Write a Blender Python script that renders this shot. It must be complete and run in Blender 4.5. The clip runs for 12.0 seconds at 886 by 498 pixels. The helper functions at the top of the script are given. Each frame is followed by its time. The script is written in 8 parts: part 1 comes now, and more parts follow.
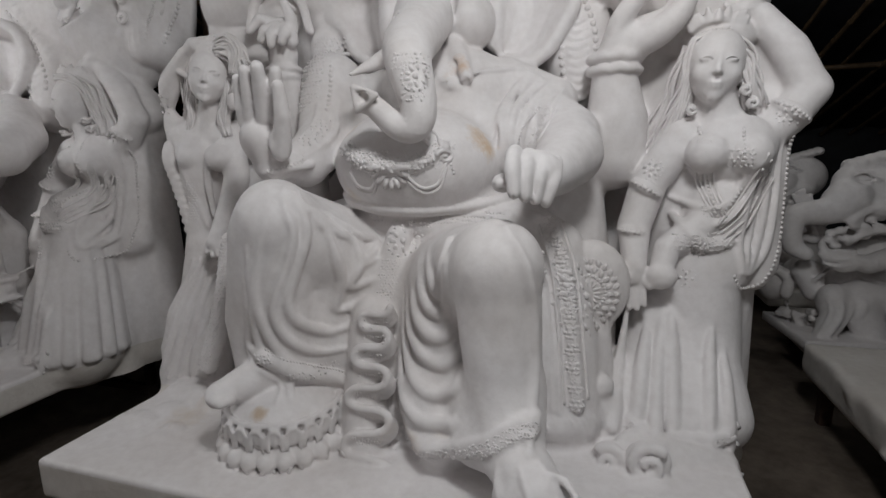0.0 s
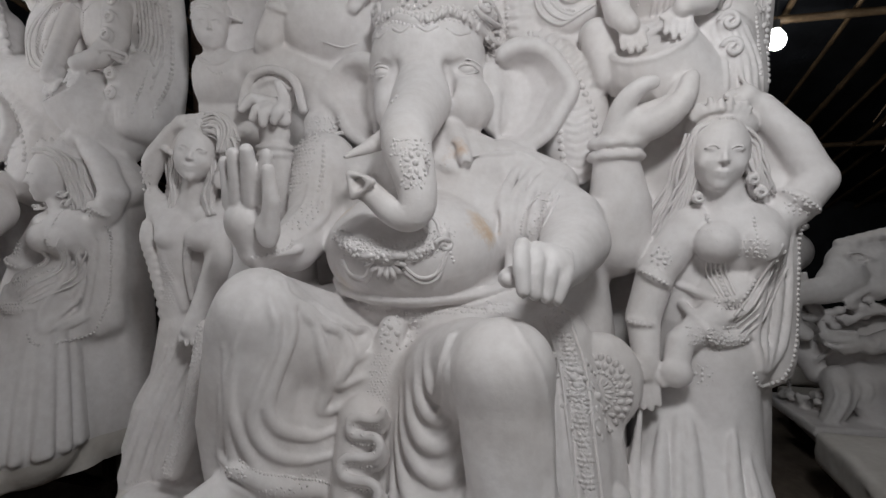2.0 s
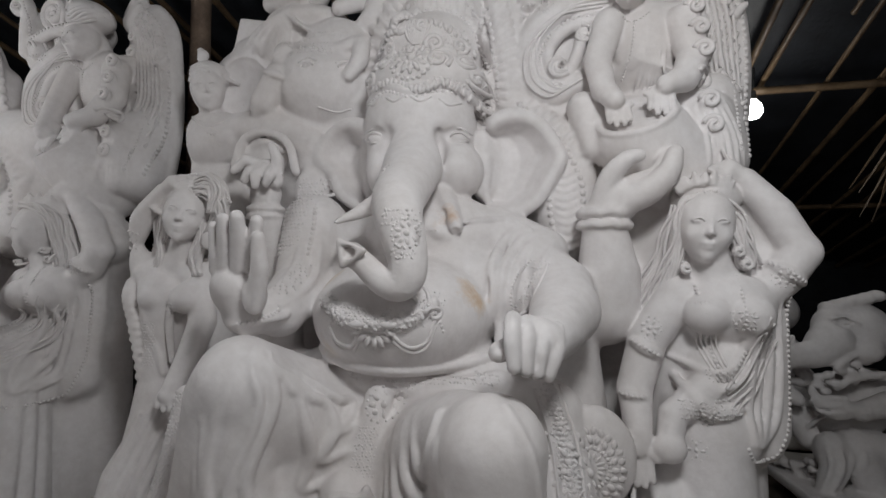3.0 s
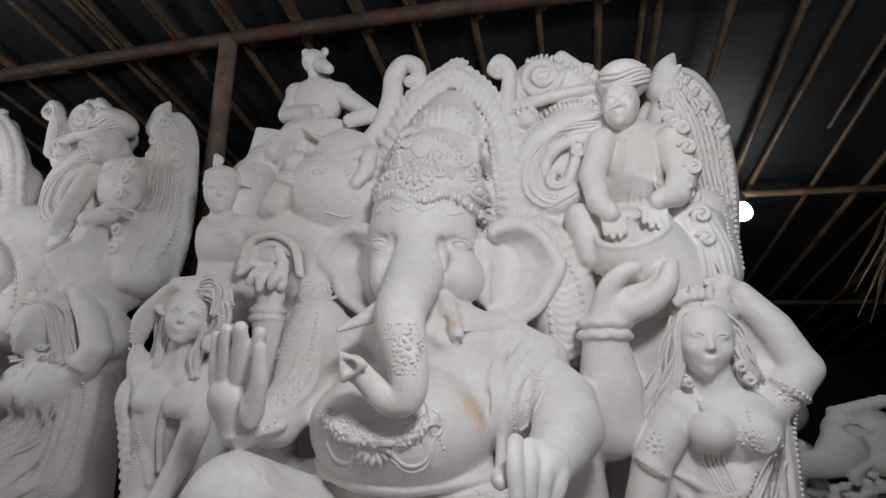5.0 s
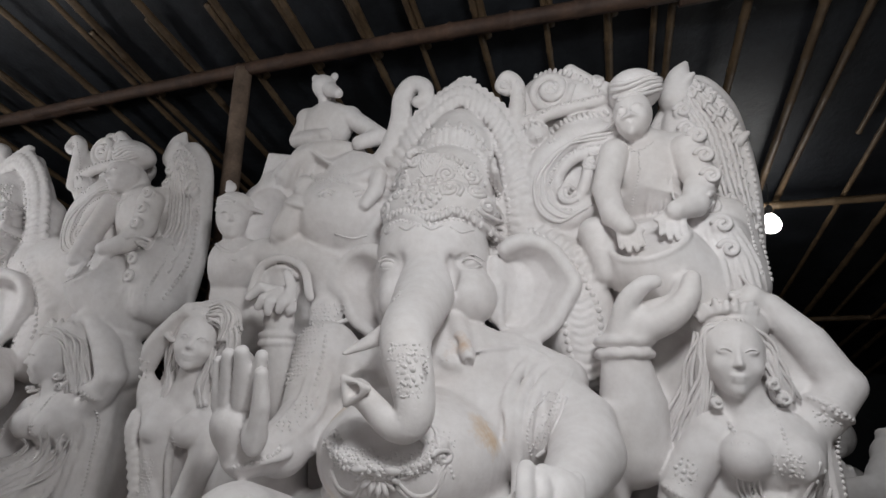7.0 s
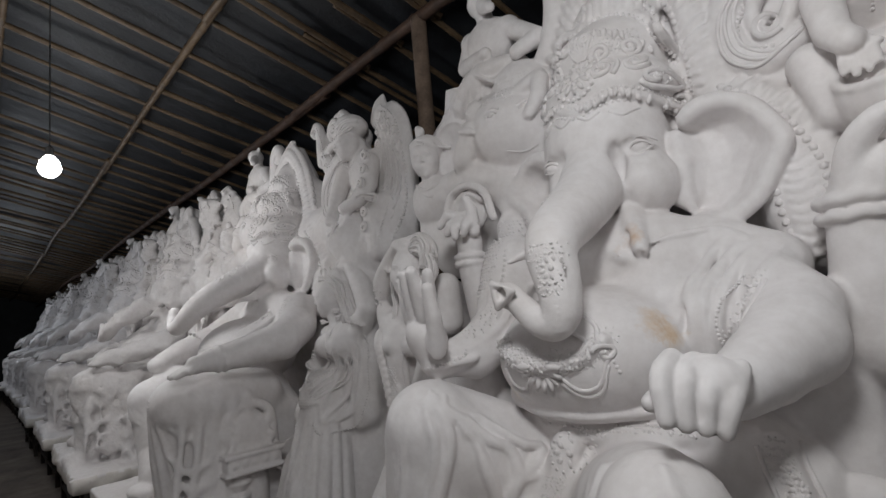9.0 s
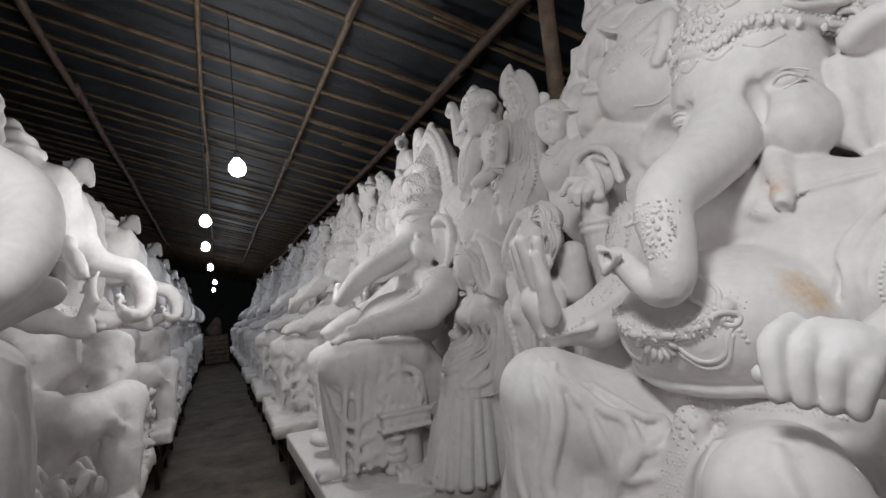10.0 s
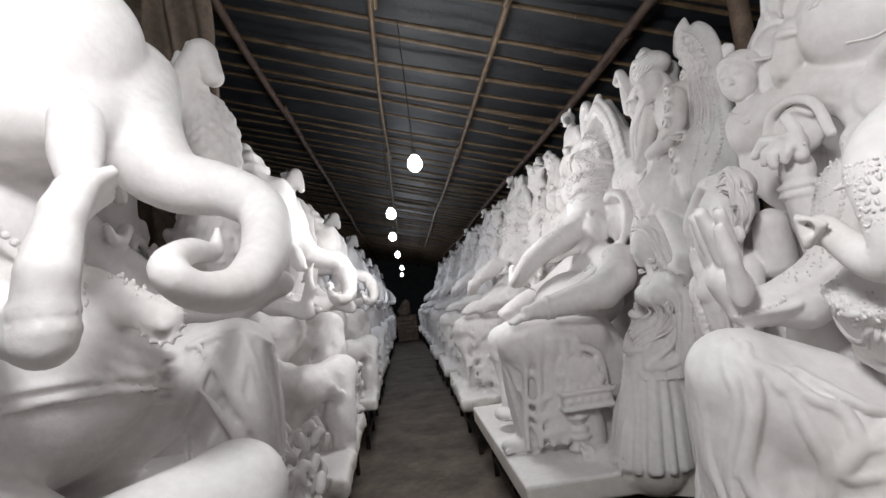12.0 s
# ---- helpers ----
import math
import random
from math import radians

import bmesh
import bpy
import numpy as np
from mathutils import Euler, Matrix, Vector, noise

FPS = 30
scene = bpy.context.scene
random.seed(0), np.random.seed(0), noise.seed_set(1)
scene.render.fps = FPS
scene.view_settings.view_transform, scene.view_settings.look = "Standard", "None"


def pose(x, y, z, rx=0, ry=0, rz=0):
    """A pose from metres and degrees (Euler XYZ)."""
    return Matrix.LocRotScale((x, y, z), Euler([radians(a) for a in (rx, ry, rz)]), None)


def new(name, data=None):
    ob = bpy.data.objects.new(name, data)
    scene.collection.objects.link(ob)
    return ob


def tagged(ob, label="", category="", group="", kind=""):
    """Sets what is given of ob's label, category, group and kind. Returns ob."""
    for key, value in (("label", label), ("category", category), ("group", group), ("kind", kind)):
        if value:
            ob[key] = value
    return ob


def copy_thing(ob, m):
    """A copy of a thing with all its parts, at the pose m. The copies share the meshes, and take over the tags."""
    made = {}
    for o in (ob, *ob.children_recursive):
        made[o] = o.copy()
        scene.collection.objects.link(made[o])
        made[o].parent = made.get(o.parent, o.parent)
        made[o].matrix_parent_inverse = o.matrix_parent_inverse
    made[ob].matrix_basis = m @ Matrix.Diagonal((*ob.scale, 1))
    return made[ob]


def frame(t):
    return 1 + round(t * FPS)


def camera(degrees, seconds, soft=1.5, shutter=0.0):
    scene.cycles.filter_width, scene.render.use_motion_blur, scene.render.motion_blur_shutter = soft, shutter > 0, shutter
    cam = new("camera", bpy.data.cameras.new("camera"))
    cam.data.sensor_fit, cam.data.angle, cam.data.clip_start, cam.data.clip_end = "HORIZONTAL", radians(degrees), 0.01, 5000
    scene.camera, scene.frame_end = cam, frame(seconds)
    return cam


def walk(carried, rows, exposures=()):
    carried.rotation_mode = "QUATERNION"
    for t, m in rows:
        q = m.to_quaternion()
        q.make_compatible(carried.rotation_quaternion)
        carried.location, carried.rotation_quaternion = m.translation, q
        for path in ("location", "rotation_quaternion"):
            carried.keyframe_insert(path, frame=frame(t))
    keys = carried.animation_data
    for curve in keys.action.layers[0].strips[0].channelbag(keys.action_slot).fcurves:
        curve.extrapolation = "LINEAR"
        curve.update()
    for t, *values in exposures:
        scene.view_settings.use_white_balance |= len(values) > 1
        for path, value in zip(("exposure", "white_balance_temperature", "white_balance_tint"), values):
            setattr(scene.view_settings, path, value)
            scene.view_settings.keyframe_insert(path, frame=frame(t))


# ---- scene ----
cam = camera(82.6, 12.0)
METRES, EYE, TILT, LEAN, TURN = 1.0, 1.45, -10.7, 0.9, 16.9
ROWS = [
    (0.0, 0.0, 0.0, 0.0, 0.0, 0.0, -0.0),
    (0.5, -0.0019, 0.0278, 0.0273, -0.22, 2.05, -0.06),
    (1.0, -0.0116, 0.0504, 0.0466, -0.65, 3.98, -0.13),
    (1.5, -0.0322, 0.0816, 0.0622, -1.04, 5.38, -0.19),
    (2.0, -0.0427, 0.1092, 0.0896, -1.83, 7.15, -0.27),
    (2.5, -0.0417, 0.1154, 0.1205, -2.81, 10.23, -0.54),
    (3.0, -0.0477, 0.1088, 0.145, -3.27, 12.76, -0.87),
    (5.0, -0.0626, 0.06, 0.2213, -3.68, 22.05, -1.62),
    (5.5, -0.0635, 0.0491, 0.2304, -4.08, 23.97, -1.64),
    (6.0, -0.0587, 0.0468, 0.2346, -4.26, 25.55, -1.65),
    (6.5, -0.0484, 0.0798, 0.2315, -4.1, 25.75, -1.41),
    (8.5, 0.2492, 0.169, 0.1809, 24.17, 17.21, -1.05),
    (9.0, 0.3156, 0.2231, 0.1833, 30.81, 15.56, -1.09),
    (9.5, 0.3866, 0.291, 0.1821, 40.35, 14.17, -2.0),
    (10.0, 0.444, 0.31, 0.1683, 48.97, 12.05, -2.81),
    (10.5, 0.4786, 0.3032, 0.1675, 55.95, 10.21, -2.98),
    (11.0, 0.4915, 0.2933, 0.1662, 61.47, 9.37, -3.52),
    (11.5, 0.5022, 0.2896, 0.1683, 65.33, 9.05, -3.53),
    (12.0, 0.5037, 0.2829, 0.1717, 68.76, 8.75, -3.05),
]
walk(cam, [(t, pose(0, 0, EYE, TILT, LEAN, TURN) @ pose(METRES * x, METRES * y, METRES * z, 90 + pitch, roll, yaw)) for t, x, y, z, yaw, pitch, roll in ROWS],
     [(0.0, 0.0), (1.5, 0.0), (3.0, -0.15), (5.0, 0.05), (6.5, 0.05), (8.5, -0.18), (9.5, -0.02), (10.5, 0.30), (11.2, 0.55), (12.0, 0.66)])


# ---- world and lamps ----
world = bpy.data.worlds.new("night")
scene.world = world
world.use_nodes = True
world.node_tree.nodes["Background"].inputs["Color"].default_value = (0.05, 0.06, 0.08, 1)
world.node_tree.nodes["Background"].inputs["Strength"].default_value = 0.15

LAMP_Z = 2.67
# x, y, watts, colour of each hanging bulb, unseen added ones included
WARM, COOL = (0.972, 0.985, 1.0), (0.80, 0.88, 1.0)
# the last two are unseen, added beside the viewpoint to light the near statues
LAMPS = [(-3.61, 0.66, 36, WARM), (-5.76, 0.41, 18, WARM), (-7.83, 0.38, 14, COOL), (-10.9, 0.42, 18, COOL), (-15.2, 0.50, 20, COOL), (-18.8, 0.47, 20, COOL), (1.16, 3.97, 5, WARM), (0.22, 0.24, 80, WARM), (1.35, -0.25, 10, WARM)]


def link(nt, a, b):
    nt.links.new(a, b)


def base_mat(name, rough=0.6, metal=0.0):
    m = bpy.data.materials.new(name)
    m.use_nodes = True
    nt = m.node_tree
    b = nt.nodes["Principled BSDF"]
    b.inputs["Roughness"].default_value = rough
    b.inputs["Metallic"].default_value = metal
    return m, nt, b


def noise_node(nt, scale, detail=4.0, rough=0.55, coord="Object", stretch=None):
    tc = nt.nodes.new("ShaderNodeTexCoord")
    n = nt.nodes.new("ShaderNodeTexNoise")
    n.inputs["Scale"].default_value = scale
    n.inputs["Detail"].default_value = detail
    n.inputs["Roughness"].default_value = rough
    if stretch:
        mp = nt.nodes.new("ShaderNodeMapping")
        mp.inputs["Scale"].default_value = stretch
        link(nt, tc.outputs[coord], mp.inputs["Vector"])
        link(nt, mp.outputs["Vector"], n.inputs["Vector"])
    else:
        link(nt, tc.outputs[coord], n.inputs["Vector"])
    return n


def ramp(nt, source, stops):
    r = nt.nodes.new("ShaderNodeValToRGB")
    el = r.color_ramp.elements
    while len(el) < len(stops):
        el.new(0.5)
    for e, (p, c) in zip(el, stops):
        e.position, e.color = p, (*c, 1)
    link(nt, source, r.inputs["Fac"])
    return r


def mix(nt, kind, fac, a, b):
    m = nt.nodes.new("ShaderNodeMix")
    m.data_type, m.blend_type = "RGBA", kind
    for sock, v in ((m.inputs[0], fac), (m.inputs[6], a), (m.inputs[7], b)):
        if hasattr(v, "links"):
            link(nt, v, sock)
        else:
            sock.default_value = v
    return m.outputs[2]


def bump(nt, bsdf, sources):
    prev = None
    for height, strength, dist in sources:
        b = nt.nodes.new("ShaderNodeBump")
        b.inputs["Strength"].default_value = strength
        b.inputs["Distance"].default_value = dist
        link(nt, height, b.inputs["Height"])
        if prev:
            link(nt, prev, b.inputs["Normal"])
        prev = b.outputs["Normal"]
    link(nt, prev, bsdf.inputs["Normal"])


def plaster(name, tint=(0.80, 0.775, 0.772), dirt=(0.62, 0.575, 0.545), amount=0.5, stains=(), relief=0.0):
    m, nt, b = base_mat(name, 0.62)
    big = noise_node(nt, 2.2, 6, 0.6)
    fine = noise_node(nt, 30, 5, 0.6)
    grit = noise_node(nt, 170, 3, 0.6)
    lump = noise_node(nt, 9, 3, 0.5)
    c = ramp(nt, big.outputs["Fac"], [(0.33, tuple(d * amount + t * (1 - amount) for d, t in zip(dirt, tint))), (0.58, tint)])
    c2 = ramp(nt, fine.outputs["Fac"], [(0.30, (0.90, 0.89, 0.885)), (0.62, (1, 1, 1))])
    col = mix(nt, "MULTIPLY", 0.8, c.outputs["Color"], c2.outputs["Color"])
    if stains:
        geo = nt.nodes.new("ShaderNodeNewGeometry")
        wob = noise_node(nt, 18, 4, 0.7)
        for place, size, colour, strength in stains:
            d = nt.nodes.new("ShaderNodeVectorMath")
            d.operation = "DISTANCE"
            d.inputs[1].default_value = place
            link(nt, geo.outputs["Position"], d.inputs[0])
            w = nt.nodes.new("ShaderNodeMath")
            w.operation = "MULTIPLY_ADD"
            w.inputs[1].default_value = size * 1.6
            link(nt, wob.outputs["Fac"], w.inputs[0])
            link(nt, d.outputs["Value"], w.inputs[2])
            r = nt.nodes.new("ShaderNodeMapRange")
            r.inputs["From Min"].default_value = size * 1.15
            r.inputs["From Max"].default_value = size * 1.9
            r.inputs["To Min"].default_value = strength
            r.inputs["To Max"].default_value = 0.0
            link(nt, w.outputs["Value"], r.inputs["Value"])
            col = mix(nt, "MULTIPLY", r.outputs["Result"], col, (*colour, 1))
    link(nt, col, b.inputs["Base Color"])
    carved = []
    if relief:
        leaf = noise_node(nt, 12, 3, 0.6)
        carved = [(leaf.outputs["Fac"], 0.8, relief)]
    bump(nt, b, carved + [(lump.outputs["Fac"], 0.30, 0.02), (fine.outputs["Fac"], 0.22, 0.006), (grit.outputs["Fac"], 0.15, 0.0015)])
    return m


def mottled(name, dark, light, scale=6.0, rough=0.8, metal=0.0, depth=0.004, stretch=None, strength=0.5):
    m, nt, b = base_mat(name, rough, metal)
    n = noise_node(nt, scale, 8, 0.62, stretch=stretch)
    f = noise_node(nt, scale * 9, 4, 0.6, stretch=stretch)
    c = ramp(nt, n.outputs["Fac"], [(0.3, dark), (0.68, light)])
    c2 = ramp(nt, f.outputs["Fac"], [(0.3, (0.72, 0.72, 0.72)), (0.65, (1, 1, 1))])
    link(nt, mix(nt, "MULTIPLY", 1.0, c.outputs["Color"], c2.outputs["Color"]), b.inputs["Base Color"])
    bump(nt, b, [(n.outputs["Fac"], strength, depth * 3), (f.outputs["Fac"], strength, depth)])
    return m


M_PLASTER = plaster("white_plaster")
M_OLD = plaster("dusty_plaster", (0.74, 0.71, 0.67), (0.50, 0.45, 0.40), 0.6)
M_FLOOR = mottled("packed_earth", (0.06, 0.045, 0.034), (0.18, 0.145, 0.115), 2.2, 0.85, depth=0.01)
M_TARP = mottled("black_tarpaulin", (0.006, 0.007, 0.009), (0.024, 0.027, 0.033), 3.0, 0.55, depth=0.007)
M_BAMBOO = mottled("bamboo", (0.065, 0.040, 0.021), (0.165, 0.11, 0.06), 5.0, 0.55, depth=0.002)
M_WOOD = mottled("dark_timber", (0.035, 0.018, 0.012), (0.10, 0.055, 0.035), 6.0, 0.7, depth=0.003)
M_POLE = mottled("weathered_timber", (0.10, 0.07, 0.05), (0.24, 0.17, 0.125), 6.0, 0.75, depth=0.003)
M_STEEL = mottled("rusty_black_steel", (0.012, 0.010, 0.009), (0.05, 0.035, 0.028), 14.0, 0.6, 0.5, depth=0.001)
M_WIRE = mottled("black_cable", (0.01, 0.01, 0.01), (0.03, 0.03, 0.03), 14.0, 0.5, depth=0.001)
M_BULB, _nt, _b = base_mat("lit_bulb", 0.3)
_b.inputs["Base Color"].default_value = (0.9, 0.9, 0.9, 1)
_b.inputs["Emission Color"].default_value = (1.0, 0.97, 0.93, 1)
_b.inputs["Emission Strength"].default_value = 30.0


# ---- modelling tools ----
def link_mesh(name, bm, material, parent=None, label="", smooth=False):
    me = bpy.data.meshes.new(name)
    bm.to_mesh(me)
    bm.free()
    if smooth:
        for p in me.polygons:
            p.use_smooth = True
    me.materials.append(material)
    ob = new(name, me)
    if parent:
        ob.parent = parent
    if label:
        tagged(ob, label)
    return ob


def part(name, bm, material, parent, label="", smooth=False):
    return link_mesh(name, bm, material, parent, label, smooth)


def add_box(bm, lo, hi, bevel=0.0, jitter=0.0):
    c = [(a + b) / 2 for a, b in zip(lo, hi)]
    s = [abs(b - a) for a, b in zip(lo, hi)]
    r = bmesh.ops.create_cube(bm, size=1, matrix=Matrix.Translation(c) @ Matrix.Diagonal((*s, 1)))
    if jitter:
        for v in r["verts"]:
            v.co += Vector([random.uniform(-jitter, jitter) for _ in range(3)])
    if bevel:
        bmesh.ops.bevel(bm, geom=list({e for v in r["verts"] for e in v.link_edges}), offset=bevel, segments=2, profile=0.6, affect="EDGES")


def smooth_path(points, n=6):
    """Catmull-Rom through the points."""
    p = [np.array(q, float) for q in points]
    p = [2 * p[0] - p[1]] + p + [2 * p[-1] - p[-2]]
    out = []
    for i in range(1, len(p) - 2):
        for t in np.linspace(0, 1, n, endpoint=False):
            a, b, c, d = p[i - 1], p[i], p[i + 1], p[i + 2]
            out.append(0.5 * (2 * b + (c - a) * t + (2 * a - 5 * b + 4 * c - d) * t * t + (3 * b - a - 3 * c + d) * t ** 3))
    out.append(p[-2])
    return out


def tube_arrays(points, radii, sides=8):
    """Vertices and faces of a round rod along the points."""
    pts = [np.array(p, float) for p in points]
    n = len(pts)
    if not hasattr(radii, "__len__"):
        radii = [radii] * n
    verts, faces = [], []
    side = np.array([0.3, 0.2, 0.93])
    for i, p in enumerate(pts):
        d = pts[min(i + 1, n - 1)] - pts[max(i - 1, 0)]
        d = d / (np.linalg.norm(d) + 1e-9)
        u = side - d * (side @ d)
        if np.linalg.norm(u) < 0.15:
            u = np.array([1.0, 0, 0]) - d * d[0]
        u = u / np.linalg.norm(u)
        side = u
        w = np.cross(d, u)
        for k in range(sides):
            a = 2 * math.pi * k / sides
            verts.append(p + radii[i] * (math.cos(a) * u + math.sin(a) * w))
    for i in range(n - 1):
        for k in range(sides):
            k2 = (k + 1) % sides
            faces.append((i * sides + k, i * sides + k2, (i + 1) * sides + k2, (i + 1) * sides + k))
    faces.append(tuple(range(sides))[::-1])
    faces.append(tuple((n - 1) * sides + k for k in range(sides)))
    return verts, faces


def add_tube(bm, points, radii, sides=8):
    verts, faces = tube_arrays(points, radii, sides)
    vs = [bm.verts.new(v) for v in verts]
    for f in faces:
        bm.faces.new([vs[i] for i in f])


def knobbed(a, b, r, step=0.32, n=3):
    """A bamboo rod's points and radii: it swells a little at its nodes and bends a little."""
    a, b = Vector(a), Vector(b)
    length = (b - a).length
    count = max(2, int(length / step))
    bend = Vector([random.uniform(-1, 1) for _ in range(3)]) * 0.012 * min(length, 4)
    pts, rad = [], []
    for i in range(count):
        for f, k in ((0.0, 1.16), (0.05, 0.98), (0.5, 0.95), (0.95, 0.98)):
            t = (i + f) / count
            pts.append(a.lerp(b, t) + bend * math.sin(math.pi * t))
            rad.append(r * k * (1.08 - 0.16 * t))
    pts.append(b)
    rad.append(r * 0.92)
    return pts, rad


def turned(rx=0, ry=0, rz=0):
    return np.array(Euler([radians(a) for a in (rx, ry, rz)]).to_matrix())


class Clay:
    """A lump of clay: soft unions of round forms on a grid, skinned as one closed mesh."""

    def __init__(self, lo, hi, cell):
        self.lo, self.cell = np.array(lo, float), cell
        self.n = np.ceil((np.array(hi) - self.lo) / cell).astype(int) + 1
        self.f = np.full(self.n, 0.4, np.float32)
        self.at = np.zeros(3)
        self.gain, self.fine, self.soft = 1.0, 1.0, 1.0
        self.extra, self.skin, self.far = [], None, False

    def freeze(self, on=True):
        """Folds laid from now on follow the skin as it is now, not one another."""
        self.skin = self.f.copy() if on else None

    def rough(self, amount, seed):
        """Uneven carved relief all over the skin."""
        rng = np.random.default_rng(seed)
        for step, share in ((2, 1.0), (3, 1.0)):
            g = rng.standard_normal([int(v) // step + 3 for v in self.n]).astype(np.float32)
            for ax in range(3):
                t = np.arange(self.n[ax]) / step
                i = t.astype(int)
                w = (t - i).astype(np.float32).reshape([-1 if a == ax else 1 for a in range(3)])
                g = np.take(g, i, ax) * (1 - w) + np.take(g, i + 1, ax) * w
            self.f += amount * share * g

    def move(self, at=(0, 0, 0)):
        self.at = np.array(at, float)
        return self

    def put(self, p):
        return np.array(p, float) + self.at

    def window(self, lo, hi, pad):
        a = np.clip(np.floor((lo - pad - self.lo) / self.cell).astype(int), 0, self.n)
        b = np.clip(np.ceil((hi + pad - self.lo) / self.cell).astype(int) + 1, 0, self.n)
        if np.any(b <= a):
            return None
        ax = [(self.lo[i] + self.cell * np.arange(a[i], b[i])).astype(np.float32) for i in range(3)]
        return tuple(slice(a[i], b[i]) for i in range(3)), ax[0][:, None, None], ax[1][None, :, None], ax[2][None, None, :]

    def join(self, w, d, k, cut=False):
        k = max(k * self.soft, 0.003)
        f = self.f[w[0]]
        if cut:
            d = -d
            h = np.clip(0.5 - 0.5 * (f - d) / k, 0, 1)
            self.f[w[0]] = f * (1 - h) + d * h + k * h * (1 - h)
        else:
            h = np.clip(0.5 + 0.5 * (f - d) / k, 0, 1)
            self.f[w[0]] = f * (1 - h) + d * h - k * h * (1 - h)

    def ball(self, c, r, k=0.02, rot=None, cut=False):
        c = self.put(c)
        r = np.array([r] * 3 if not hasattr(r, "__len__") else r, float) * self.gain
        w = self.window(c - (r.max() if rot is not None else r), c + (r.max() if rot is not None else r), k + 2.5 * self.cell)
        if w is None:
            return
        x, y, z = w[1] - c[0], w[2] - c[1], w[3] - c[2]
        if rot is not None:
            m = rot.T
            x, y, z = (m[i, 0] * x + m[i, 1] * y + m[i, 2] * z for i in range(3))
        k0 = np.sqrt((x / r[0]) ** 2 + (y / r[1]) ** 2 + (z / r[2]) ** 2) + 1e-6
        k1 = np.sqrt((x / r[0] ** 2) ** 2 + (y / r[1] ** 2) ** 2 + (z / r[2] ** 2) ** 2) + 1e-6
        self.join(w, k0 * (k0 - 1) / k1, k, cut)

    def block(self, c, half, edge=0.01, k=0.01, rot=None, cut=False):
        c, half = self.put(c), np.array(half, float)
        reach = np.full(3, np.linalg.norm(half)) if rot is not None else half
        w = self.window(c - reach, c + reach, k + 2.5 * self.cell)
        if w is None:
            return
        x, y, z = w[1] - c[0], w[2] - c[1], w[3] - c[2]
        if rot is not None:
            m = rot.T
            x, y, z = (m[i, 0] * x + m[i, 1] * y + m[i, 2] * z for i in range(3))
        q = [np.abs(v) - (h - edge) for v, h in zip((x, y, z), half)]
        out = np.sqrt(np.maximum(q[0], 0) ** 2 + np.maximum(q[1], 0) ** 2 + np.maximum(q[2], 0) ** 2)
        self.join(w, out + np.minimum(np.maximum(np.maximum(q[0], q[1]), q[2]), 0) - edge, k, cut)

    def rod(self, a, b, ra, rb, k=0.02, cut=False):
        self.limb([a, b], [ra, rb], k, 0, cut)

    def limb(self, points, radii, k=0.02, n=0, cut=False):
        """A bent round form through the points; n: steps between two points."""
        if not hasattr(radii, "__len__"):
            radii = [radii] * len(points)
        if n:
            t = np.linspace(0, len(points) - 1, (len(points) - 1) * n + 1)
            radii = np.interp(t, range(len(points)), radii)
            points = smooth_path(points, n)
        p = np.array([self.put(q) for q in points])
        radii = [v * self.gain for v in radii]
        r = max(radii)
        w = self.window(p.min(0) - r, p.max(0) + r, k + 2.5 * self.cell)
        if w is None:
            return
        shape = np.broadcast_shapes(w[1].shape, w[2].shape, w[3].shape)
        d = np.full(shape, 1.0, np.float32)
        for i in range(len(p) - 1):
            a, b, ra, rb = p[i], p[i + 1], radii[i], radii[i + 1]
            reach = max(ra, rb) + k + 2.5 * self.cell
            lo, hi = np.minimum(a, b) - reach, np.maximum(a, b) + reach
            sl, ax = [], []
            for j, g in enumerate((w[1], w[2], w[3])):
                g = g.ravel()
                s0, s1 = np.searchsorted(g, lo[j]), np.searchsorted(g, hi[j])
                sl.append(slice(s0, s1))
                ax.append(g[s0:s1] - a[j])
            x, y, z = ax[0][:, None, None], ax[1][None, :, None], ax[2][None, None, :]
            ab = (b - a).astype(np.float32)
            t = np.clip((x * ab[0] + y * ab[1] + z * ab[2]) / (ab @ ab + 1e-9), 0, 1)
            e = np.sqrt((x - t * ab[0]) ** 2 + (y - t * ab[1]) ** 2 + (z - t * ab[2]) ** 2) - (ra + (rb - ra) * t)
            sl = tuple(sl)
            d[sl] = np.minimum(d[sl], e)
        self.join(w, d, k, cut)

    def sheet(self, roots, rim, r, sag, k, n=6):
        """A dished sheet of clay stretched from a root line to a rim."""
        a, b = smooth_path(roots, 12), smooth_path(rim, n)
        for i, q in enumerate(b):
            p = a[int(round(i / (len(b) - 1) * (len(a) - 1)))]
            m = (p + q) / 2 + np.array((0, sag, 0))
            self.limb([p, p * 0.55 + m * 0.45 + np.array((0, sag * 0.25, 0)), m, q * 0.55 + m * 0.45 + np.array((0, sag * 0.25, 0)), q], r, k)

    def beads(self, points, r, gap=2.2, n=8):
        """A string of small beads along the points."""
        r = r * self.fine
        r = r * 0.85
        path = np.array(smooth_path([self.put(p) for p in points], n)) + np.array((0, 0.25 * r, 0))
        seg = np.linalg.norm(np.diff(path, axis=0), axis=1)
        run = np.concatenate([[0], np.cumsum(seg)])
        s = np.arange(0, run[-1], r * gap)
        for q in zip(*(np.interp(s, run, path[:, i]) for i in range(3))):
            self.bead(q, r)

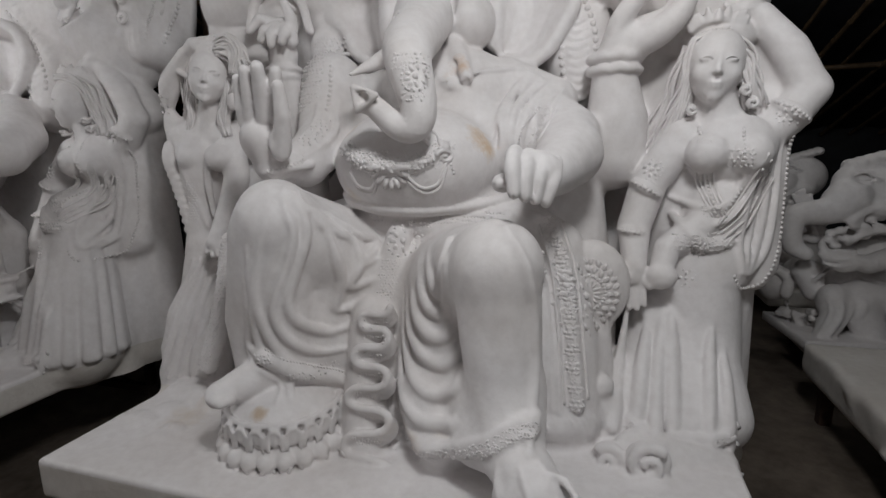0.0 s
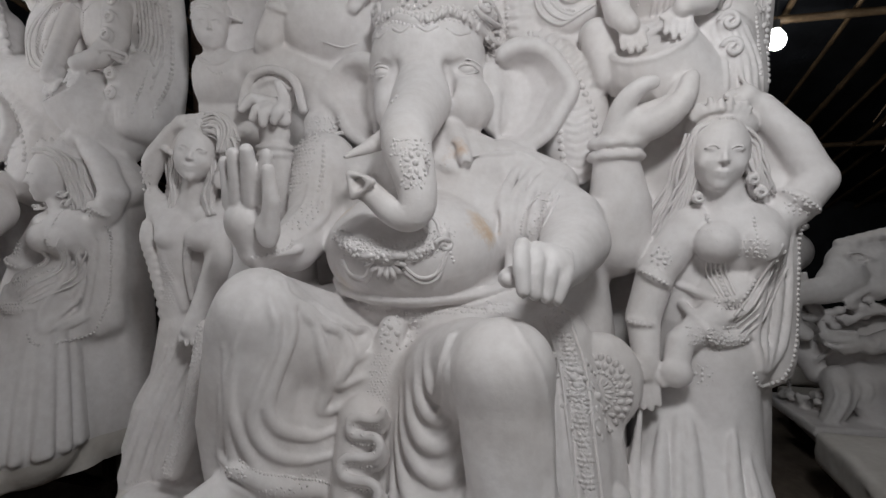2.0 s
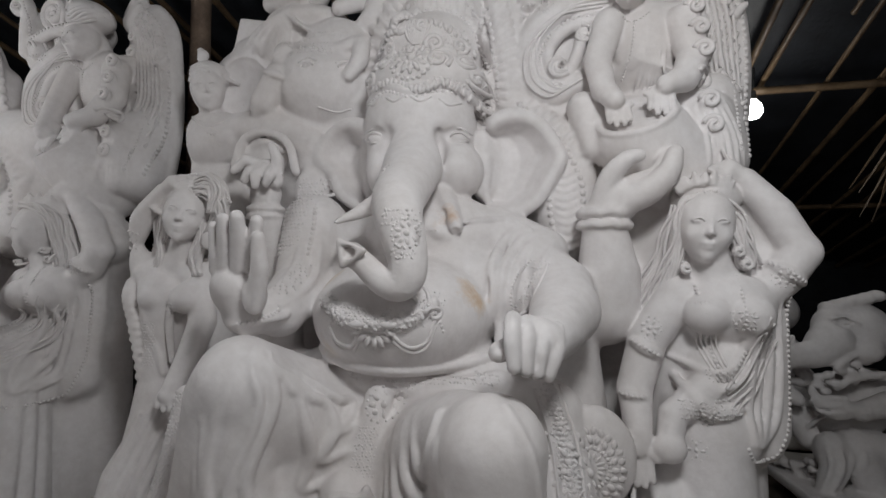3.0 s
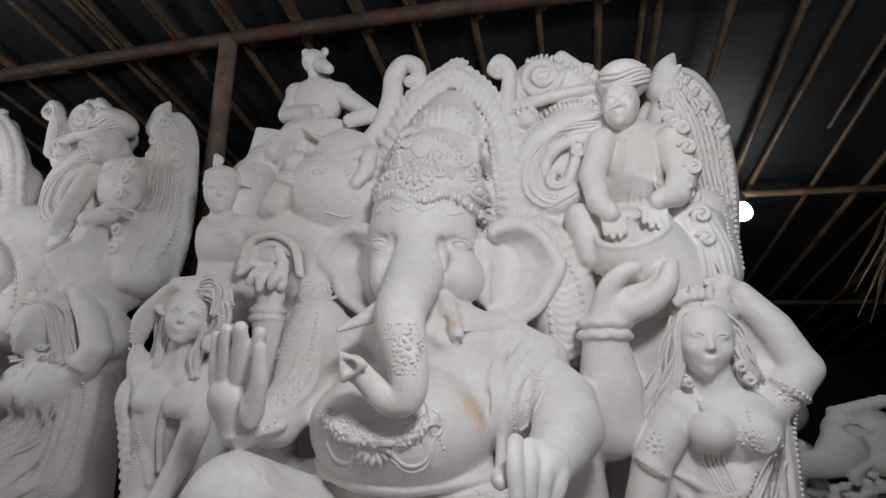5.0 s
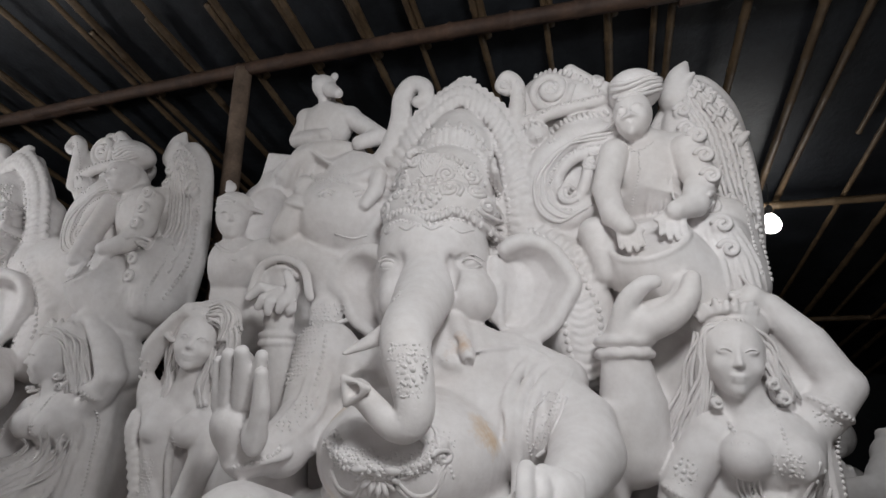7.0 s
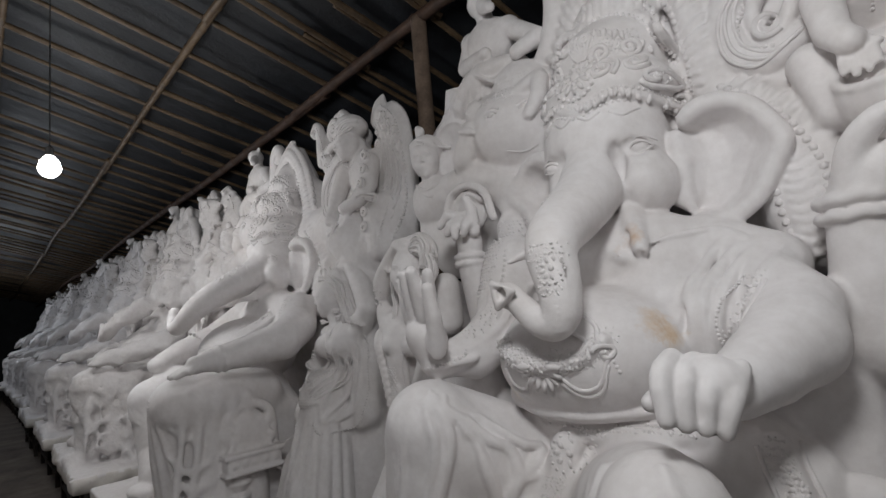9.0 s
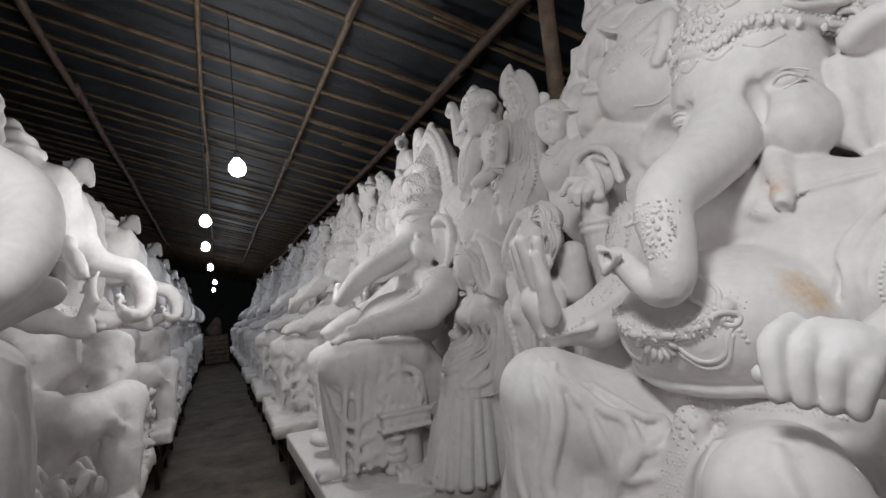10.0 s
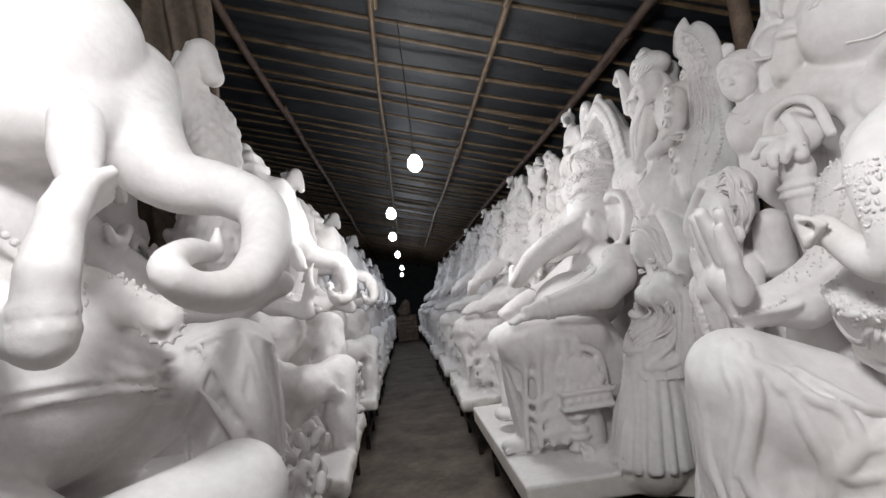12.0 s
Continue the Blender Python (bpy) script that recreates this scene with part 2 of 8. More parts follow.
    def front(self, p, reach=0.3, strict=False):
        """The point moved along y onto the clay's front skin near it."""
        q = self.put(p)
        i, k = (int(round((q[a] - self.lo[a]) / self.cell)) for a in (0, 2))
        if not (0 <= i < self.n[0] and 0 <= k < self.n[2]):
            return None if strict else tuple(p)
        col = (self.f if self.skin is None else self.skin)[i, :, k]
        ys = self.lo[1] + self.cell * np.arange(self.n[1])
        ok = np.where((col < 0) & (ys > q[1] - reach) & (ys < q[1] + reach))[0]
        if not len(ok):
            return None if strict else tuple(p)
        if self.far:
            return (p[0], ys[ok[-1]] + 0.3 * self.cell - self.at[1], p[2])
        j = ok[0]
        y = ys[j]
        if j > 0 and col[j - 1] > 0:
            y -= self.cell * col[j] / (col[j] - col[j - 1])
        return (p[0], y - self.at[1], p[2])

    def laid(self, points, n=5, reach=0.3):
        path = [self.front(p, reach, True) for p in smooth_path(points, n)]
        path = [p for p in path if p is not None]
        if len(path) > 4:
            y = np.array([p[1] for p in path])
            for _ in range(2):
                y[1:-1] = (y[:-2] + 2 * y[1:-1] + y[2:]) / 4
            path = [(p[0], v, p[2]) for p, v in zip(path, y)]
        return path if len(path) > 1 else [self.front(p, reach) for p in points]

    def fold(self, points, r, k=0.02, n=5, reach=0.3, taper=True, cut=False, lift=0.0):
        """A ridge (or groove) lying on the skin."""
        path = [np.array(p) - np.array((0, lift, 0)) for p in self.laid(points, n, reach)]
        m = len(path) - 1
        rad = [r * (0.45 + 0.55 * math.sin(math.pi * min(1, max(0, (i + 0.6) / (m + 1.2))))) if taper else r for i in range(m + 1)]
        self.limb(path, rad, k, 0, cut)

    def drape(self, points, r, k=0.01, n=8, reach=0.3, start=1.0, end=0.5):
        """A long soft fold that rises out of the skin and sinks back into it."""
        path = np.array(self.laid(points, n, reach))
        for _ in range(6):
            path[1:-1] = (path[:-2] + 2 * path[1:-1] + path[2:]) / 4
        m = max(1, len(path) - 1)
        side = -1 if self.far else 1
        sunk = [r * (start * max(0, 1 - i / m / 0.22) ** 1.5 + end * max(0, (i / m - 0.7) / 0.3) ** 1.5) for i in range(m + 1)]
        rad = [r * min(1.0, 0.3 + 0.7 * i / m / 0.35) for i in range(m + 1)]
        self.limb([np.array(p) + np.array((0, side * d, 0)) for p, d in zip(path, sunk)], rad, k)

    def skirt(self, top, low, ra, rb, count, r, k=0.012):
        """A flared skirt with deep upright pleats all round."""
        top, low = np.array(top), np.array(low)
        mid = (top + low) / 2
        self.limb([top, mid, low], [ra, ra * 0.45 + rb * 0.55, rb], 0.03)
        for i in range(count):
            a = 2 * math.pi * (i + 0.25 * math.sin(i * 2.3)) / count
            o = np.array((math.cos(a), math.sin(a), 0))
            self.limb([top + o * ra * 0.85, mid + o * (ra * 0.42 + rb * 0.56), low + o * rb * 1.04], [r * 0.5, r * 0.9, r * 1.15], k, 3)

    def laid_beads(self, points, r, gap=2.1, n=6, reach=0.3):
        self.beads(self.laid(points, n, reach), r, gap, 2)

    def laid_cord(self, points, r, n=6, reach=0.3, sides=6):
        self.cord(self.laid(points, n, reach), r, 2, sides)

    def petal(self, c, length, width, angle, depth=0.45):
        """A flat rounded leaf lying in the xz plane, pointing along the angle."""
        if self.cell > 0.03 and length < 0.016:
            return
        v, f = BEAD
        q = v * np.array((length, width * depth, width))
        ca, sa = math.cos(angle), math.sin(angle)
        q = np.stack([q[:, 0] * ca - q[:, 2] * sa, q[:, 1], q[:, 0] * sa + q[:, 2] * ca], 1)
        self.extra.append((self.put(c) + q, f))

    def rosette(self, c, r, petals=8, reach=0.3):
        c = self.front(c, reach)
        r = r * self.fine
        self.petal(c, r * 0.26, r * 0.26, 0.0, 0.6)
        for i in range(petals):
            a = 2 * math.pi * i / petals
            q = self.front((c[0] + r * 0.58 * math.cos(a), c[1], c[2] + r * 0.58 * math.sin(a)), 0.08)
            self.petal(q, r * 0.27, r * min(0.2, 1.5 / petals), a)
        for i in range(petals * 2):
            a = 2 * math.pi * (i + 0.5) / (petals * 2)
            q = self.front((c[0] + r * 0.97 * math.cos(a), c[1], c[2] + r * 0.97 * math.sin(a)), 0.08)
            self.petal(q, r * 0.12, r * 0.11, a, 0.6)

    def scroll(self, c, r, turns=1.6, start=0.0, hand=1, thick=0.01, bead=0.0, reach=0.3, tail=None):
        """A spiral scroll lying on the skin."""
        pts = []
        r = r * self.fine
        m = int(turns * 10)
        for i in range(m + 1):
            a = start + hand * 2 * math.pi * turns * i / m
            q = r * (0.12 + 0.88 * i / m)
            pts.append((c[0] + q * math.cos(a), c[1], c[2] + q * math.sin(a)))
        if tail:
            pts += list(tail)
        path = self.laid(pts, 2, reach)
        self.cord(path, thick, 1, 7)
        if bead:
            self.beads([(p[0], p[1] - thick * self.fine * 0.7, p[2]) for p in path[len(path) // 4:]], bead, 2.1, 1)

    def fluff(self, c, size, r, count, seed, reach=0.25):
        """Carved relief: small leaves, knobs and curls spread over a patch of skin."""
        rng = random.Random(seed)
        r = r * self.fine
        step = max(1.25 * r, math.sqrt(4 * size[0] * size[1] / max(1, count * 1.6)))
        nx, nz = max(1, int(2 * size[0] / step)), max(1, int(2 * size[1] / step))
        for i in range(nx):
            for k in range(nz):
                u = (2 * (i + 0.5 + 0.5 * (k % 2) - 0.25) / nx - 1 + rng.uniform(-0.25, 0.25) / nx) * size[0]
                w = (2 * (k + 0.5) / nz - 1 + rng.uniform(-0.25, 0.25) / nz) * size[1]
                p = self.front((c[0] + u, c[1], c[2] + w), reach, True)
                if p is None:
                    continue
                a = 0.8 * math.sin(i * 1.3 + k * 0.9) + (1.57 if (i + k) % 2 else 0.0) + rng.uniform(-0.3, 0.3)
                p = (p[0], p[1] + 0.15 * r, p[2])
                self.petal(p, step * 0.74, step * 0.40, a, 0.55)
                if (i + k) % 3 == 0:
                    self.petal((p[0] + 0.3 * step * math.cos(a), p[1] - 0.1 * r, p[2] + 0.3 * step * math.sin(a)), step * 0.22, step * 0.22, a, 0.7)

    def bead(self, q, r):
        if self.cell > 0.03 and r < 0.011:
            return
        v, f = BEAD
        self.extra.append((np.array(q) + v * r, f))

    def cord(self, points, r, n=8, sides=6):
        """A thin raised line along the points."""
        if self.cell > 0.03 and r < 0.012:
            return
        path = smooth_path([self.put(p) for p in points], n)
        v, f = tube_arrays(path, r * self.fine, sides)
        self.extra.append((np.array(v), f))

    def mesh(self, name, material, origin=(0, 0, 0), low=None, under=0.0):
        f, n = self.f, self.n
        ins = f < 0
        cells = np.zeros(n - 1, np.uint8)
        for i in (0, 1):
            for j in (0, 1):
                for k in (0, 1):
                    cells += ins[i:n[0] - 1 + i, j:n[1] - 1 + j, k:n[2] - 1 + k]
        act = np.argwhere((cells > 0) & (cells < 8))
        ids = np.full(n - 1, -1, np.int32)
        ids[tuple(act.T)] = np.arange(len(act))
        corner = [(i, j, k) for i in (0, 1) for j in (0, 1) for k in (0, 1)]
        val = np.stack([f[act[:, 0] + i, act[:, 1] + j, act[:, 2] + k] for i, j, k in corner], 1)
        total, count = np.zeros((len(act), 3)), np.zeros(len(act))
        for a in range(8):
            for b in range(a + 1, 8):
                if sum(p != q for p, q in zip(corner[a], corner[b])) == 1:
                    va, vb = val[:, a], val[:, b]
                    hit = (va < 0) != (vb < 0)
                    t = np.where(hit, va / np.where(hit, va - vb, 1), 0)
                    p = np.array(corner[a]) + t[:, None] * (np.array(corner[b]) - np.array(corner[a]))
                    total += p * hit[:, None]
                    count += hit
        verts = self.lo + self.cell * (act + total / count[:, None])
        quads = []
        for ax in range(3):
            o1, o2 = [(1, 2), (2, 0), (0, 1)][ax]
            s0 = [slice(None)] * 3
            s1 = [slice(None)] * 3
            s0[ax], s1[ax] = slice(0, n[ax] - 1), slice(1, n[ax])
            e = ins[tuple(s0)] != ins[tuple(s1)]
            idx = np.argwhere(e)
            idx = idx[(idx[:, o1] > 0) & (idx[:, o2] > 0) & (idx[:, o1] < n[o1] - 1) & (idx[:, o2] < n[o2] - 1)]
            first = ins[tuple(idx.T)]
            step1, step2 = np.eye(3, dtype=int)[o1], np.eye(3, dtype=int)[o2]
            q = np.stack([ids[tuple((idx - step1 - step2).T)], ids[tuple((idx - step2).T)], ids[tuple(idx.T)], ids[tuple((idx - step1).T)]], 1)
            q[~first] = q[~first][:, ::-1]
            quads.append(q)
        quads = np.concatenate(quads)
        # one gentle pass of smoothing along the skin
        acc, num = np.zeros_like(verts), np.zeros(len(verts))
        for i in range(4):
            np.add.at(acc, quads[:, i], verts[quads[:, (i + 1) % 4]] + verts[quads[:, (i + 3) % 4]])
            np.add.at(num, quads[:, i], 2)
        verts = verts * 0.6 + 0.4 * acc / np.maximum(num, 1)[:, None]
        all_v, loops, sizes, base = [verts], [quads.ravel()], [np.full(len(quads), 4)], len(verts)
        for v, fs in self.extra:
            all_v.append(v)
            loops.append(np.concatenate([np.array(q) for q in fs]) + base)
            sizes.append(np.array([len(q) for q in fs]))
            base += len(v)
        verts, loops, sizes = np.concatenate(all_v), np.concatenate(loops), np.concatenate(sizes)
        verts = verts - np.array(origin)
        me = bpy.data.meshes.new(name)
        me.vertices.add(len(verts))
        me.vertices.foreach_set("co", verts.astype(np.float32).ravel())
        me.loops.add(len(loops))
        me.loops.foreach_set("vertex_index", loops.astype(np.int32))
        me.polygons.add(len(sizes))
        starts = np.concatenate([[0], np.cumsum(sizes)[:-1]])
        me.polygons.foreach_set("loop_start", starts.astype(np.int32))
        me.polygons.foreach_set("use_smooth", np.ones(len(sizes), bool))
        me.update(calc_edges=True)
        me.validate()
        me.materials.append(material)
        if low:
            me.materials.append(low)
            mid = np.zeros(len(me.polygons) * 3, np.float32)
            me.polygons.foreach_get("center", mid)
            me.polygons.foreach_set("material_index", (mid[2::3] + origin[2] < under).astype(np.int32))
        return me


def bead_template():
    bm = bmesh.new()
    bmesh.ops.create_icosphere(bm, subdivisions=1, radius=1)
    v = np.array([q.co[:] for q in bm.verts])
    f = [tuple(q.index for q in p.verts) for p in bm.faces]
    bm.free()
    return v, f


BEAD = bead_template()


# ---- the shed ----
def roof_z(y):
    return 3.42 - 0.29 * (y - 2.4)


FLOOR_LO, FLOOR_HI = (-30.0, -7.0), (6.0, 9.0)
bm = bmesh.new()
bmesh.ops.create_grid(bm, x_segments=180, y_segments=80, size=0.5, matrix=Matrix.Translation((-12, 1, 0)) @ Matrix.Diagonal((36, 16, 1, 1)))
for v in bm.verts:
    v.co.z = 0.022 * (noise.noise(v.co * 0.9) + 0.5 * noise.noise(v.co * 3.1)) - 0.02
tagged(link_mesh("floor", bm, M_FLOOR, smooth=True), "brown packed earth floor with pale plaster dust", "floor", kind="structure")

bm = bmesh.new()
bmesh.ops.create_grid(bm, x_segments=150, y_segments=70, size=0.5, matrix=Matrix.Translation((-12, 1, 0)) @ Matrix.Diagonal((36, 16, 1, 1)))
for v in bm.verts:
    sag = 0.05 * (math.sin(v.co.x * math.pi / 0.42) ** 2) + 0.05 * noise.noise(Vector((v.co.x * 1.5, v.co.y * 1.2, 3)))
    v.co.z = roof_z(v.co.y) + 0.12 + sag
tagged(link_mesh("ceiling", bm, M_TARP, smooth=True), "black tarpaulin roof sagging over bamboo rafters", "ceiling", kind="structure")

for name, lo, hi in (("wall_north", (-30.2, 8.8, -0.1), (6.2, 9.0, 7)), ("wall_south", (-30.2, -7.0, -0.1), (6.2, -6.8, 7)), ("wall_east", (5.8, -7, -0.1), (6.0, 9, 7)), ("wall_west", (-30, -7, -0.1), (-29.8, 9, 7))):
    bm = bmesh.new()
    add_box(bm, lo, hi)
    tagged(link_mesh(name, bm, M_TARP), "black tarpaulin wall of the shed", "wall", kind="structure")

for x, y, watts, tone in LAMPS:
    # the stronger added bulb hangs higher, to spread its light more evenly
    high = LAMP_Z + (0.30 if -3 < x < 1 and y < 1 else 0.0)
    ob = new("hanging_bulb")
    ob.location = (x, y, high)
    tagged(ob, "bare lit white bulb hanging from the bamboo roof", "lamp", group="hanging bulbs")
    bm = bmesh.new()
    bmesh.ops.create_uvsphere(bm, u_segments=20, v_segments=14, radius=0.06)
    for v in bm.verts:
        if v.co.z > 0.02:
            v.co.x *= 1 - (v.co.z - 0.02) * 9
            v.co.y *= 1 - (v.co.z - 0.02) * 9
            v.co.z *= 1.5
    part("bulb", bm, M_BULB, ob, "glowing white bulb", True)
    bm = bmesh.new()
    add_tube(bm, [(0, 0, 0.07), (0, 0, 0.13), (0, 0, 0.14)], [0.022, 0.022, 0.012], 10)
    part("holder", bm, M_WIRE, ob, "black bulb holder")
    bm = bmesh.new()
    add_tube(bm, [(0, 0, 0.13), (0.01, 0, 0.3), (0, 0, roof_z(y) - high)], 0.004, 6)
    part("cable", bm, M_WIRE, ob, "thin black cable")
    lamp = bpy.data.lights.new("bulb_light", "POINT")
    lamp.energy, lamp.shadow_soft_size, lamp.color = watts, 0.2, tone
    lo = new("bulb_light", lamp)
    lo.location = (x, y, high - 0.17)

# timber purlins along the shed, bamboo rafters across it
def roof_poles(name, runs, material, label, category, group, word):
    ob = new(name)
    ob.location = runs[0][0]
    tagged(ob, label, category, group)
    for a, b, r in runs:
        bm = bmesh.new()
        pts, rad = knobbed(a, b, r)
        add_tube(bm, [Vector(p) - ob.location for p in pts], rad, 8)
        part(word, bm, material, ob, smooth=True)
    return ob


for y, r, mat, words in ((2.4, 0.042, M_WOOD, "dark timber purlin under the rafters"), (1.47, 0.028, M_BAMBOO, "bamboo purlin tied under the rafters"), (0.46, 0.024, M_BAMBOO, "bamboo purlin tied under the rafters"), (-0.84, 0.042, M_WOOD, "dark timber purlin under the rafters"), (4.2, 0.03, M_BAMBOO, "bamboo purlin tied under the rafters"), (6.4, 0.03, M_BAMBOO, "bamboo purlin tied under the rafters"), (-2.6, 0.04, M_WOOD, "dark timber purlin under the rafters")):
    runs, x = [], 5.7
    while x > -29:
        ln = random.uniform(3.5, 5.0)
        runs.append(((x, y, roof_z(y) - 0.01), (x - ln - 0.5, y + random.uniform(-0.04, 0.04), roof_z(y) - 0.02), r))
        x -= ln
    roof_poles("purlin", runs, mat, words, "beam", "purlins", "pole")

known = [5.1, 4.75, 4.4, 4.02, 3.66, 3.3, 2.95, 2.6, 2.3, 1.98, 1.64, 1.31, 1.08, 0.77, 0.41, 0.11, -0.20, -0.54, -0.88, -1.18, -1.56, -1.94, -2.34, -2.75, -3.2, -3.71]
while known[-1] > -28:
    known.append(known[-1] - random.uniform(0.34, 0.46))
for x in known:
    r = random.uniform(0.018, 0.026)
    dx = random.uniform(-0.06, 0.06)
    runs = [((x + 0.1, 8.7, roof_z(8.7) + 0.05), (x + dx * 0.3, 2.0, roof_z(2.0) + 0.05), r), ((x + 0.03, 2.5, roof_z(2.5) + 0.055), (x + 0.02 - dx, -2.3, roof_z(-2.3) + 0.05), r * 0.95), ((x, -1.9, roof_z(-1.9) + 0.06), (x + dx, -6.7, roof_z(-6.7) + 0.05), r)]
    if random.random() < 0.12:
        runs.append(((x - 0.05, 3.6, roof_z(3.6) + 0.055), (x - 0.06, 1.1, roof_z(1.1) + 0.055), r * 0.8))
    roof_poles("rafter", runs, M_BAMBOO, "pale brown bamboo rafter under the black tarpaulin", "rafter", "rafters", "bamboo_pole")

bm = bmesh.new()
pts, rad = knobbed((-1.99, 2.37, 0), (-1.98, 2.37, 3.42), 0.055, 0.8)
add_tube(bm, pts, rad, 12)
tagged(link_mesh("roof_post", bm, M_POLE, smooth=True), "weathered round timber post under the purlin", "post")


# ---- parts of a statue, shaped in clay ----
def face(s, c, r, turn=0.0, nod=0.0, lean=0.0):
    """A plain oval head with a slight nose, lips and brow; turn: degrees it faces to the side."""
    m = turned(nod, lean, turn)
    c = np.array(c)
    r, keep, s.gain = r * s.gain, s.gain, 1.0

    def q(x, y, z):
        return tuple(c + m @ (np.array((x, y, z)) * r))

    s.ball(q(0, 0, 0.1), (0.78 * r, 0.86 * r, 0.98 * r), 0.01, m)
    s.ball(q(0, -0.20, -0.40), (0.60 * r, 0.60 * r, 0.62 * r), 0.35 * r, m)
    s.ball(q(0, -0.58, -0.84), 0.2 * r, 0.35 * r)
    for e in (-1, 1):
        s.ball(q(0.36 * e, -0.50, -0.24), 0.28 * r, 0.3 * r)
        s.ball(q(0.33 * e, -0.95, 0.17), (0.21 * r, 0.12 * r, 0.11 * r), 0.14 * r, m, cut=True)
    s.limb([q(0, -0.80, 0.30), q(0, -0.88, 0.0), q(0, -0.95, -0.18)], [0.06 * r, 0.075 * r, 0.10 * r], 0.10 * r)
    for e in (-1, 1):
        s.ball(q(0.09 * e, -0.86, -0.21), 0.075 * r, 0.05 * r)
        s.ball(q(0.33 * e, -0.735, 0.14), (0.17 * r, 0.12 * r, 0.09 * r), 0.05 * r, m)
        s.cord([q(0.16 * e, -0.84, 0.13), q(0.25 * e, -0.862, 0.205), q(0.37 * e, -0.838, 0.205), q(0.5 * e, -0.70, 0.13)], 0.020 * r, 4, 5)
    s.limb([q(-0.25, -0.74, -0.47), q(-0.09, -0.83, -0.485), q(0.09, -0.83, -0.485), q(0.25, -0.74, -0.47)], [0.03 * r, 0.065 * r, 0.065 * r, 0.03 * r], 0.04 * r)
    s.limb([q(-0.15, -0.76, -0.60), q(0, -0.80, -0.62), q(0.15, -0.76, -0.60)], [0.05 * r, 0.075 * r, 0.05 * r], 0.04 * r)
    s.gain = keep


def strands(s, path, spread, count, r, wave=0.008, seed=0):
    """A lock of hair: a soft mass with wavy strands lying on it along a path; spread: half its width at each point."""
    rng = random.Random(seed)
    path = [np.array(p) for p in path]
    s.limb([p + np.array((0, 0.3 * w, 0)) for p, w in zip(path, spread)], [w * 0.85 / s.gain for w in spread], 0.012, 4)
    for i in range(count):
        f = 2 * (i + 0.5) / count - 1
        ph = rng.uniform(0, 6.28)
        line = []
        for j, p in enumerate(path):
            d = path[min(j + 1, len(path) - 1)] - path[max(j - 1, 0)]
            side = np.array((d[2], 0, -d[0])) / (math.hypot(d[0], d[2]) + 1e-6)
            w = spread[j]
            line.append(p + side * (f * w + wave * math.sin(ph + 1.9 * j)) + np.array((0, 0.3 * w - 0.85 * w * math.sqrt(max(0.0, 1 - f * f)) + rng.uniform(-0.003, 0.003), 0)))
        s.cord(line, r, 5, 5)


def hand_form(s, wrist, palm, tips, r, thumb=None):
    """A hand: palm, fingers that bend towards their tips, and a thumb."""
    wrist, palm = np.array(wrist), np.array(palm)
    s.limb([wrist, palm], [r * 0.9, r * 1.05], r * 0.5)
    m = len(tips)
    mean = sum(np.array(t) for t in tips) / m
    for i, t in enumerate(tips):
        t = np.array(t)
        root = palm + (t - mean) * 0.75
        bend = (root + t) / 2 + (root - wrist) * 0.08
        s.limb([root, bend, t], [r * 0.44, r * 0.40, r * 0.32], r * 0.14)
    if thumb is not None:
        s.limb([wrist * 0.6 + palm * 0.4, thumb], [r * 0.5, r * 0.34], r * 0.3)


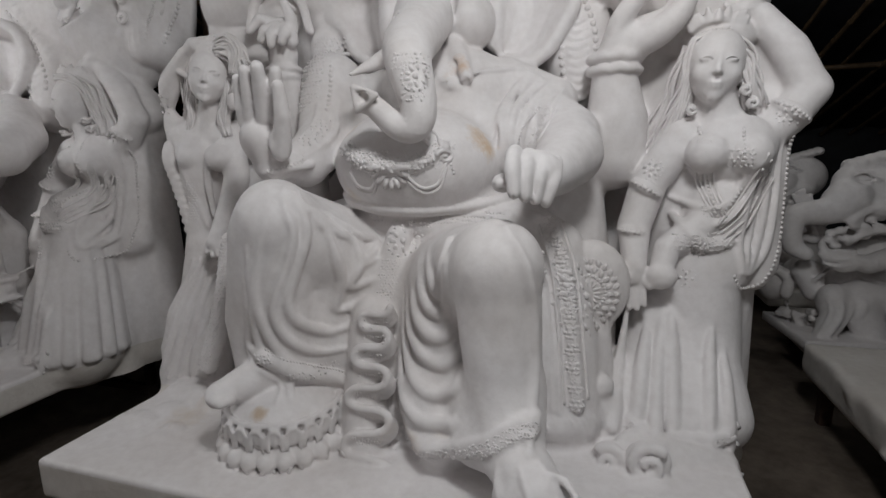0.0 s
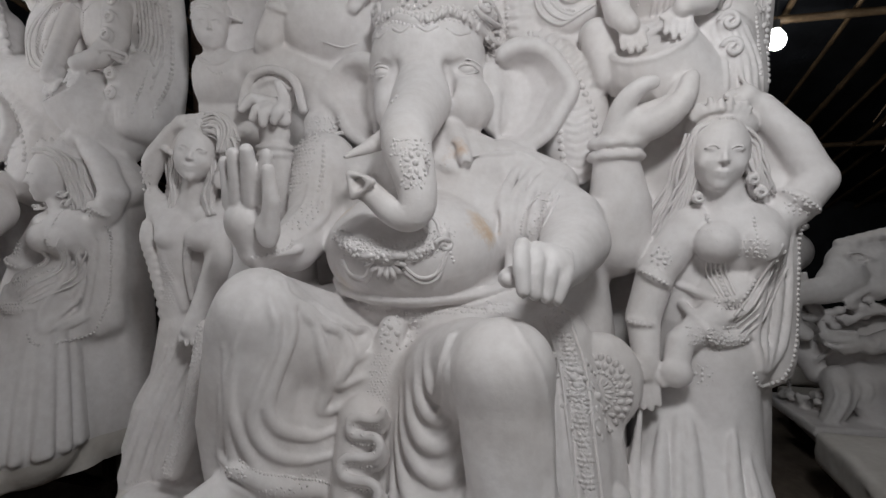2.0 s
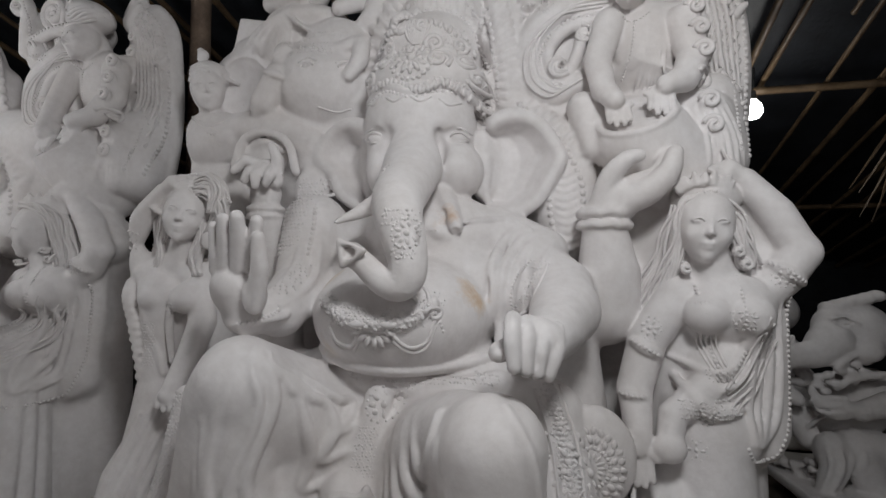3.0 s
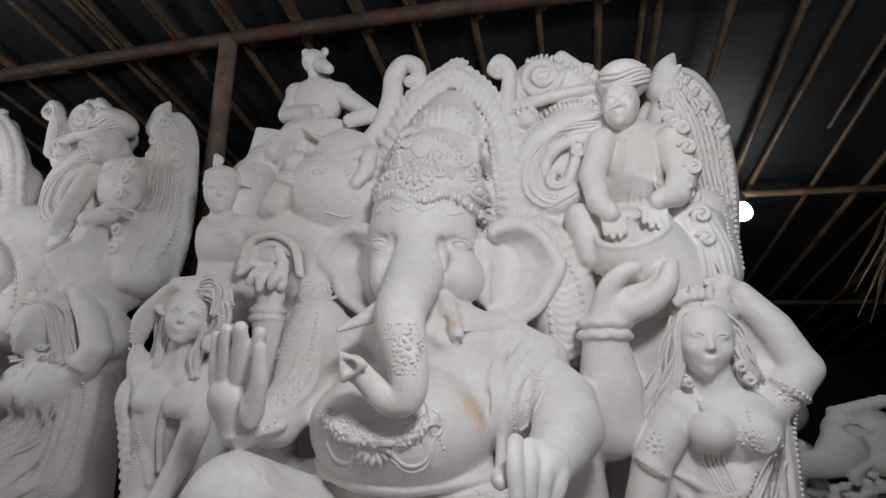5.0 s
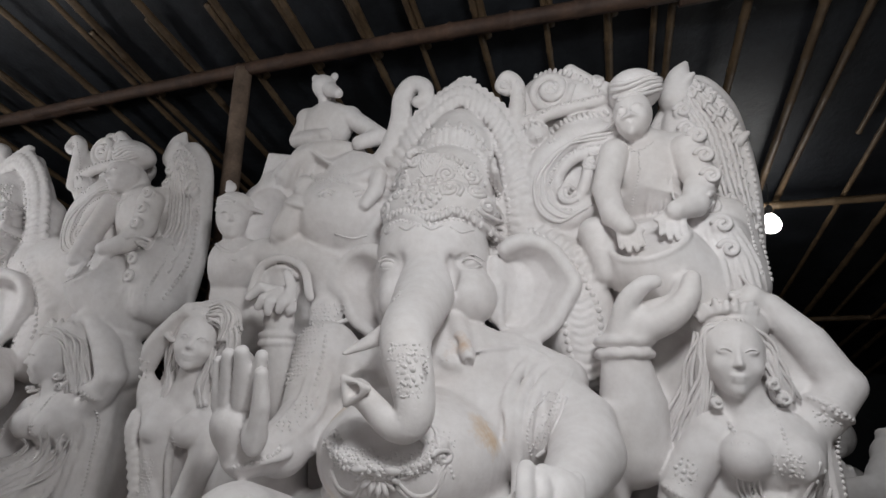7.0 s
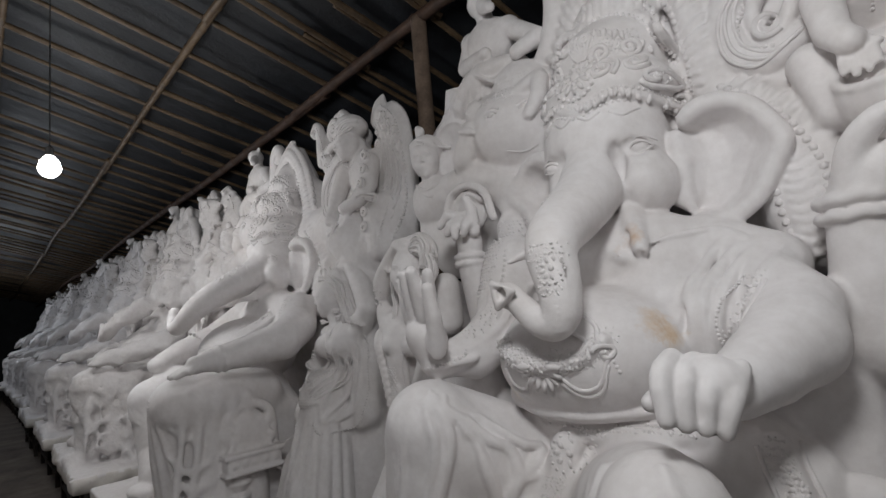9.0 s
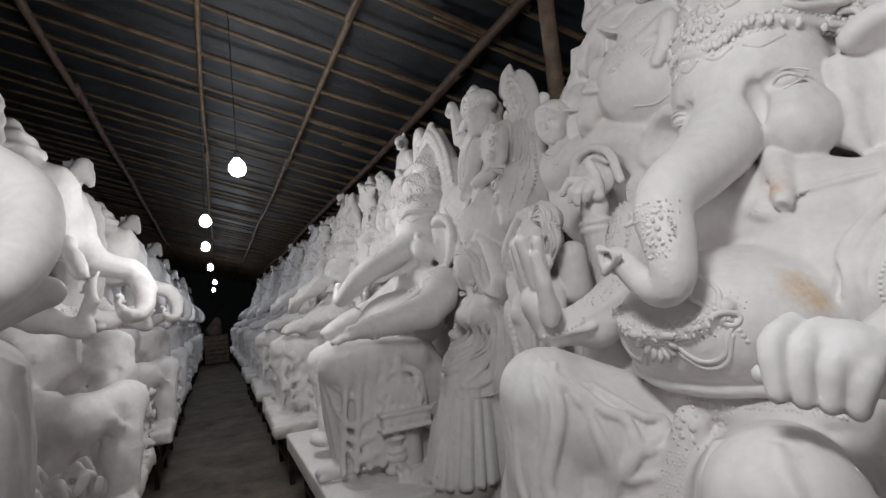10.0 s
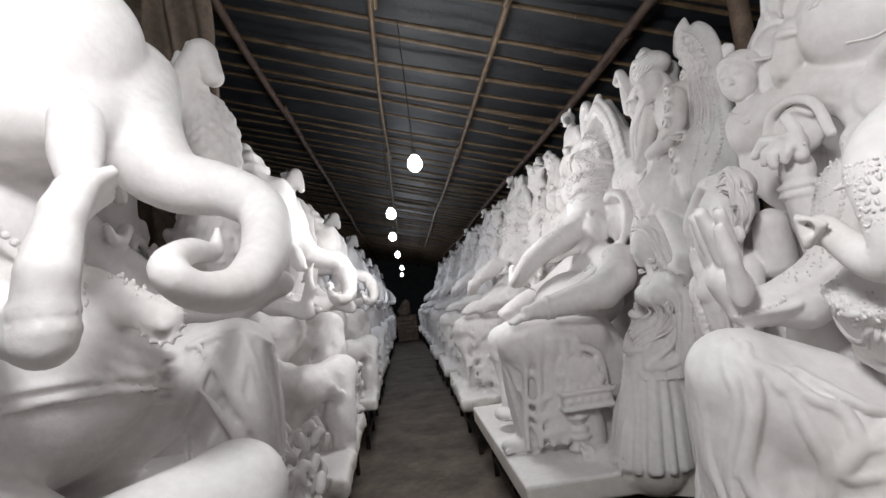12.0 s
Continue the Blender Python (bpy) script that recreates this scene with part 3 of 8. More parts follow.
def attendant_right(s, hair=True, turn=-4):
    """A standing woman with one arm raised behind her head, a drape over it."""
    # drape and panel behind her
    s.limb([(0.550, 1.970, 1.619), (0.550, 1.970, 1.324), (0.520, 1.950, 1.112)], [0.042, 0.050, 0.055], 0.05)
    s.limb([(0.491, 2.000, 1.570), (0.504, 1.950, 1.071)], [0.08, 0.08], 0.05)
    s.limb([(0.462, 1.900, 1.019), (0.522, 1.900, 1.023), (0.574, 1.920, 1.119)], [0.03, 0.035, 0.02], 0.02, 4)
    s.limb([(0.347, 2.080, 1.581), (0.354, 2.020, 0.508)], [0.17, 0.17], 0.08)
    s.limb([(0.484, 2.020, 1.810), (0.564, 2.020, 1.661)], [0.07, 0.08], 0.04)
    # skirt, hips, waist, chest
    s.limb([(0.341, 1.900, 1.113), (0.348, 1.880, 0.791), (0.335, 1.840, 0.451)], [0.105, 0.12, 0.14], 0.04)
    s.limb([(0.249, 1.880, 0.950), (0.212, 1.860, 0.409)], [0.06, 0.075], 0.04)
    s.limb([(0.310, 1.870, 0.706), (0.317, 1.840, 0.392)], [0.11, 0.135], 0.04)
    s.limb([(0.382, 1.870, 0.714), (0.409, 1.840, 0.407)], [0.08, 0.09], 0.04)
    s.ball((0.361, 1.890, 1.056), (0.125, 0.10, 0.10), 0.03)
    s.ball((0.385, 1.880, 1.244), (0.085, 0.075, 0.10), 0.03)
    s.ball((0.408, 1.890, 1.449), (0.115, 0.085, 0.10), 0.03)
    s.ball((0.334, 1.820, 1.437), (0.055, 0.055, 0.055), 0.02)
    s.ball((0.454, 1.820, 1.436), (0.055, 0.055, 0.055), 0.02)
    # neck and head
    s.limb([(0.375, 1.890, 1.558), (0.355, 1.880, 1.638)], [0.05, 0.042], 0.03)
    face(s, (0.344, 1.870, 1.710), 0.088, turn, 4, 4)
    # arms
    s.limb([(0.270, 1.890, 1.488), (0.170, 1.870, 1.348), (0.125, 1.830, 1.197), (0.126, 1.750, 1.075)], [0.055, 0.05, 0.045, 0.032], 0.02)
    s.ball((0.123, 1.745, 1.061), (0.034, 0.026, 0.04), 0.015)
    hand_form(s, (0.119, 1.750, 1.079), (0.120, 1.740, 1.039), [(0.095, 1.720, 0.953), (0.117, 1.715, 0.940), (0.140, 1.715, 0.938), (0.162, 1.720, 0.950)], 0.027, (0.176, 1.720, 1.012))
    s.limb([(0.330, 1.820, 1.203), (0.227, 1.780, 1.131), (0.207, 1.740, 1.043)], [0.045, 0.035, 0.03], 0.02)
    s.ball((0.209, 1.730, 1.046), (0.04, 0.03, 0.035), 0.02)
    s.limb([(0.503, 1.920, 1.483), (0.576, 1.920, 1.553), (0.626, 1.920, 1.629)], [0.05, 0.05, 0.05], 0.025)
    s.limb([(0.626, 1.920, 1.629), (0.560, 1.930, 1.753), (0.472, 1.930, 1.861)], [0.048, 0.048, 0.036], 0.02)
    hand_form(s, (0.472, 1.930, 1.861), (0.427, 1.920, 1.893), [(0.372, 1.880, 1.875), (0.367, 1.900, 1.897), (0.379, 1.870, 1.855)], 0.03)
    # armlets
    for a, b, r in (((0.530, 1.920, 1.595), (0.620, 1.920, 1.534), 0.018), ((0.118, 1.840, 1.346), (0.194, 1.810, 1.305), 0.02), ((0.076, 1.800, 1.190), (0.145, 1.770, 1.183), 0.014)):
        s.fold([a, tuple((np.array(a) + np.array(b)) / 2), b], r, 0.01, 4, 0.15)
        s.laid_beads([a, tuple((np.array(a) + np.array(b)) / 2), b], 0.009, 2.0)
    s.rosette((0.169, 1.820, 1.388), 0.035, 7)
    s.rosette((0.557, 1.880, 1.551), 0.03, 6)
    # flared skirt: deep folds that fan out from the hip, down to a bordered hem
    for p in ((0.137, 1.692, 0.610), (0.172, 1.674, 0.595), (0.276, 1.665, 0.580), (0.341, 1.673, 0.580), (0.395, 1.701, 0.595)):
        p = np.array(p)
        s.limb([(p[0] * 0.5 + 0.165, 1.86, 0.86), (p + np.array((p[0] * 0.5 + 0.165, 1.86, 0.86))) / 2 + np.array((0, 0.02, 0)), p], [0.085, 0.085, 0.09], 0.03)
    s.freeze()
    for a, b, r in (((0.114, 1.750, 0.957), (0.075, 1.700, 0.596), 0.016), ((0.184, 1.740, 0.906), (0.139, 1.660, 0.570), 0.020), ((0.229, 1.730, 0.942), (0.194, 1.630, 0.555), 0.018), ((0.252, 1.730, 0.954), (0.251, 1.600, 0.555), 0.021), ((0.375, 1.750, 0.919), (0.351, 1.600, 0.562), 0.016), ((0.409, 1.780, 0.834), (0.414, 1.660, 0.556), 0.016)):
        s.drape([a, (np.array(a) + np.array(b)) / 2, b], r, 0.014, 8, 0.22, 1.5, 0.2)
    s.freeze(False)
    hem = [(0.123, 1.572, 0.600), (0.161, 1.554, 0.585), (0.210, 1.552, 0.575), (0.273, 1.545, 0.570), (0.345, 1.553, 0.570), (0.403, 1.581, 0.585)]
    s.freeze()
    for dz in (0.0, 0.016):
        s.fold([np.array(p) + np.array((0, 0.008 * (-1) ** i, dz + 0.004)) for i, p in enumerate(hem)], 0.013, 0.008, 6, 0.12, False)
    s.freeze(False)
    for i, p in enumerate(smooth_path(hem, 3)):
        s.fluff(tuple(p + np.array((0, 0, 0.010))), (0.016, 0.012), 0.007, 9, 30 + i, 0.1)
    # girdle, sash and necklaces
    s.fold([(0.248, 1.800, 1.232), (0.335, 1.780, 1.150), (0.429, 1.800, 1.154)], 0.02, 0.012, 5)
    s.fluff((0.329, 1.750, 1.159), (0.09, 0.03), 0.008, 60, 6)
    s.fold([(0.471, 1.800, 1.404), (0.412, 1.780, 1.301), (0.355, 1.780, 1.260), (0.236, 1.800, 1.293)], 0.013, 0.012, 5)
    s.fold([(0.482, 1.800, 1.361), (0.417, 1.780, 1.247), (0.358, 1.780, 1.210)], 0.012, 0.012, 5)
    s.laid_beads([(0.304, 1.800, 1.520), (0.330, 1.750, 1.390), (0.361, 1.780, 1.264)], 0.009)
    s.laid_beads([(0.480, 1.800, 1.387), (0.420, 1.780, 1.301), (0.369, 1.780, 1.237)], 0.009)
    s.laid_beads([(0.423, 1.850, 1.554), (0.426, 1.770, 1.448), (0.422, 1.780, 1.405)], 0.008)
    s.rosette((0.352, 1.750, 1.264), 0.028, 7)
    s.rosette((0.322, 1.750, 1.140), 0.03, 7)
    s.rosette((0.291, 1.780, 1.035), 0.03, 4)
    s.fluff((0.418, 1.770, 1.423), (0.035, 0.03), 0.007, 24, 8)
    s.laid_beads([(0.588, 1.950, 1.527), (0.589, 1.950, 1.344), (0.581, 1.950, 1.133), (0.536, 1.920, 1.015), (0.464, 1.900, 1.000), (0.428, 1.900, 1.057)], 0.009)
    # tiara and hair
    s.rosette((0.345, 1.850, 1.841), 0.03, 6)
    s.fluff((0.352, 1.860, 1.831), (0.07, 0.025), 0.01, 40, 9)
    if hair:
        s.ball((0.359, 1.930, 1.802), (0.085, 0.075, 0.065), 0.02)
        if turn < -20:
            for k in range(4):
                d = np.array((0.012 * k, 0.02 * k, -0.010 * k))
                strands(s, [np.array((0.300 + 0.01 * k, 1.820 + 0.03 * k, 1.815)), np.array((0.375, 1.835, 1.812)) + d, np.array((0.432, 1.850, 1.770)) + d, np.array((0.448, 1.860, 1.695)) + d, np.array((0.462, 1.870, 1.625)) + d, np.array((0.470, 1.870, 1.560)) + d], [0.012, 0.024, 0.028, 0.030, 0.030, 0.016], 9, 0.0065, 0.010, 31 + k)
        else:
            strands(s, [(0.335, 1.840, 1.800), (0.287, 1.850, 1.778), (0.263, 1.860, 1.719), (0.260, 1.870, 1.650), (0.245, 1.880, 1.580), (0.209, 1.900, 1.509), (0.170, 1.920, 1.434)], [0.012, 0.022, 0.026, 0.030, 0.036, 0.036, 0.02], 9, 0.0065, 0.010, 1)
            strands(s, [(0.280, 1.920, 1.780), (0.248, 1.930, 1.694), (0.225, 1.940, 1.604), (0.183, 1.950, 1.511), (0.141, 1.960, 1.414)], [0.02, 0.028, 0.035, 0.03, 0.015], 8, 0.0065, 0.010, 2)
            strands(s, [(0.335, 1.840, 1.800), (0.389, 1.850, 1.774), (0.427, 1.860, 1.725), (0.441, 1.860, 1.665), (0.461, 1.870, 1.614), (0.476, 1.890, 1.577)], [0.012, 0.022, 0.026, 0.030, 0.034, 0.025], 9, 0.0065, 0.010, 3)
        for c in ((0.427, 1.840, 1.630), (0.449, 1.840, 1.591), (0.277, 1.840, 1.576)):
            s.ball(c, 0.014, 0.006)
            s.scroll(c, 0.020, 1.3, 0, 1, 0.006, 0, 0.12)
        for i in range(9):
            a = -1.3 + 2.6 * i / 8
            p = np.array((0.337, 1.840, 1.816)) + np.array((0.07 * math.sin(a), 0.03 * abs(math.sin(a)), 0.03 * math.cos(a)))
            s.limb([p, p + np.array((0.02 * math.sin(a), 0, 0.024 + 0.010 * (i % 2)))], [0.012, 0.008], 0.004)
    # scrolls at her feet
    s.limb([(0.065, 1.600, 0.495), (0.120, 1.500, 0.507), (0.231, 1.500, 0.527), (0.380, 1.550, 0.502)], [0.05, 0.06, 0.06, 0.05], 0.03)
    s.ball((0.078, 1.480, 0.516), (0.045, 0.05, 0.045), 0.02)
    s.ball((0.189, 1.480, 0.542), (0.055, 0.05, 0.055), 0.02)
    for c, r, hand in (((0.064, 1.420, 0.558), 0.045, 1), ((0.167, 1.380, 0.589), 0.055, -1)):
        c = np.array(c)
        s.ball(c + np.array((0, 0.03, -0.01)), (r * 0.95, 0.03, r * 0.95), 0.01)
        s.limb([c + np.array((hand * r * (0.2 + 0.8 * t) * math.cos(8.5 * t), -0.012 * (1 - t), r * (0.2 + 0.8 * t) * math.sin(8.5 * t))) for t in np.linspace(0, 1, 22)], [0.009 + 0.005 * t for t in np.linspace(0, 1, 22)], 0.003)
    s.limb([(0.182, 1.550, 0.583), (0.108, 1.480, 0.574), (0.093, 1.420, 0.517)], [0.03, 0.028, 0.02], 0.012, 4)
    s.fluff((0.424, 1.720, 0.584), (0.02, 0.06), 0.02, 16, 10)


def drummer(s):
    """A turbaned drummer sitting high on the panel, with plumes behind him."""
    # plume panel
    s.ball((0.367, 2.240, 2.412), (0.16, 0.04, 0.34), 0.05)
    s.ball((0.430, 2.220, 2.577), (0.12, 0.04, 0.22), 0.05)
    s.ball((0.41, 2.21, 2.32), (0.155, 0.07, 0.47), 0.03)
    s.limb([(0.330, 2.180, 2.842), (0.456, 2.180, 2.736), (0.535, 2.180, 2.527), (0.544, 2.180, 2.286), (0.510, 2.160, 1.968)], [0.02, 0.022, 0.022, 0.022, 0.02], 0.03, 5)
    s.limb([(0.419, 2.160, 2.193), (0.426, 2.100, 1.960)], [0.1, 0.1], 0.06)
    s.limb([(0.418, 2.050, 2.121), (0.435, 2.020, 1.928)], [0.05, 0.055], 0.05)
    s.laid_beads([(0.359, 2.150, 2.840), (0.481, 2.150, 2.718), (0.541, 2.150, 2.513), (0.555, 2.150, 2.276), (0.523, 2.130, 1.953)], 0.012)
    # body
    s.ball((0.199, 2.140, 2.435), (0.115, 0.085, 0.15), 0.03)
    s.limb([(0.093, 2.140, 2.530), (0.313, 2.140, 2.514)], [0.05, 0.055], 0.03)
    s.ball((0.195, 2.130, 2.263), (0.12, 0.09, 0.08), 0.04)
    s.limb([(0.163, 2.140, 2.588), (0.157, 2.120, 2.643)], [0.05, 0.045], 0.02)
    face(s, (0.145, 2.055, 2.628), 0.080, -14, 4)
    s.limb([(0.098, 1.990, 2.592), (0.128, 1.966, 2.600), (0.160, 1.985, 2.592)], [0.005, 0.009, 0.005], 0.004)
    s.ball((0.162, 2.085, 2.758), (0.090, 0.088, 0.060), 0.008, turned(-10, 8, 0))
    for i in range(5):
        z = i * 7
        s.laid_cord([tuple(np.array((0.057, 2.060, 2.696)) + (0, 0, 0.020 * i)), tuple(np.array((0.133, 2.000, 2.682)) + (0, 0, 0.016 * i)), tuple(np.array((0.259, 2.050, 2.732)) + (0, 0, 0.012 * i))], 0.008, 6, 0.12)
    for e in ((0.063, 2.140, 2.653), (0.250, 2.140, 2.663)):
        s.fluff(e, (0.018, 0.03), 0.012, 12, 3, 0.08)
    # drum, its head and lacing
    a, b = np.array((0.174, 2.030, 2.041)), np.array((0.277, 2.080, 1.927))
    s.rod(a, b, 0.142, 0.15, 0.02)
    axis = (b - a) / np.linalg.norm(b - a)
    u = np.cross(axis, (0, 1, 0))
    u /= np.linalg.norm(u)
    w = np.cross(axis, u)
    n = np.array((-0.25, -0.62, 0.74))
    n /= np.linalg.norm(n)
    s.block(a + n * 0.225, (0.22, 0.22, 0.14), 0.01, 0.015, np.array(Vector(n).to_track_quat("Z", "Y").to_matrix()), cut=True)
    u = np.cross(n, (1, 0, 0))
    u /= np.linalg.norm(u)
    w = np.cross(n, u)
    rim = [tuple(a + n * 0.09 + 0.128 * (math.cos(t) * u + math.sin(t) * w)) for t in np.linspace(0, 2 * math.pi, 24)]
    s.limb(rim, 0.012, 0.006)
    for i in range(12):
        t = i * math.pi / 6
        p = a + n * 0.085 + 0.135 * (math.cos(t) * u + math.sin(t) * w)
        q = a - n * 0.04 + 0.163 * (math.cos(t + 0.26) * u + math.sin(t + 0.26) * w)
        q2 = a - n * 0.04 + 0.163 * (math.cos(t - 0.26) * u + math.sin(t - 0.26) * w)
        s.limb([q, p, q2], 0.006, 0.004)
    # arms, palms on the drum
    s.limb([(0.067, 2.080, 2.494), (0.024, 2.040, 2.337), (0.041, 1.980, 2.214), (0.076, 1.930, 2.155)], [0.05, 0.044, 0.038, 0.03], 0.012)
    s.limb([(0.324, 2.080, 2.475), (0.354, 2.040, 2.330), (0.312, 1.980, 2.231), (0.244, 1.930, 2.198)], [0.055, 0.05, 0.042, 0.03], 0.012)
    hand_form(s, (0.081, 1.990, 2.182), (0.084, 1.960, 2.148), [(0.058, 1.915, 2.075), (0.082, 1.910, 2.062), (0.106, 1.910, 2.066), (0.126, 1.915, 2.082)], 0.028, (0.130, 1.945, 2.140))
    hand_form(s, (0.255, 1.990, 2.223), (0.233, 1.960, 2.185), [(0.188, 1.915, 2.115), (0.212, 1.910, 2.096), (0.238, 1.910, 2.094), (0.262, 1.915, 2.110)], 0.028, (0.178, 1.945, 2.175))
    # knees and cloth
    s.limb([(0.130, 2.140, 2.151), (-0.025, 2.060, 2.171), (0.022, 2.040, 2.020)], [0.07, 0.055, 0.05], 0.03)
    s.limb([(0.300, 2.140, 2.169), (0.392, 2.060, 2.124), (0.404, 2.050, 1.953)], [0.08, 0.07, 0.06], 0.04)
    for i in range(6):
        s.fold([tuple(np.array((0.341, 2.000, 2.133)) + (0.02 * i, 0, 0)), tuple(np.array((0.371, 2.000, 2.027)) + (0.022 * i, 0, 0)), tuple(np.array((0.375, 2.000, 1.926)) + (0.024 * i, 0, 0))], 0.009, 0.012, 4)
    # garment folds and a necklace
    s.laid_beads([(0.098, 2.060, 2.520), (0.154, 2.040, 2.483), (0.216, 2.060, 2.518)], 0.006)
    s.laid_beads([(0.156, 2.050, 2.485), (0.146, 2.050, 2.380), (0.118, 2.050, 2.289)], 0.006)
    for i in range(5):
        s.fold([tuple(np.array((0.198, 2.060, 2.381)) + (0.016 * i, 0, 0)), tuple(np.array((0.164, 2.020, 2.243)) + (0.022 * i, 0, 0))], 0.006, 0.01, 4)
    # curls up the inner edge of the plume panel, and its leafy tip
    for i in range(9):
        f = i / 8
        p = np.array((0.331, 2.170, 2.764)) * (1 - f) + np.array((0.396, 2.150, 2.061)) * f
        hit = s.front(tuple(p), 0.2, True)
        if hit:
            s.ball(hit, (0.030, 0.016, 0.030), 0.008)
            s.scroll(hit, 0.028, 1.3, 1.0, 1, 0.009, 0, 0.12)
    s.limb([(0.33, 2.19, 2.76), (0.345, 2.18, 2.84), (0.375, 2.18, 2.90)], [0.06, 0.04, 0.012], 0.02, 4)
    for i in range(6):
        p = np.array((0.36, 2.15, 2.80)) * (1 - i / 5) + np.array((0.52, 2.15, 2.52)) * (i / 5)
        s.limb([p, p + np.array((0.030, -0.01, 0.026))], [0.022, 0.010], 0.006)
    s.laid_beads([(0.407, 2.150, 2.598), (0.477, 2.120, 2.386), (0.489, 2.100, 2.175), (0.483, 2.100, 1.960)], 0.009)


def scroll_panel(s):
    """Large scrolls between the crown's nimbus and the drummer."""
    s.ball((-0.121, 2.220, 2.432), (0.16, 0.06, 0.19), 0.04)
    s.ball((-0.141, 2.250, 2.676), (0.20, 0.05, 0.22), 0.04)
    s.ball((-0.162, 2.220, 2.861), (0.13, 0.06, 0.10), 0.04)
    s.limb([(-0.303, 2.200, 2.821), (-0.291, 2.200, 2.624), (-0.229, 2.200, 2.538)], [0.05, 0.06, 0.06], 0.05)
    s.limb([(-0.049, 2.210, 2.830), (0.071, 2.220, 2.740)], [0.07, 0.06], 0.05)
    s.limb([(-0.054, 2.220, 2.642), (0.064, 2.240, 2.534), (-0.043, 2.200, 2.219)], [0.1, 0.1, 0.06], 0.06)
    s.limb([(0.085, 2.150, 2.612), (-0.091, 2.150, 2.613), (-0.225, 2.140, 2.487), (-0.226, 2.130, 2.331), (-0.145, 2.120, 2.255), (-0.042, 2.120, 2.294)], [0.04, 0.05, 0.052, 0.052, 0.048, 0.04], 0.015, 5)
    s.limb([(0.036, 2.130, 2.542), (-0.093, 2.120, 2.509), (-0.158, 2.120, 2.424), (-0.143, 2.110, 2.333)], [0.025, 0.024, 0.022, 0.02], 0.01, 5)
    s.limb([(-0.024, 2.120, 2.491), (-0.055, 2.100, 2.374), (-0.098, 2.090, 2.307), (-0.142, 2.090, 2.338), (-0.118, 2.090, 2.379)], [0.02, 0.022, 0.022, 0.016, 0.014], 0.008, 5)
    s.scroll((-0.020, 2.100, 2.483), 0.03, 1.3, 0, 1, 0.009)
    s.laid_beads([(0.046, 2.100, 2.549), (-0.092, 2.100, 2.531), (-0.187, 2.100, 2.431), (-0.185, 2.100, 2.307), (-0.099, 2.100, 2.271)], 0.009)
    s.laid_beads([(-0.057, 2.100, 2.536), (-0.139, 2.100, 2.491), (-0.200, 2.100, 2.382)], 0.007)
    # upper scroll and the small curl beside the arch
    s.scroll((-0.171, 2.150, 2.860), 0.085, 1.9, 0.6, 1, 0.017, 0.009)
    s.limb([(-0.284, 2.140, 2.705), (-0.148, 2.130, 2.736), (0.057, 2.150, 2.773)], [0.025, 0.026, 0.02], 0.012, 5)
    s.laid_beads([(-0.258, 2.120, 2.706), (-0.135, 2.120, 2.749), (0.044, 2.120, 2.777)], 0.010)
    s.limb([(0.061, 2.180, 2.844), (0.002, 2.180, 2.878), (-0.083, 2.180, 2.944)], [0.022, 0.025, 0.03], 0.02, 4)
    s.scroll((0.026, 2.160, 2.878), 0.022, 1.2, 0, -1, 0.009)
    s.limb([(-0.327, 2.140, 2.654), (-0.313, 2.130, 2.785), (-0.308, 2.130, 2.883), (-0.351, 2.130, 2.936), (-0.381, 2.120, 2.891), (-0.354, 2.110, 2.857)], [0.03, 0.03, 0.028, 0.026, 0.024, 0.02], 0.012, 6)
    s.laid_beads([(-0.293, 2.100, 2.659), (-0.280, 2.100, 2.793), (-0.310, 2.100, 2.902)], 0.008)
    s.ball((-0.235, 2.140, 2.647), 0.045, 0.02)
    s.fluff((-0.199, 2.140, 2.596), (0.06, 0.03), 0.012, 26, 12)


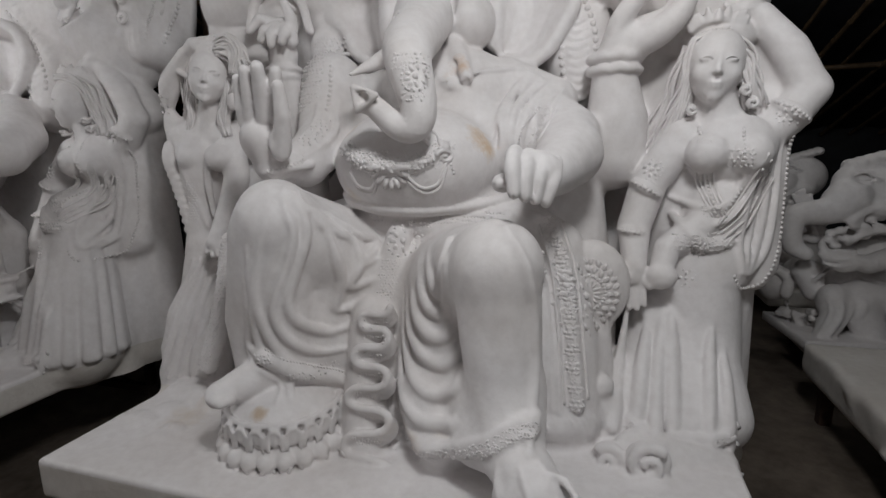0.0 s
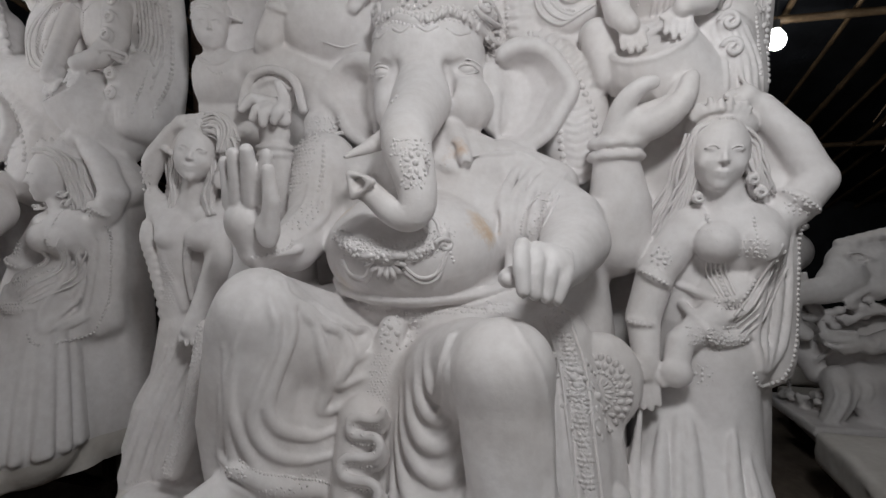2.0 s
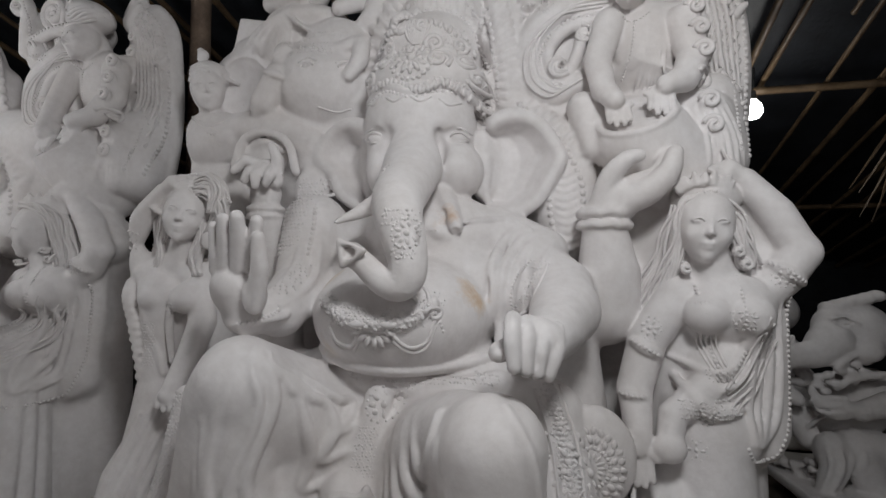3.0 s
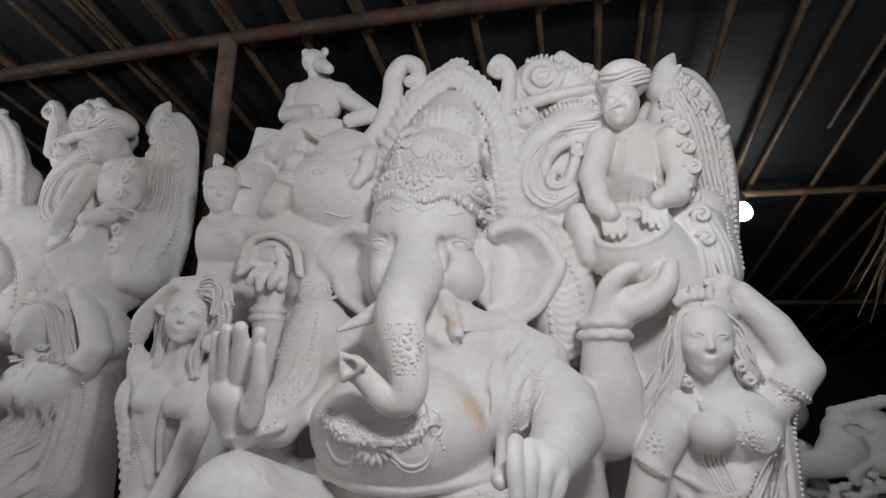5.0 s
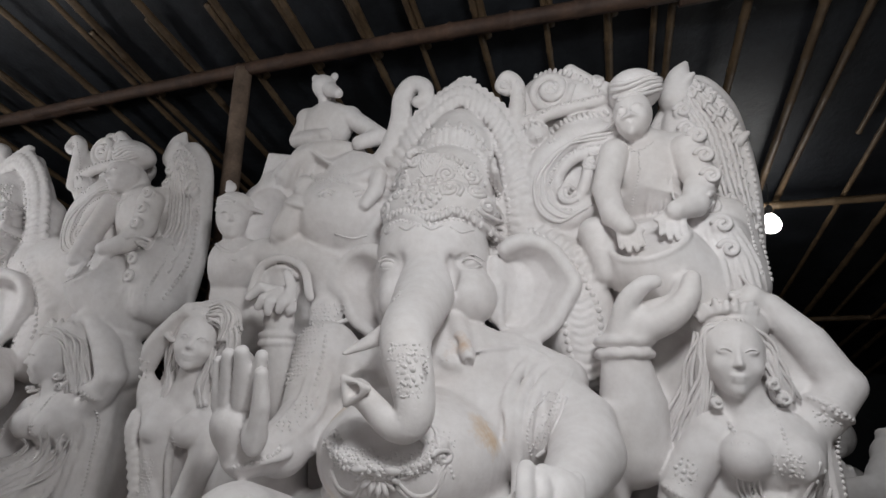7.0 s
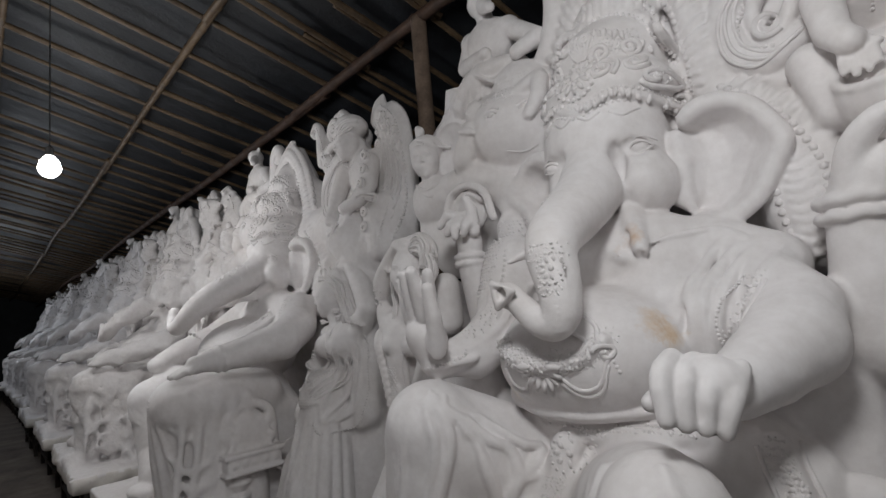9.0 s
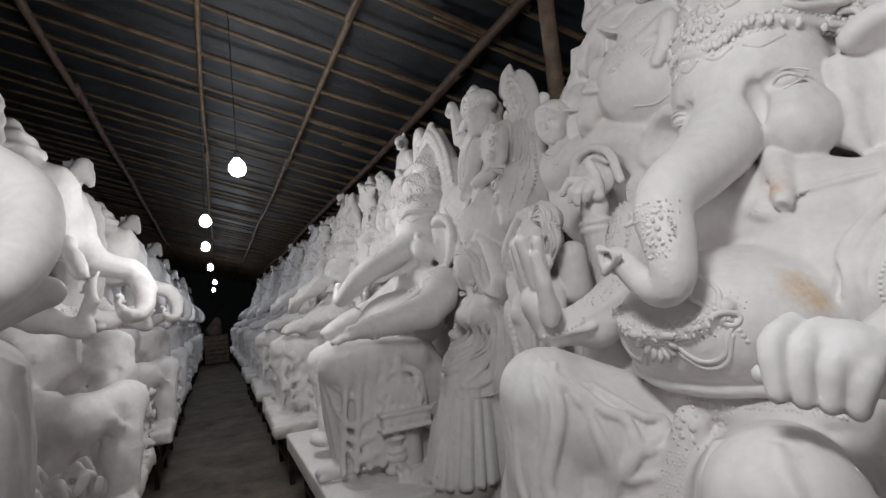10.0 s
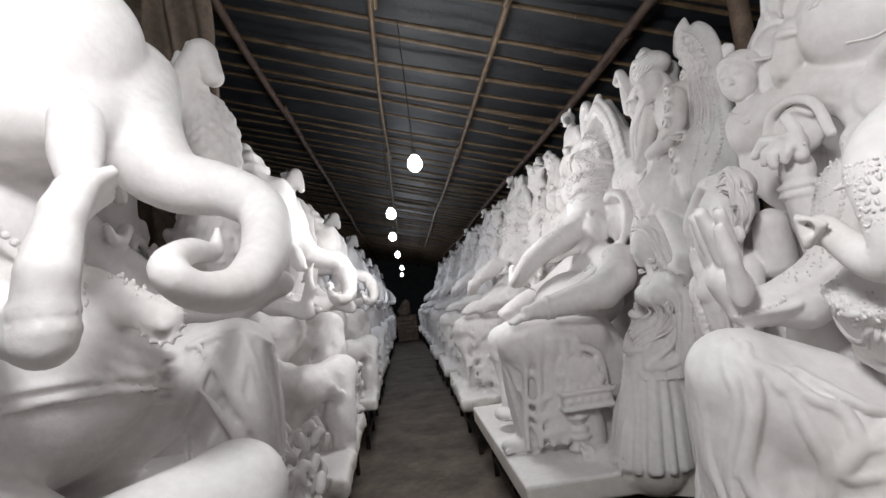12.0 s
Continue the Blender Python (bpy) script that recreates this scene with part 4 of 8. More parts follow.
def attendant_left(s):
    """A standing woman with a hand at her head, beside the raised knee."""
    # panel behind her
    s.limb([(-1.887, 1.980, 1.527), (-1.871, 1.900, 0.478)], [0.10, 0.12], 0.06)
    s.limb([(-1.596, 2.020, 1.578), (-1.569, 1.950, 0.903)], [0.13, 0.13], 0.06)
    s.limb([(-1.814, 2.000, 1.830), (-1.877, 1.970, 1.527)], [0.10, 0.10], 0.05)
    # skirt, hips, waist, chest
    s.limb([(-1.558, 1.720, 1.078), (-1.578, 1.700, 0.889), (-1.621, 1.660, 0.786), (-1.678, 1.620, 0.527)], [0.075, 0.085, 0.085, 0.085], 0.03)
    s.limb([(-1.572, 1.700, 0.878), (-1.523, 1.620, 0.583)], [0.07, 0.065], 0.03)
    s.limb([(-1.567, 1.740, 1.465), (-1.563, 1.740, 1.269), (-1.567, 1.730, 1.054)], [0.082, 0.066, 0.075], 0.03)
    s.limb([(-1.654, 1.740, 1.530), (-1.451, 1.760, 1.530)], [0.05, 0.05], 0.03)
    s.ball((-1.570, 1.680, 1.450), (0.048, 0.045, 0.045), 0.015)
    s.ball((-1.433, 1.680, 1.448), (0.048, 0.045, 0.045), 0.015)
    s.ball((-1.545, 1.770, 1.420), (0.110, 0.075, 0.110), 0.03)
    s.limb([(-1.640, 1.850, 1.480), (-1.600, 1.840, 1.640), (-1.545, 1.830, 1.780)], [0.085, 0.080, 0.070], 0.03)
    s.limb([(-1.400, 1.850, 1.540), (-1.370, 1.830, 1.680)], [0.06, 0.05], 0.03)
    s.ball((-1.640, 1.860, 1.740), (0.095, 0.050, 0.115), 0.03)
    s.limb([(-1.640, 1.760, 1.540), (-1.540, 1.755, 1.585), (-1.440, 1.770, 1.545)], [0.040, 0.046, 0.040], 0.03)
    # neck and tilted head
    s.limb([(-1.518, 1.740, 1.563), (-1.494, 1.730, 1.659)], [0.042, 0.036], 0.02)
    face(s, (-1.466, 1.710, 1.756), 0.080, 27, 0, 12)
    s.ball((-1.467, 1.770, 1.846), (0.075, 0.075, 0.065), 0.02)
    # raised arm, hand laid on the hair
    s.limb([(-1.675, 1.740, 1.552), (-1.745, 1.730, 1.635)], [0.042, 0.040], 0.015)
    s.limb([(-1.751, 1.730, 1.644), (-1.655, 1.720, 1.769), (-1.572, 1.710, 1.847)], [0.040, 0.034, 0.026], 0.012)
    hand_form(s, (-1.572, 1.710, 1.847), (-1.517, 1.700, 1.877), [(-1.441, 1.690, 1.880), (-1.457, 1.700, 1.899), (-1.437, 1.680, 1.858)], 0.024)
    s.fluff((-1.691, 1.680, 1.648), (0.03, 0.025), 0.011, 24, 21)
    s.laid_beads([(-1.759, 1.700, 1.678), (-1.704, 1.680, 1.697), (-1.670, 1.690, 1.684)], 0.008, 2.0, 6, 0.12)
    s.limb([(-1.604, 1.695, 1.790), (-1.569, 1.685, 1.771), (-1.563, 1.700, 1.764)], 0.010, 0.006)
    # hanging arm, hand on the knee's cloth
    s.limb([(-1.425, 1.750, 1.520), (-1.375, 1.700, 1.365), (-1.375, 1.640, 1.250), (-1.404, 1.600, 1.152)], [0.045, 0.040, 0.036, 0.028], 0.015)
    hand_form(s, (-1.404, 1.600, 1.152), (-1.414, 1.590, 1.122), [(-1.438, 1.570, 1.086), (-1.410, 1.565, 1.077), (-1.382, 1.565, 1.079), (-1.361, 1.570, 1.091)], 0.026)
    # hair
    strands(s, [(-1.417, 1.690, 1.846), (-1.483, 1.690, 1.832), (-1.532, 1.700, 1.774), (-1.552, 1.710, 1.701), (-1.566, 1.730, 1.617)], [0.012, 0.018, 0.022, 0.024, 0.018], 7, 0.006, 0.008, 4)
    strands(s, [(-1.417, 1.690, 1.846), (-1.351, 1.690, 1.844), (-1.313, 1.690, 1.793), (-1.311, 1.700, 1.737), (-1.368, 1.710, 1.677)], [0.014, 0.024, 0.03, 0.03, 0.018], 9, 0.006, 0.012, 5)
    strands(s, [(-1.433, 1.730, 1.887), (-1.375, 1.720, 1.895), (-1.327, 1.720, 1.854), (-1.303, 1.720, 1.791)], [0.02, 0.025, 0.025, 0.015], 7, 0.006, 0.010, 6)
    strands(s, [(-1.482, 1.700, 1.863), (-1.539, 1.710, 1.818), (-1.591, 1.730, 1.736), (-1.616, 1.750, 1.629)], [0.016, 0.022, 0.026, 0.018], 7, 0.006, 0.009, 7)
    strands(s, [(-1.455, 1.720, 1.878), (-1.369, 1.700, 1.883), (-1.315, 1.680, 1.837), (-1.329, 1.680, 1.756)], [0.016, 0.024, 0.024, 0.014], 7, 0.006, 0.010, 8)
    strands(s, [(-1.545, 1.720, 1.740), (-1.568, 1.715, 1.670), (-1.572, 1.710, 1.600), (-1.590, 1.705, 1.530)], [0.016, 0.024, 0.026, 0.014], 8, 0.006, 0.010, 41)
    strands(s, [(-1.385, 1.715, 1.740), (-1.392, 1.710, 1.670), (-1.415, 1.705, 1.600), (-1.400, 1.700, 1.530)], [0.016, 0.022, 0.024, 0.014], 8, 0.006, 0.010, 42)
    s.rosette((-1.289, 1.660, 1.803), 0.022, 6, 0.12)
    s.ball((-1.356, 1.690, 1.659), (0.02, 0.016, 0.028), 0.008)
    s.fluff((-1.391, 1.680, 1.860), (0.04, 0.018), 0.009, 24, 22, 0.12)
    # ruffled edge of the drape, bodice lines and bead strings
    ruffle = smooth_path([(-1.688, 1.700, 1.504), (-1.679, 1.680, 1.444), (-1.648, 1.680, 1.338), (-1.617, 1.680, 1.212), (-1.592, 1.680, 1.064)], 8)
    for i, p in enumerate(ruffle):
        s.ball(p + np.array((0.006 * (-1) ** i, 0, 0)), (0.020, 0.022, 0.016), 0.004)
    s.limb([(-1.644, 1.690, 1.519), (-1.594, 1.665, 1.404), (-1.549, 1.670, 1.279), (-1.511, 1.670, 1.176)], [0.012, 0.014, 0.014, 0.010], 0.008, 5)
    s.limb([(-1.409, 1.710, 1.531), (-1.452, 1.660, 1.469), (-1.491, 1.670, 1.365), (-1.474, 1.670, 1.220)], [0.010, 0.012, 0.012, 0.010], 0.008, 5)
    s.fluff((-1.572, 1.660, 1.280), (0.03, 0.08), 0.008, 60, 23, 0.12)
    s.fluff((-1.468, 1.650, 1.408), (0.025, 0.03), 0.008, 24, 24, 0.12)
    s.freeze()
    for i in range(8):
        f = i / 7
        s.fold([np.array((-1.558, 1.620, 1.040)) * (1 - f) + np.array((-1.365, 1.600, 1.059)) * f, np.array((-1.638, 1.580, 0.810)) * (1 - f) + np.array((-1.413, 1.560, 0.835)) * f, np.array((-1.744, 1.560, 0.553)) * (1 - f) + np.array((-1.443, 1.540, 0.598)) * f], 0.013, 0.006, 5)
    s.freeze(False)
    s.fluff((-1.587, 1.530, 0.560), (0.06, 0.012), 0.009, 30, 25)
    # embroidered border falling beside the knee
    band = [(-1.283, 1.520, 1.151), (-1.304, 1.500, 0.994), (-1.336, 1.480, 0.833), (-1.384, 1.460, 0.679)]
    s.limb(band, [0.026, 0.028, 0.030, 0.030], 0.012, 5)
    for p in smooth_path(band, 6):
        s.fluff(tuple(p + np.array((0, -0.03, 0))), (0.022, 0.016), 0.008, 9, int(p[2] * 1000), 0.08)


def rider_group(s):
    """A small seated animal-headed rider on a beast, and a smiling figure in a plumed turban."""
    # beast
    s.ball((-1.131, 2.120, 2.349), (0.18, 0.15, 0.16), 0.04)
    s.ball((-1.068, 2.140, 2.514), (0.13, 0.11, 0.12), 0.05)
    s.limb([(-1.370, 2.150, 2.252), (-1.170, 2.120, 2.144)], [0.08, 0.08], 0.06)
    s.limb([(-1.216, 2.060, 2.521), (-1.039, 2.020, 2.472), (-0.924, 2.060, 2.529)], [0.02, 0.022, 0.02], 0.02, 4)
    s.fluff((-1.090, 2.060, 2.540), (0.12, 0.015), 0.008, 40, 31)
    for c in ((-1.112, 2.000, 2.387), (-0.964, 2.000, 2.387)):
        s.petal(s.front(c, 0.2), 0.022, 0.014, 0.1, 0.7)
        s.laid_cord([tuple(np.array(c) + (-0.03, 0, -0.004)), tuple(np.array(c) + (0, 0, 0.018)), tuple(np.array(c) + (0.03, 0, 0.0))], 0.006, 5, 0.2)
        s.laid_cord([tuple(np.array(c) + (-0.04, 0, 0.014)), tuple(np.array(c) + (0, 0, 0.036)), tuple(np.array(c) + (0.04, 0, 0.016))], 0.005, 5, 0.2)
    s.laid_cord([(-1.08, 2.000, 2.225), (-1.02, 2.000, 2.213), (-0.96, 2.000, 2.228)], 0.004, 6, 0.2)
    s.fluff((-1.12, 2.02, 2.47), (0.10, 0.03), 0.010, 60, 35)
    s.limb([(-0.954, 2.000, 2.350), (-0.919, 2.030, 2.423), (-0.918, 2.050, 2.497)], [0.02, 0.03, 0.03], 0.02)
    s.limb([(-1.262, 2.020, 2.481), (-1.270, 2.000, 2.340)], [0.035, 0.035], 0.02)
    s.limb([(-1.270, 1.980, 2.373), (-1.327, 1.980, 2.258), (-1.352, 1.980, 2.233)], [0.04, 0.045, 0.03], 0.02)
    s.fold([(-1.294, 1.950, 2.372), (-1.225, 1.940, 2.349)], 0.016, 0.008, 4)
    # rider
    s.ball((-1.258, 2.170, 2.843), (0.105, 0.075, 0.11), 0.03)
    s.limb([(-1.379, 2.180, 2.901), (-1.144, 2.180, 2.878)], [0.05, 0.05], 0.04)
    s.limb([(-1.266, 2.170, 2.931), (-1.274, 2.160, 3.006)], [0.035, 0.035], 0.02)
    s.ball((-1.283, 2.150, 3.055), (0.05, 0.055, 0.05), 0.02)
    s.limb([(-1.225, 2.110, 3.012), (-1.158, 2.070, 2.956)], [0.03, 0.020], 0.015)
    s.ball((-1.345, 2.160, 3.120), (0.018, 0.012, 0.02), 0.008)
    s.ball((-1.237, 2.160, 3.113), (0.018, 0.012, 0.02), 0.008)
    s.limb([(-1.373, 2.170, 2.895), (-1.406, 2.140, 2.774), (-1.208, 2.060, 2.742)], [0.04, 0.034, 0.024], 0.02)
    s.limb([(-1.132, 2.170, 2.872), (-0.963, 2.140, 2.736), (-1.035, 2.070, 2.680)], [0.04, 0.036, 0.026], 0.02)
    s.ball((-1.196, 2.050, 2.736), 0.025, 0.01)
    s.ball((-1.232, 2.150, 2.668), (0.16, 0.10, 0.055), 0.03)
    s.limb([(-1.324, 2.100, 2.645), (-1.407, 2.100, 2.578)], [0.05, 0.05], 0.03)
    s.block((-1.495, 2.180, 2.646), (0.11, 0.025, 0.075), 0.012, 0.02, turned(0, 12, 0))
    s.limb([(-1.526, 2.200, 2.535), (-1.250, 2.200, 2.578)], [0.09, 0.1], 0.04)
    for i in range(5):
        s.fold([tuple(np.array((-1.329, 2.100, 2.695)) + (0.02 * i, 0, -0.01 * i)), tuple(np.array((-1.182, 2.060, 2.617)) + (0.01 * i, 0, -0.01 * i)), tuple(np.array((-1.080, 2.080, 2.654)) + (0.01 * i, 0, -0.004 * i))], 0.007, 0.01, 4)
    # horn-like curl beside the arch
    s.limb([(-0.990, 2.150, 2.569), (-0.902, 2.140, 2.667), (-0.855, 2.130, 2.794), (-0.849, 2.130, 2.912), (-0.801, 2.130, 2.973), (-0.738, 2.120, 2.945), (-0.727, 2.110, 2.879), (-0.765, 2.100, 2.863)], [0.04, 0.042, 0.042, 0.038, 0.034, 0.032, 0.03, 0.022], 0.01, 5)
    # turbaned figure with a round parasol behind
    s.ball((-1.535, 2.125, 2.375), (0.140, 0.055, 0.160), 0.02)
    s.ball((-1.505, 2.075, 2.355), (0.110, 0.055, 0.130), 0.012, cut=True)
    s.limb([(-1.821, 2.160, 2.098), (-1.542, 2.120, 1.874)], [0.12, 0.12], 0.06)
    s.ball((-1.635, 2.075, 2.128), (0.150, 0.10, 0.115), 0.03)
    s.ball((-1.680, 2.020, 2.143), 0.045, 0.03)
    s.ball((-1.531, 2.020, 2.131), 0.045, 0.03)
    s.limb([(-1.654, 2.070, 2.241), (-1.663, 2.060, 2.308)], [0.042, 0.04], 0.02)
    face(s, (-1.640, 2.020, 2.345), 0.076, 33, 4, -6)
    s.ball((-1.660, 2.050, 2.418), (0.070, 0.072, 0.058), 0.008, turned(0, -14, 0))
    for i in range(4):
        s.laid_cord([tuple(np.array((-1.739, 2.000, 2.384)) + (0, 0, 0.014 * i)), tuple(np.array((-1.635, 1.980, 2.406)) + (0, 0, 0.014 * i)), tuple(np.array((-1.542, 2.000, 2.380)) + (0, 0, 0.010 * i))], 0.006, 5, 0.12)
    s.laid_cord([(-1.728, 2.000, 2.356), (-1.652, 1.980, 2.420), (-1.561, 2.000, 2.408)], 0.008)
    for i in range(6):
        a = -0.7 + i * 0.28
        s.limb([(-1.733, 2.040, 2.466), tuple(np.array((-1.733, 2.040, 2.466)) + np.array((0.07 * math.sin(a), 0.0, 0.07 * math.cos(a))))], [0.02, 0.022], 0.006)
    s.laid_cord([(-1.740, 2.020, 2.252), (-1.586, 1.980, 2.173), (-1.492, 2.020, 2.235)], 0.008)
    s.laid_beads([(-1.682, 2.020, 2.215), (-1.560, 1.980, 2.131), (-1.503, 2.020, 2.209)], 0.007)
    s.limb([(-1.783, 2.080, 2.164), (-1.769, 2.050, 2.036)], [0.045, 0.045], 0.03)
    s.fluff((-1.544, 2.020, 2.291), (0.012, 0.03), 0.010, 10, 33)
    s.fluff((-1.723, 2.020, 2.298), (0.012, 0.03), 0.010, 10, 34)
    # cloth falling towards the big shoulder
    s.limb([(-1.483, 2.060, 2.178), (-1.303, 2.050, 2.171), (-1.140, 2.050, 2.065), (-1.118, 2.050, 1.965)], [0.06, 0.07, 0.07, 0.05], 0.04)



def first_trunk(s):
    """Trunk with a sweet at its tip, tusks, lip and mouth of the first statue."""
    # trunk: out from the brow, a bend, then straight down and curled to one side
    s.limb([(-0.631, 1.920, 2.035), (-0.611, 1.800, 1.924), (-0.591, 1.660, 1.837), (-0.567, 1.520, 1.768), (-0.538, 1.440, 1.709), (-0.514, 1.415, 1.649), (-0.497, 1.400, 1.591), (-0.493, 1.390, 1.545), (-0.518, 1.385, 1.520), (-0.562, 1.385, 1.532), (-0.604, 1.385, 1.568), (-0.639, 1.390, 1.597)], [0.125, 0.105, 0.090, 0.078, 0.068, 0.061, 0.054, 0.047, 0.041, 0.037, 0.034, 0.031], 0.025, 5)
    for i in range(9):
        p = np.array((-0.489, 1.345, 1.625)) * (1 - i / 8) + np.array((-0.475, 1.345, 1.509)) * (i / 8)
        s.fold([tuple(p + np.array((-0.046, 0.0, 0.008))), tuple(p + np.array((0, 0, -0.004))), tuple(p + np.array((0.046, 0.0, 0.008)))], 0.005, 0.003, 4, 0.15)
    # the sweet held at the trunk's tip, with a three-cornered mouth
    s.ball((-0.654, 1.385, 1.604), (0.036, 0.03, 0.036), 0.012)
    tri = [(-0.673, 1.350, 1.639), (-0.602, 1.345, 1.614), (-0.662, 1.350, 1.573), (-0.673, 1.350, 1.639)]
    s.limb(tri, 0.010, 0.005)
    s.ball((-0.639, 1.335, 1.609), (0.016, 0.03, 0.018), 0.005, cut=True)
    s.rosette((-0.489, 1.360, 1.660), 0.034, 9)
    s.fluff((-0.515, 1.380, 1.703), (0.045, 0.025), 0.007, 60, 41)
    s.fluff((-0.493, 1.360, 1.610), (0.03, 0.02), 0.006, 30, 47)
    s.fluff((-0.626, 1.700, 1.881), (0.014, 0.03), 0.006, 18, 42)
    # tusks, lip and mouth
    s.limb([(-0.666, 1.760, 1.835), (-0.721, 1.660, 1.763), (-0.784, 1.560, 1.709)], [0.036, 0.028, 0.008], 0.008, 4)
    s.limb([(-0.517, 1.870, 1.838), (-0.476, 1.800, 1.769), (-0.441, 1.745, 1.704)], [0.036, 0.030, 0.023], 0.008, 4)
    s.ball((-0.438, 1.730, 1.689), (0.014, 0.02, 0.012), 0.004, cut=True)
    s.limb([(-0.547, 1.770, 1.710), (-0.507, 1.755, 1.688), (-0.461, 1.770, 1.674)], [0.018, 0.02, 0.02], 0.01)
    s.fluff((-0.505, 1.745, 1.695), (0.022, 0.008), 0.008, 12, 46, 0.06)
    s.ball((-0.501, 1.790, 1.745), (0.026, 0.07, 0.028), 0.006, turned(0, -25, 0), cut=True)


def elephant_head(s, own_trunk=True):
    """The big head with ears, crown and nimbus; with or without the first statue's trunk and tusks."""
    # nimbus: a pointed leaf-edged arch
    s.ball((-0.576, 2.200, 2.478), (0.235, 0.05, 0.34), 0.03)
    s.limb([(-0.567, 2.200, 2.702), (-0.563, 2.200, 2.891)], [0.12, 0.04], 0.05)
    s.limb([(-0.868, 2.200, 2.581), (-0.903, 2.200, 2.303)], [0.06, 0.06], 0.04)
    s.limb([(-0.355, 2.200, 2.546), (-0.293, 2.200, 2.177)], [0.07, 0.09], 0.04)
    s.limb([(-0.285, 2.120, 2.182), (-0.103, 2.100, 2.078), (-0.033, 2.080, 1.895), (-0.062, 2.060, 1.662)], [0.05, 0.055, 0.055, 0.05], 0.03, 5)
    s.limb([(-0.207, 2.160, 2.092), (-0.081, 2.100, 1.703)], [0.1, 0.1], 0.06)
    s.limb([(-1.095, 2.150, 2.083), (-1.091, 2.100, 1.680)], [0.1, 0.1], 0.06)
    arch = [(-0.920, 2.130, 2.244), (-0.886, 2.130, 2.457), (-0.788, 2.130, 2.688), (-0.675, 2.130, 2.806), (-0.548, 2.130, 2.860), (-0.423, 2.130, 2.754), (-0.346, 2.130, 2.597), (-0.314, 2.130, 2.411), (-0.286, 2.130, 2.197)]
    mid = np.array((-0.581, 2.130, 2.296))
    path = smooth_path(arch, 6)
    s.limb(path, 0.045, 0.03)
    fine = smooth_path(arch, 5)
    for i, p in enumerate(fine):
        out = p - mid
        out = out / np.linalg.norm(out)
        a = math.atan2(out[2], out[0])
        rot = turned(0, -math.degrees(a), 0)
        s.ball(p + out * 0.040 + np.array((0, -0.012, 0)), (0.046, 0.022, 0.023), 0.006, rot)
        s.ball(p + out * 0.010 + np.array((0, -0.040, 0)), (0.034, 0.016, 0.017), 0.005, rot)
        s.limb([p - out * 0.022 + np.array((0, -0.045, 0)), p - out * 0.045 + np.array((0, -0.042, 0))], [0.016, 0.012], 0.005)
    top = np.array((-0.547, 2.125, 2.900))
    for i in range(5):
        a = -0.8 + 0.4 * i
        o = np.array((math.sin(a), 0, math.cos(a)))
        s.ball(top + o * 0.035, (0.016, 0.018, 0.038), 0.006, turned(0, math.degrees(a), 0))
    inner = [p * 0.82 + mid * 0.18 + np.array((0, -0.03, 0)) for p in path]
    s.limb(inner, 0.014, 0.008)
    s.beads([(p[0], p[1] - 0.016, p[2]) for p in inner[3:-3]], 0.014, 2.0, 2)
    # side band of beads and leaves down to the shoulder
    s.laid_beads([(-0.265, 2.080, 2.207), (-0.124, 2.050, 2.080), (-0.038, 2.030, 1.900), (-0.028, 2.030, 1.785)], 0.014)
    s.laid_beads([(-0.148, 2.000, 1.918), (-0.144, 2.000, 1.782), (-0.113, 2.000, 1.651)], 0.014)
    for i in range(10):
        f = i / 9
        p = np.array((-0.096, 2.030, 1.911)) * (1 - f) + np.array((-0.073, 2.000, 1.642)) * f
        s.fold([tuple(p + np.array((-0.035, 0, 0.012))), tuple(p), tuple(p + np.array((0.04, 0, 0.02)))], 0.010, 0.008, 3)
    for i in range(9):
        f = i / 8
        p = np.array((-0.225, 2.100, 2.204)) * (1 - f) + np.array((-0.011, 2.060, 1.958)) * f
        s.fold([tuple(p + np.array((0.0, 0, 0.0))), tuple(p + np.array((0.03, 0, 0.03)))], 0.012, 0.008, 3)
    # skull, brow and cheeks
    s.gain = 1.0
    s.ball((-0.647, 2.030, 2.064), (0.215, 0.225, 0.24), 0.04)
    s.ball((-0.644, 1.985, 2.136), (0.205, 0.18, 0.16), 0.06)
    s.ball((-0.475, 1.935, 1.928), (0.092, 0.11, 0.105), 0.05)
    s.ball((-0.761, 1.935, 1.934), (0.068, 0.105, 0.105), 0.05)
    if own_trunk:
        first_trunk(s)
    # eyes set into shallow sockets, with heavy lids
    for c, e in (((-0.468, 1.838, 2.041), 1), ((-0.776, 1.845, 2.045), -1)):
        c = np.array(s.front(c, 0.15))
        s.ball(c + np.array((-0.064 * e, -0.028, -0.05)), (0.022, 0.035, 0.075), 0.04, cut=True)
        s.ball(c + np.array((0.0, -0.016, 0.006)), (0.046, 0.022, 0.030), 0.015, cut=True)
        s.ball(c + np.array((0, 0.010, 0)), (0.029, 0.022, 0.019), 0.002)
        c = c + np.array((0, 0.004, 0))
        s.cord([c + np.array((-0.038, 0.012, -0.006)), c + np.array((-0.018, -0.010, 0.014)), c + np.array((0.014, -0.010, 0.016)), c + np.array((0.042, 0.014, -0.002))], 0.0046, 5, 6)
        s.cord([c + np.array((-0.036, 0.012, -0.008)), c + np.array((0, -0.008, -0.018)), c + np.array((0.038, 0.014, -0.006))], 0.0030, 5, 6)
        s.cord([c + np.array((-0.045, 0.012, 0.014)), c + np.array((-0.015, -0.002, 0.032)), c + np.array((0.018, 0.0, 0.032)), c + np.array((0.050, 0.024, 0.012))], 0.0026, 5, 6)
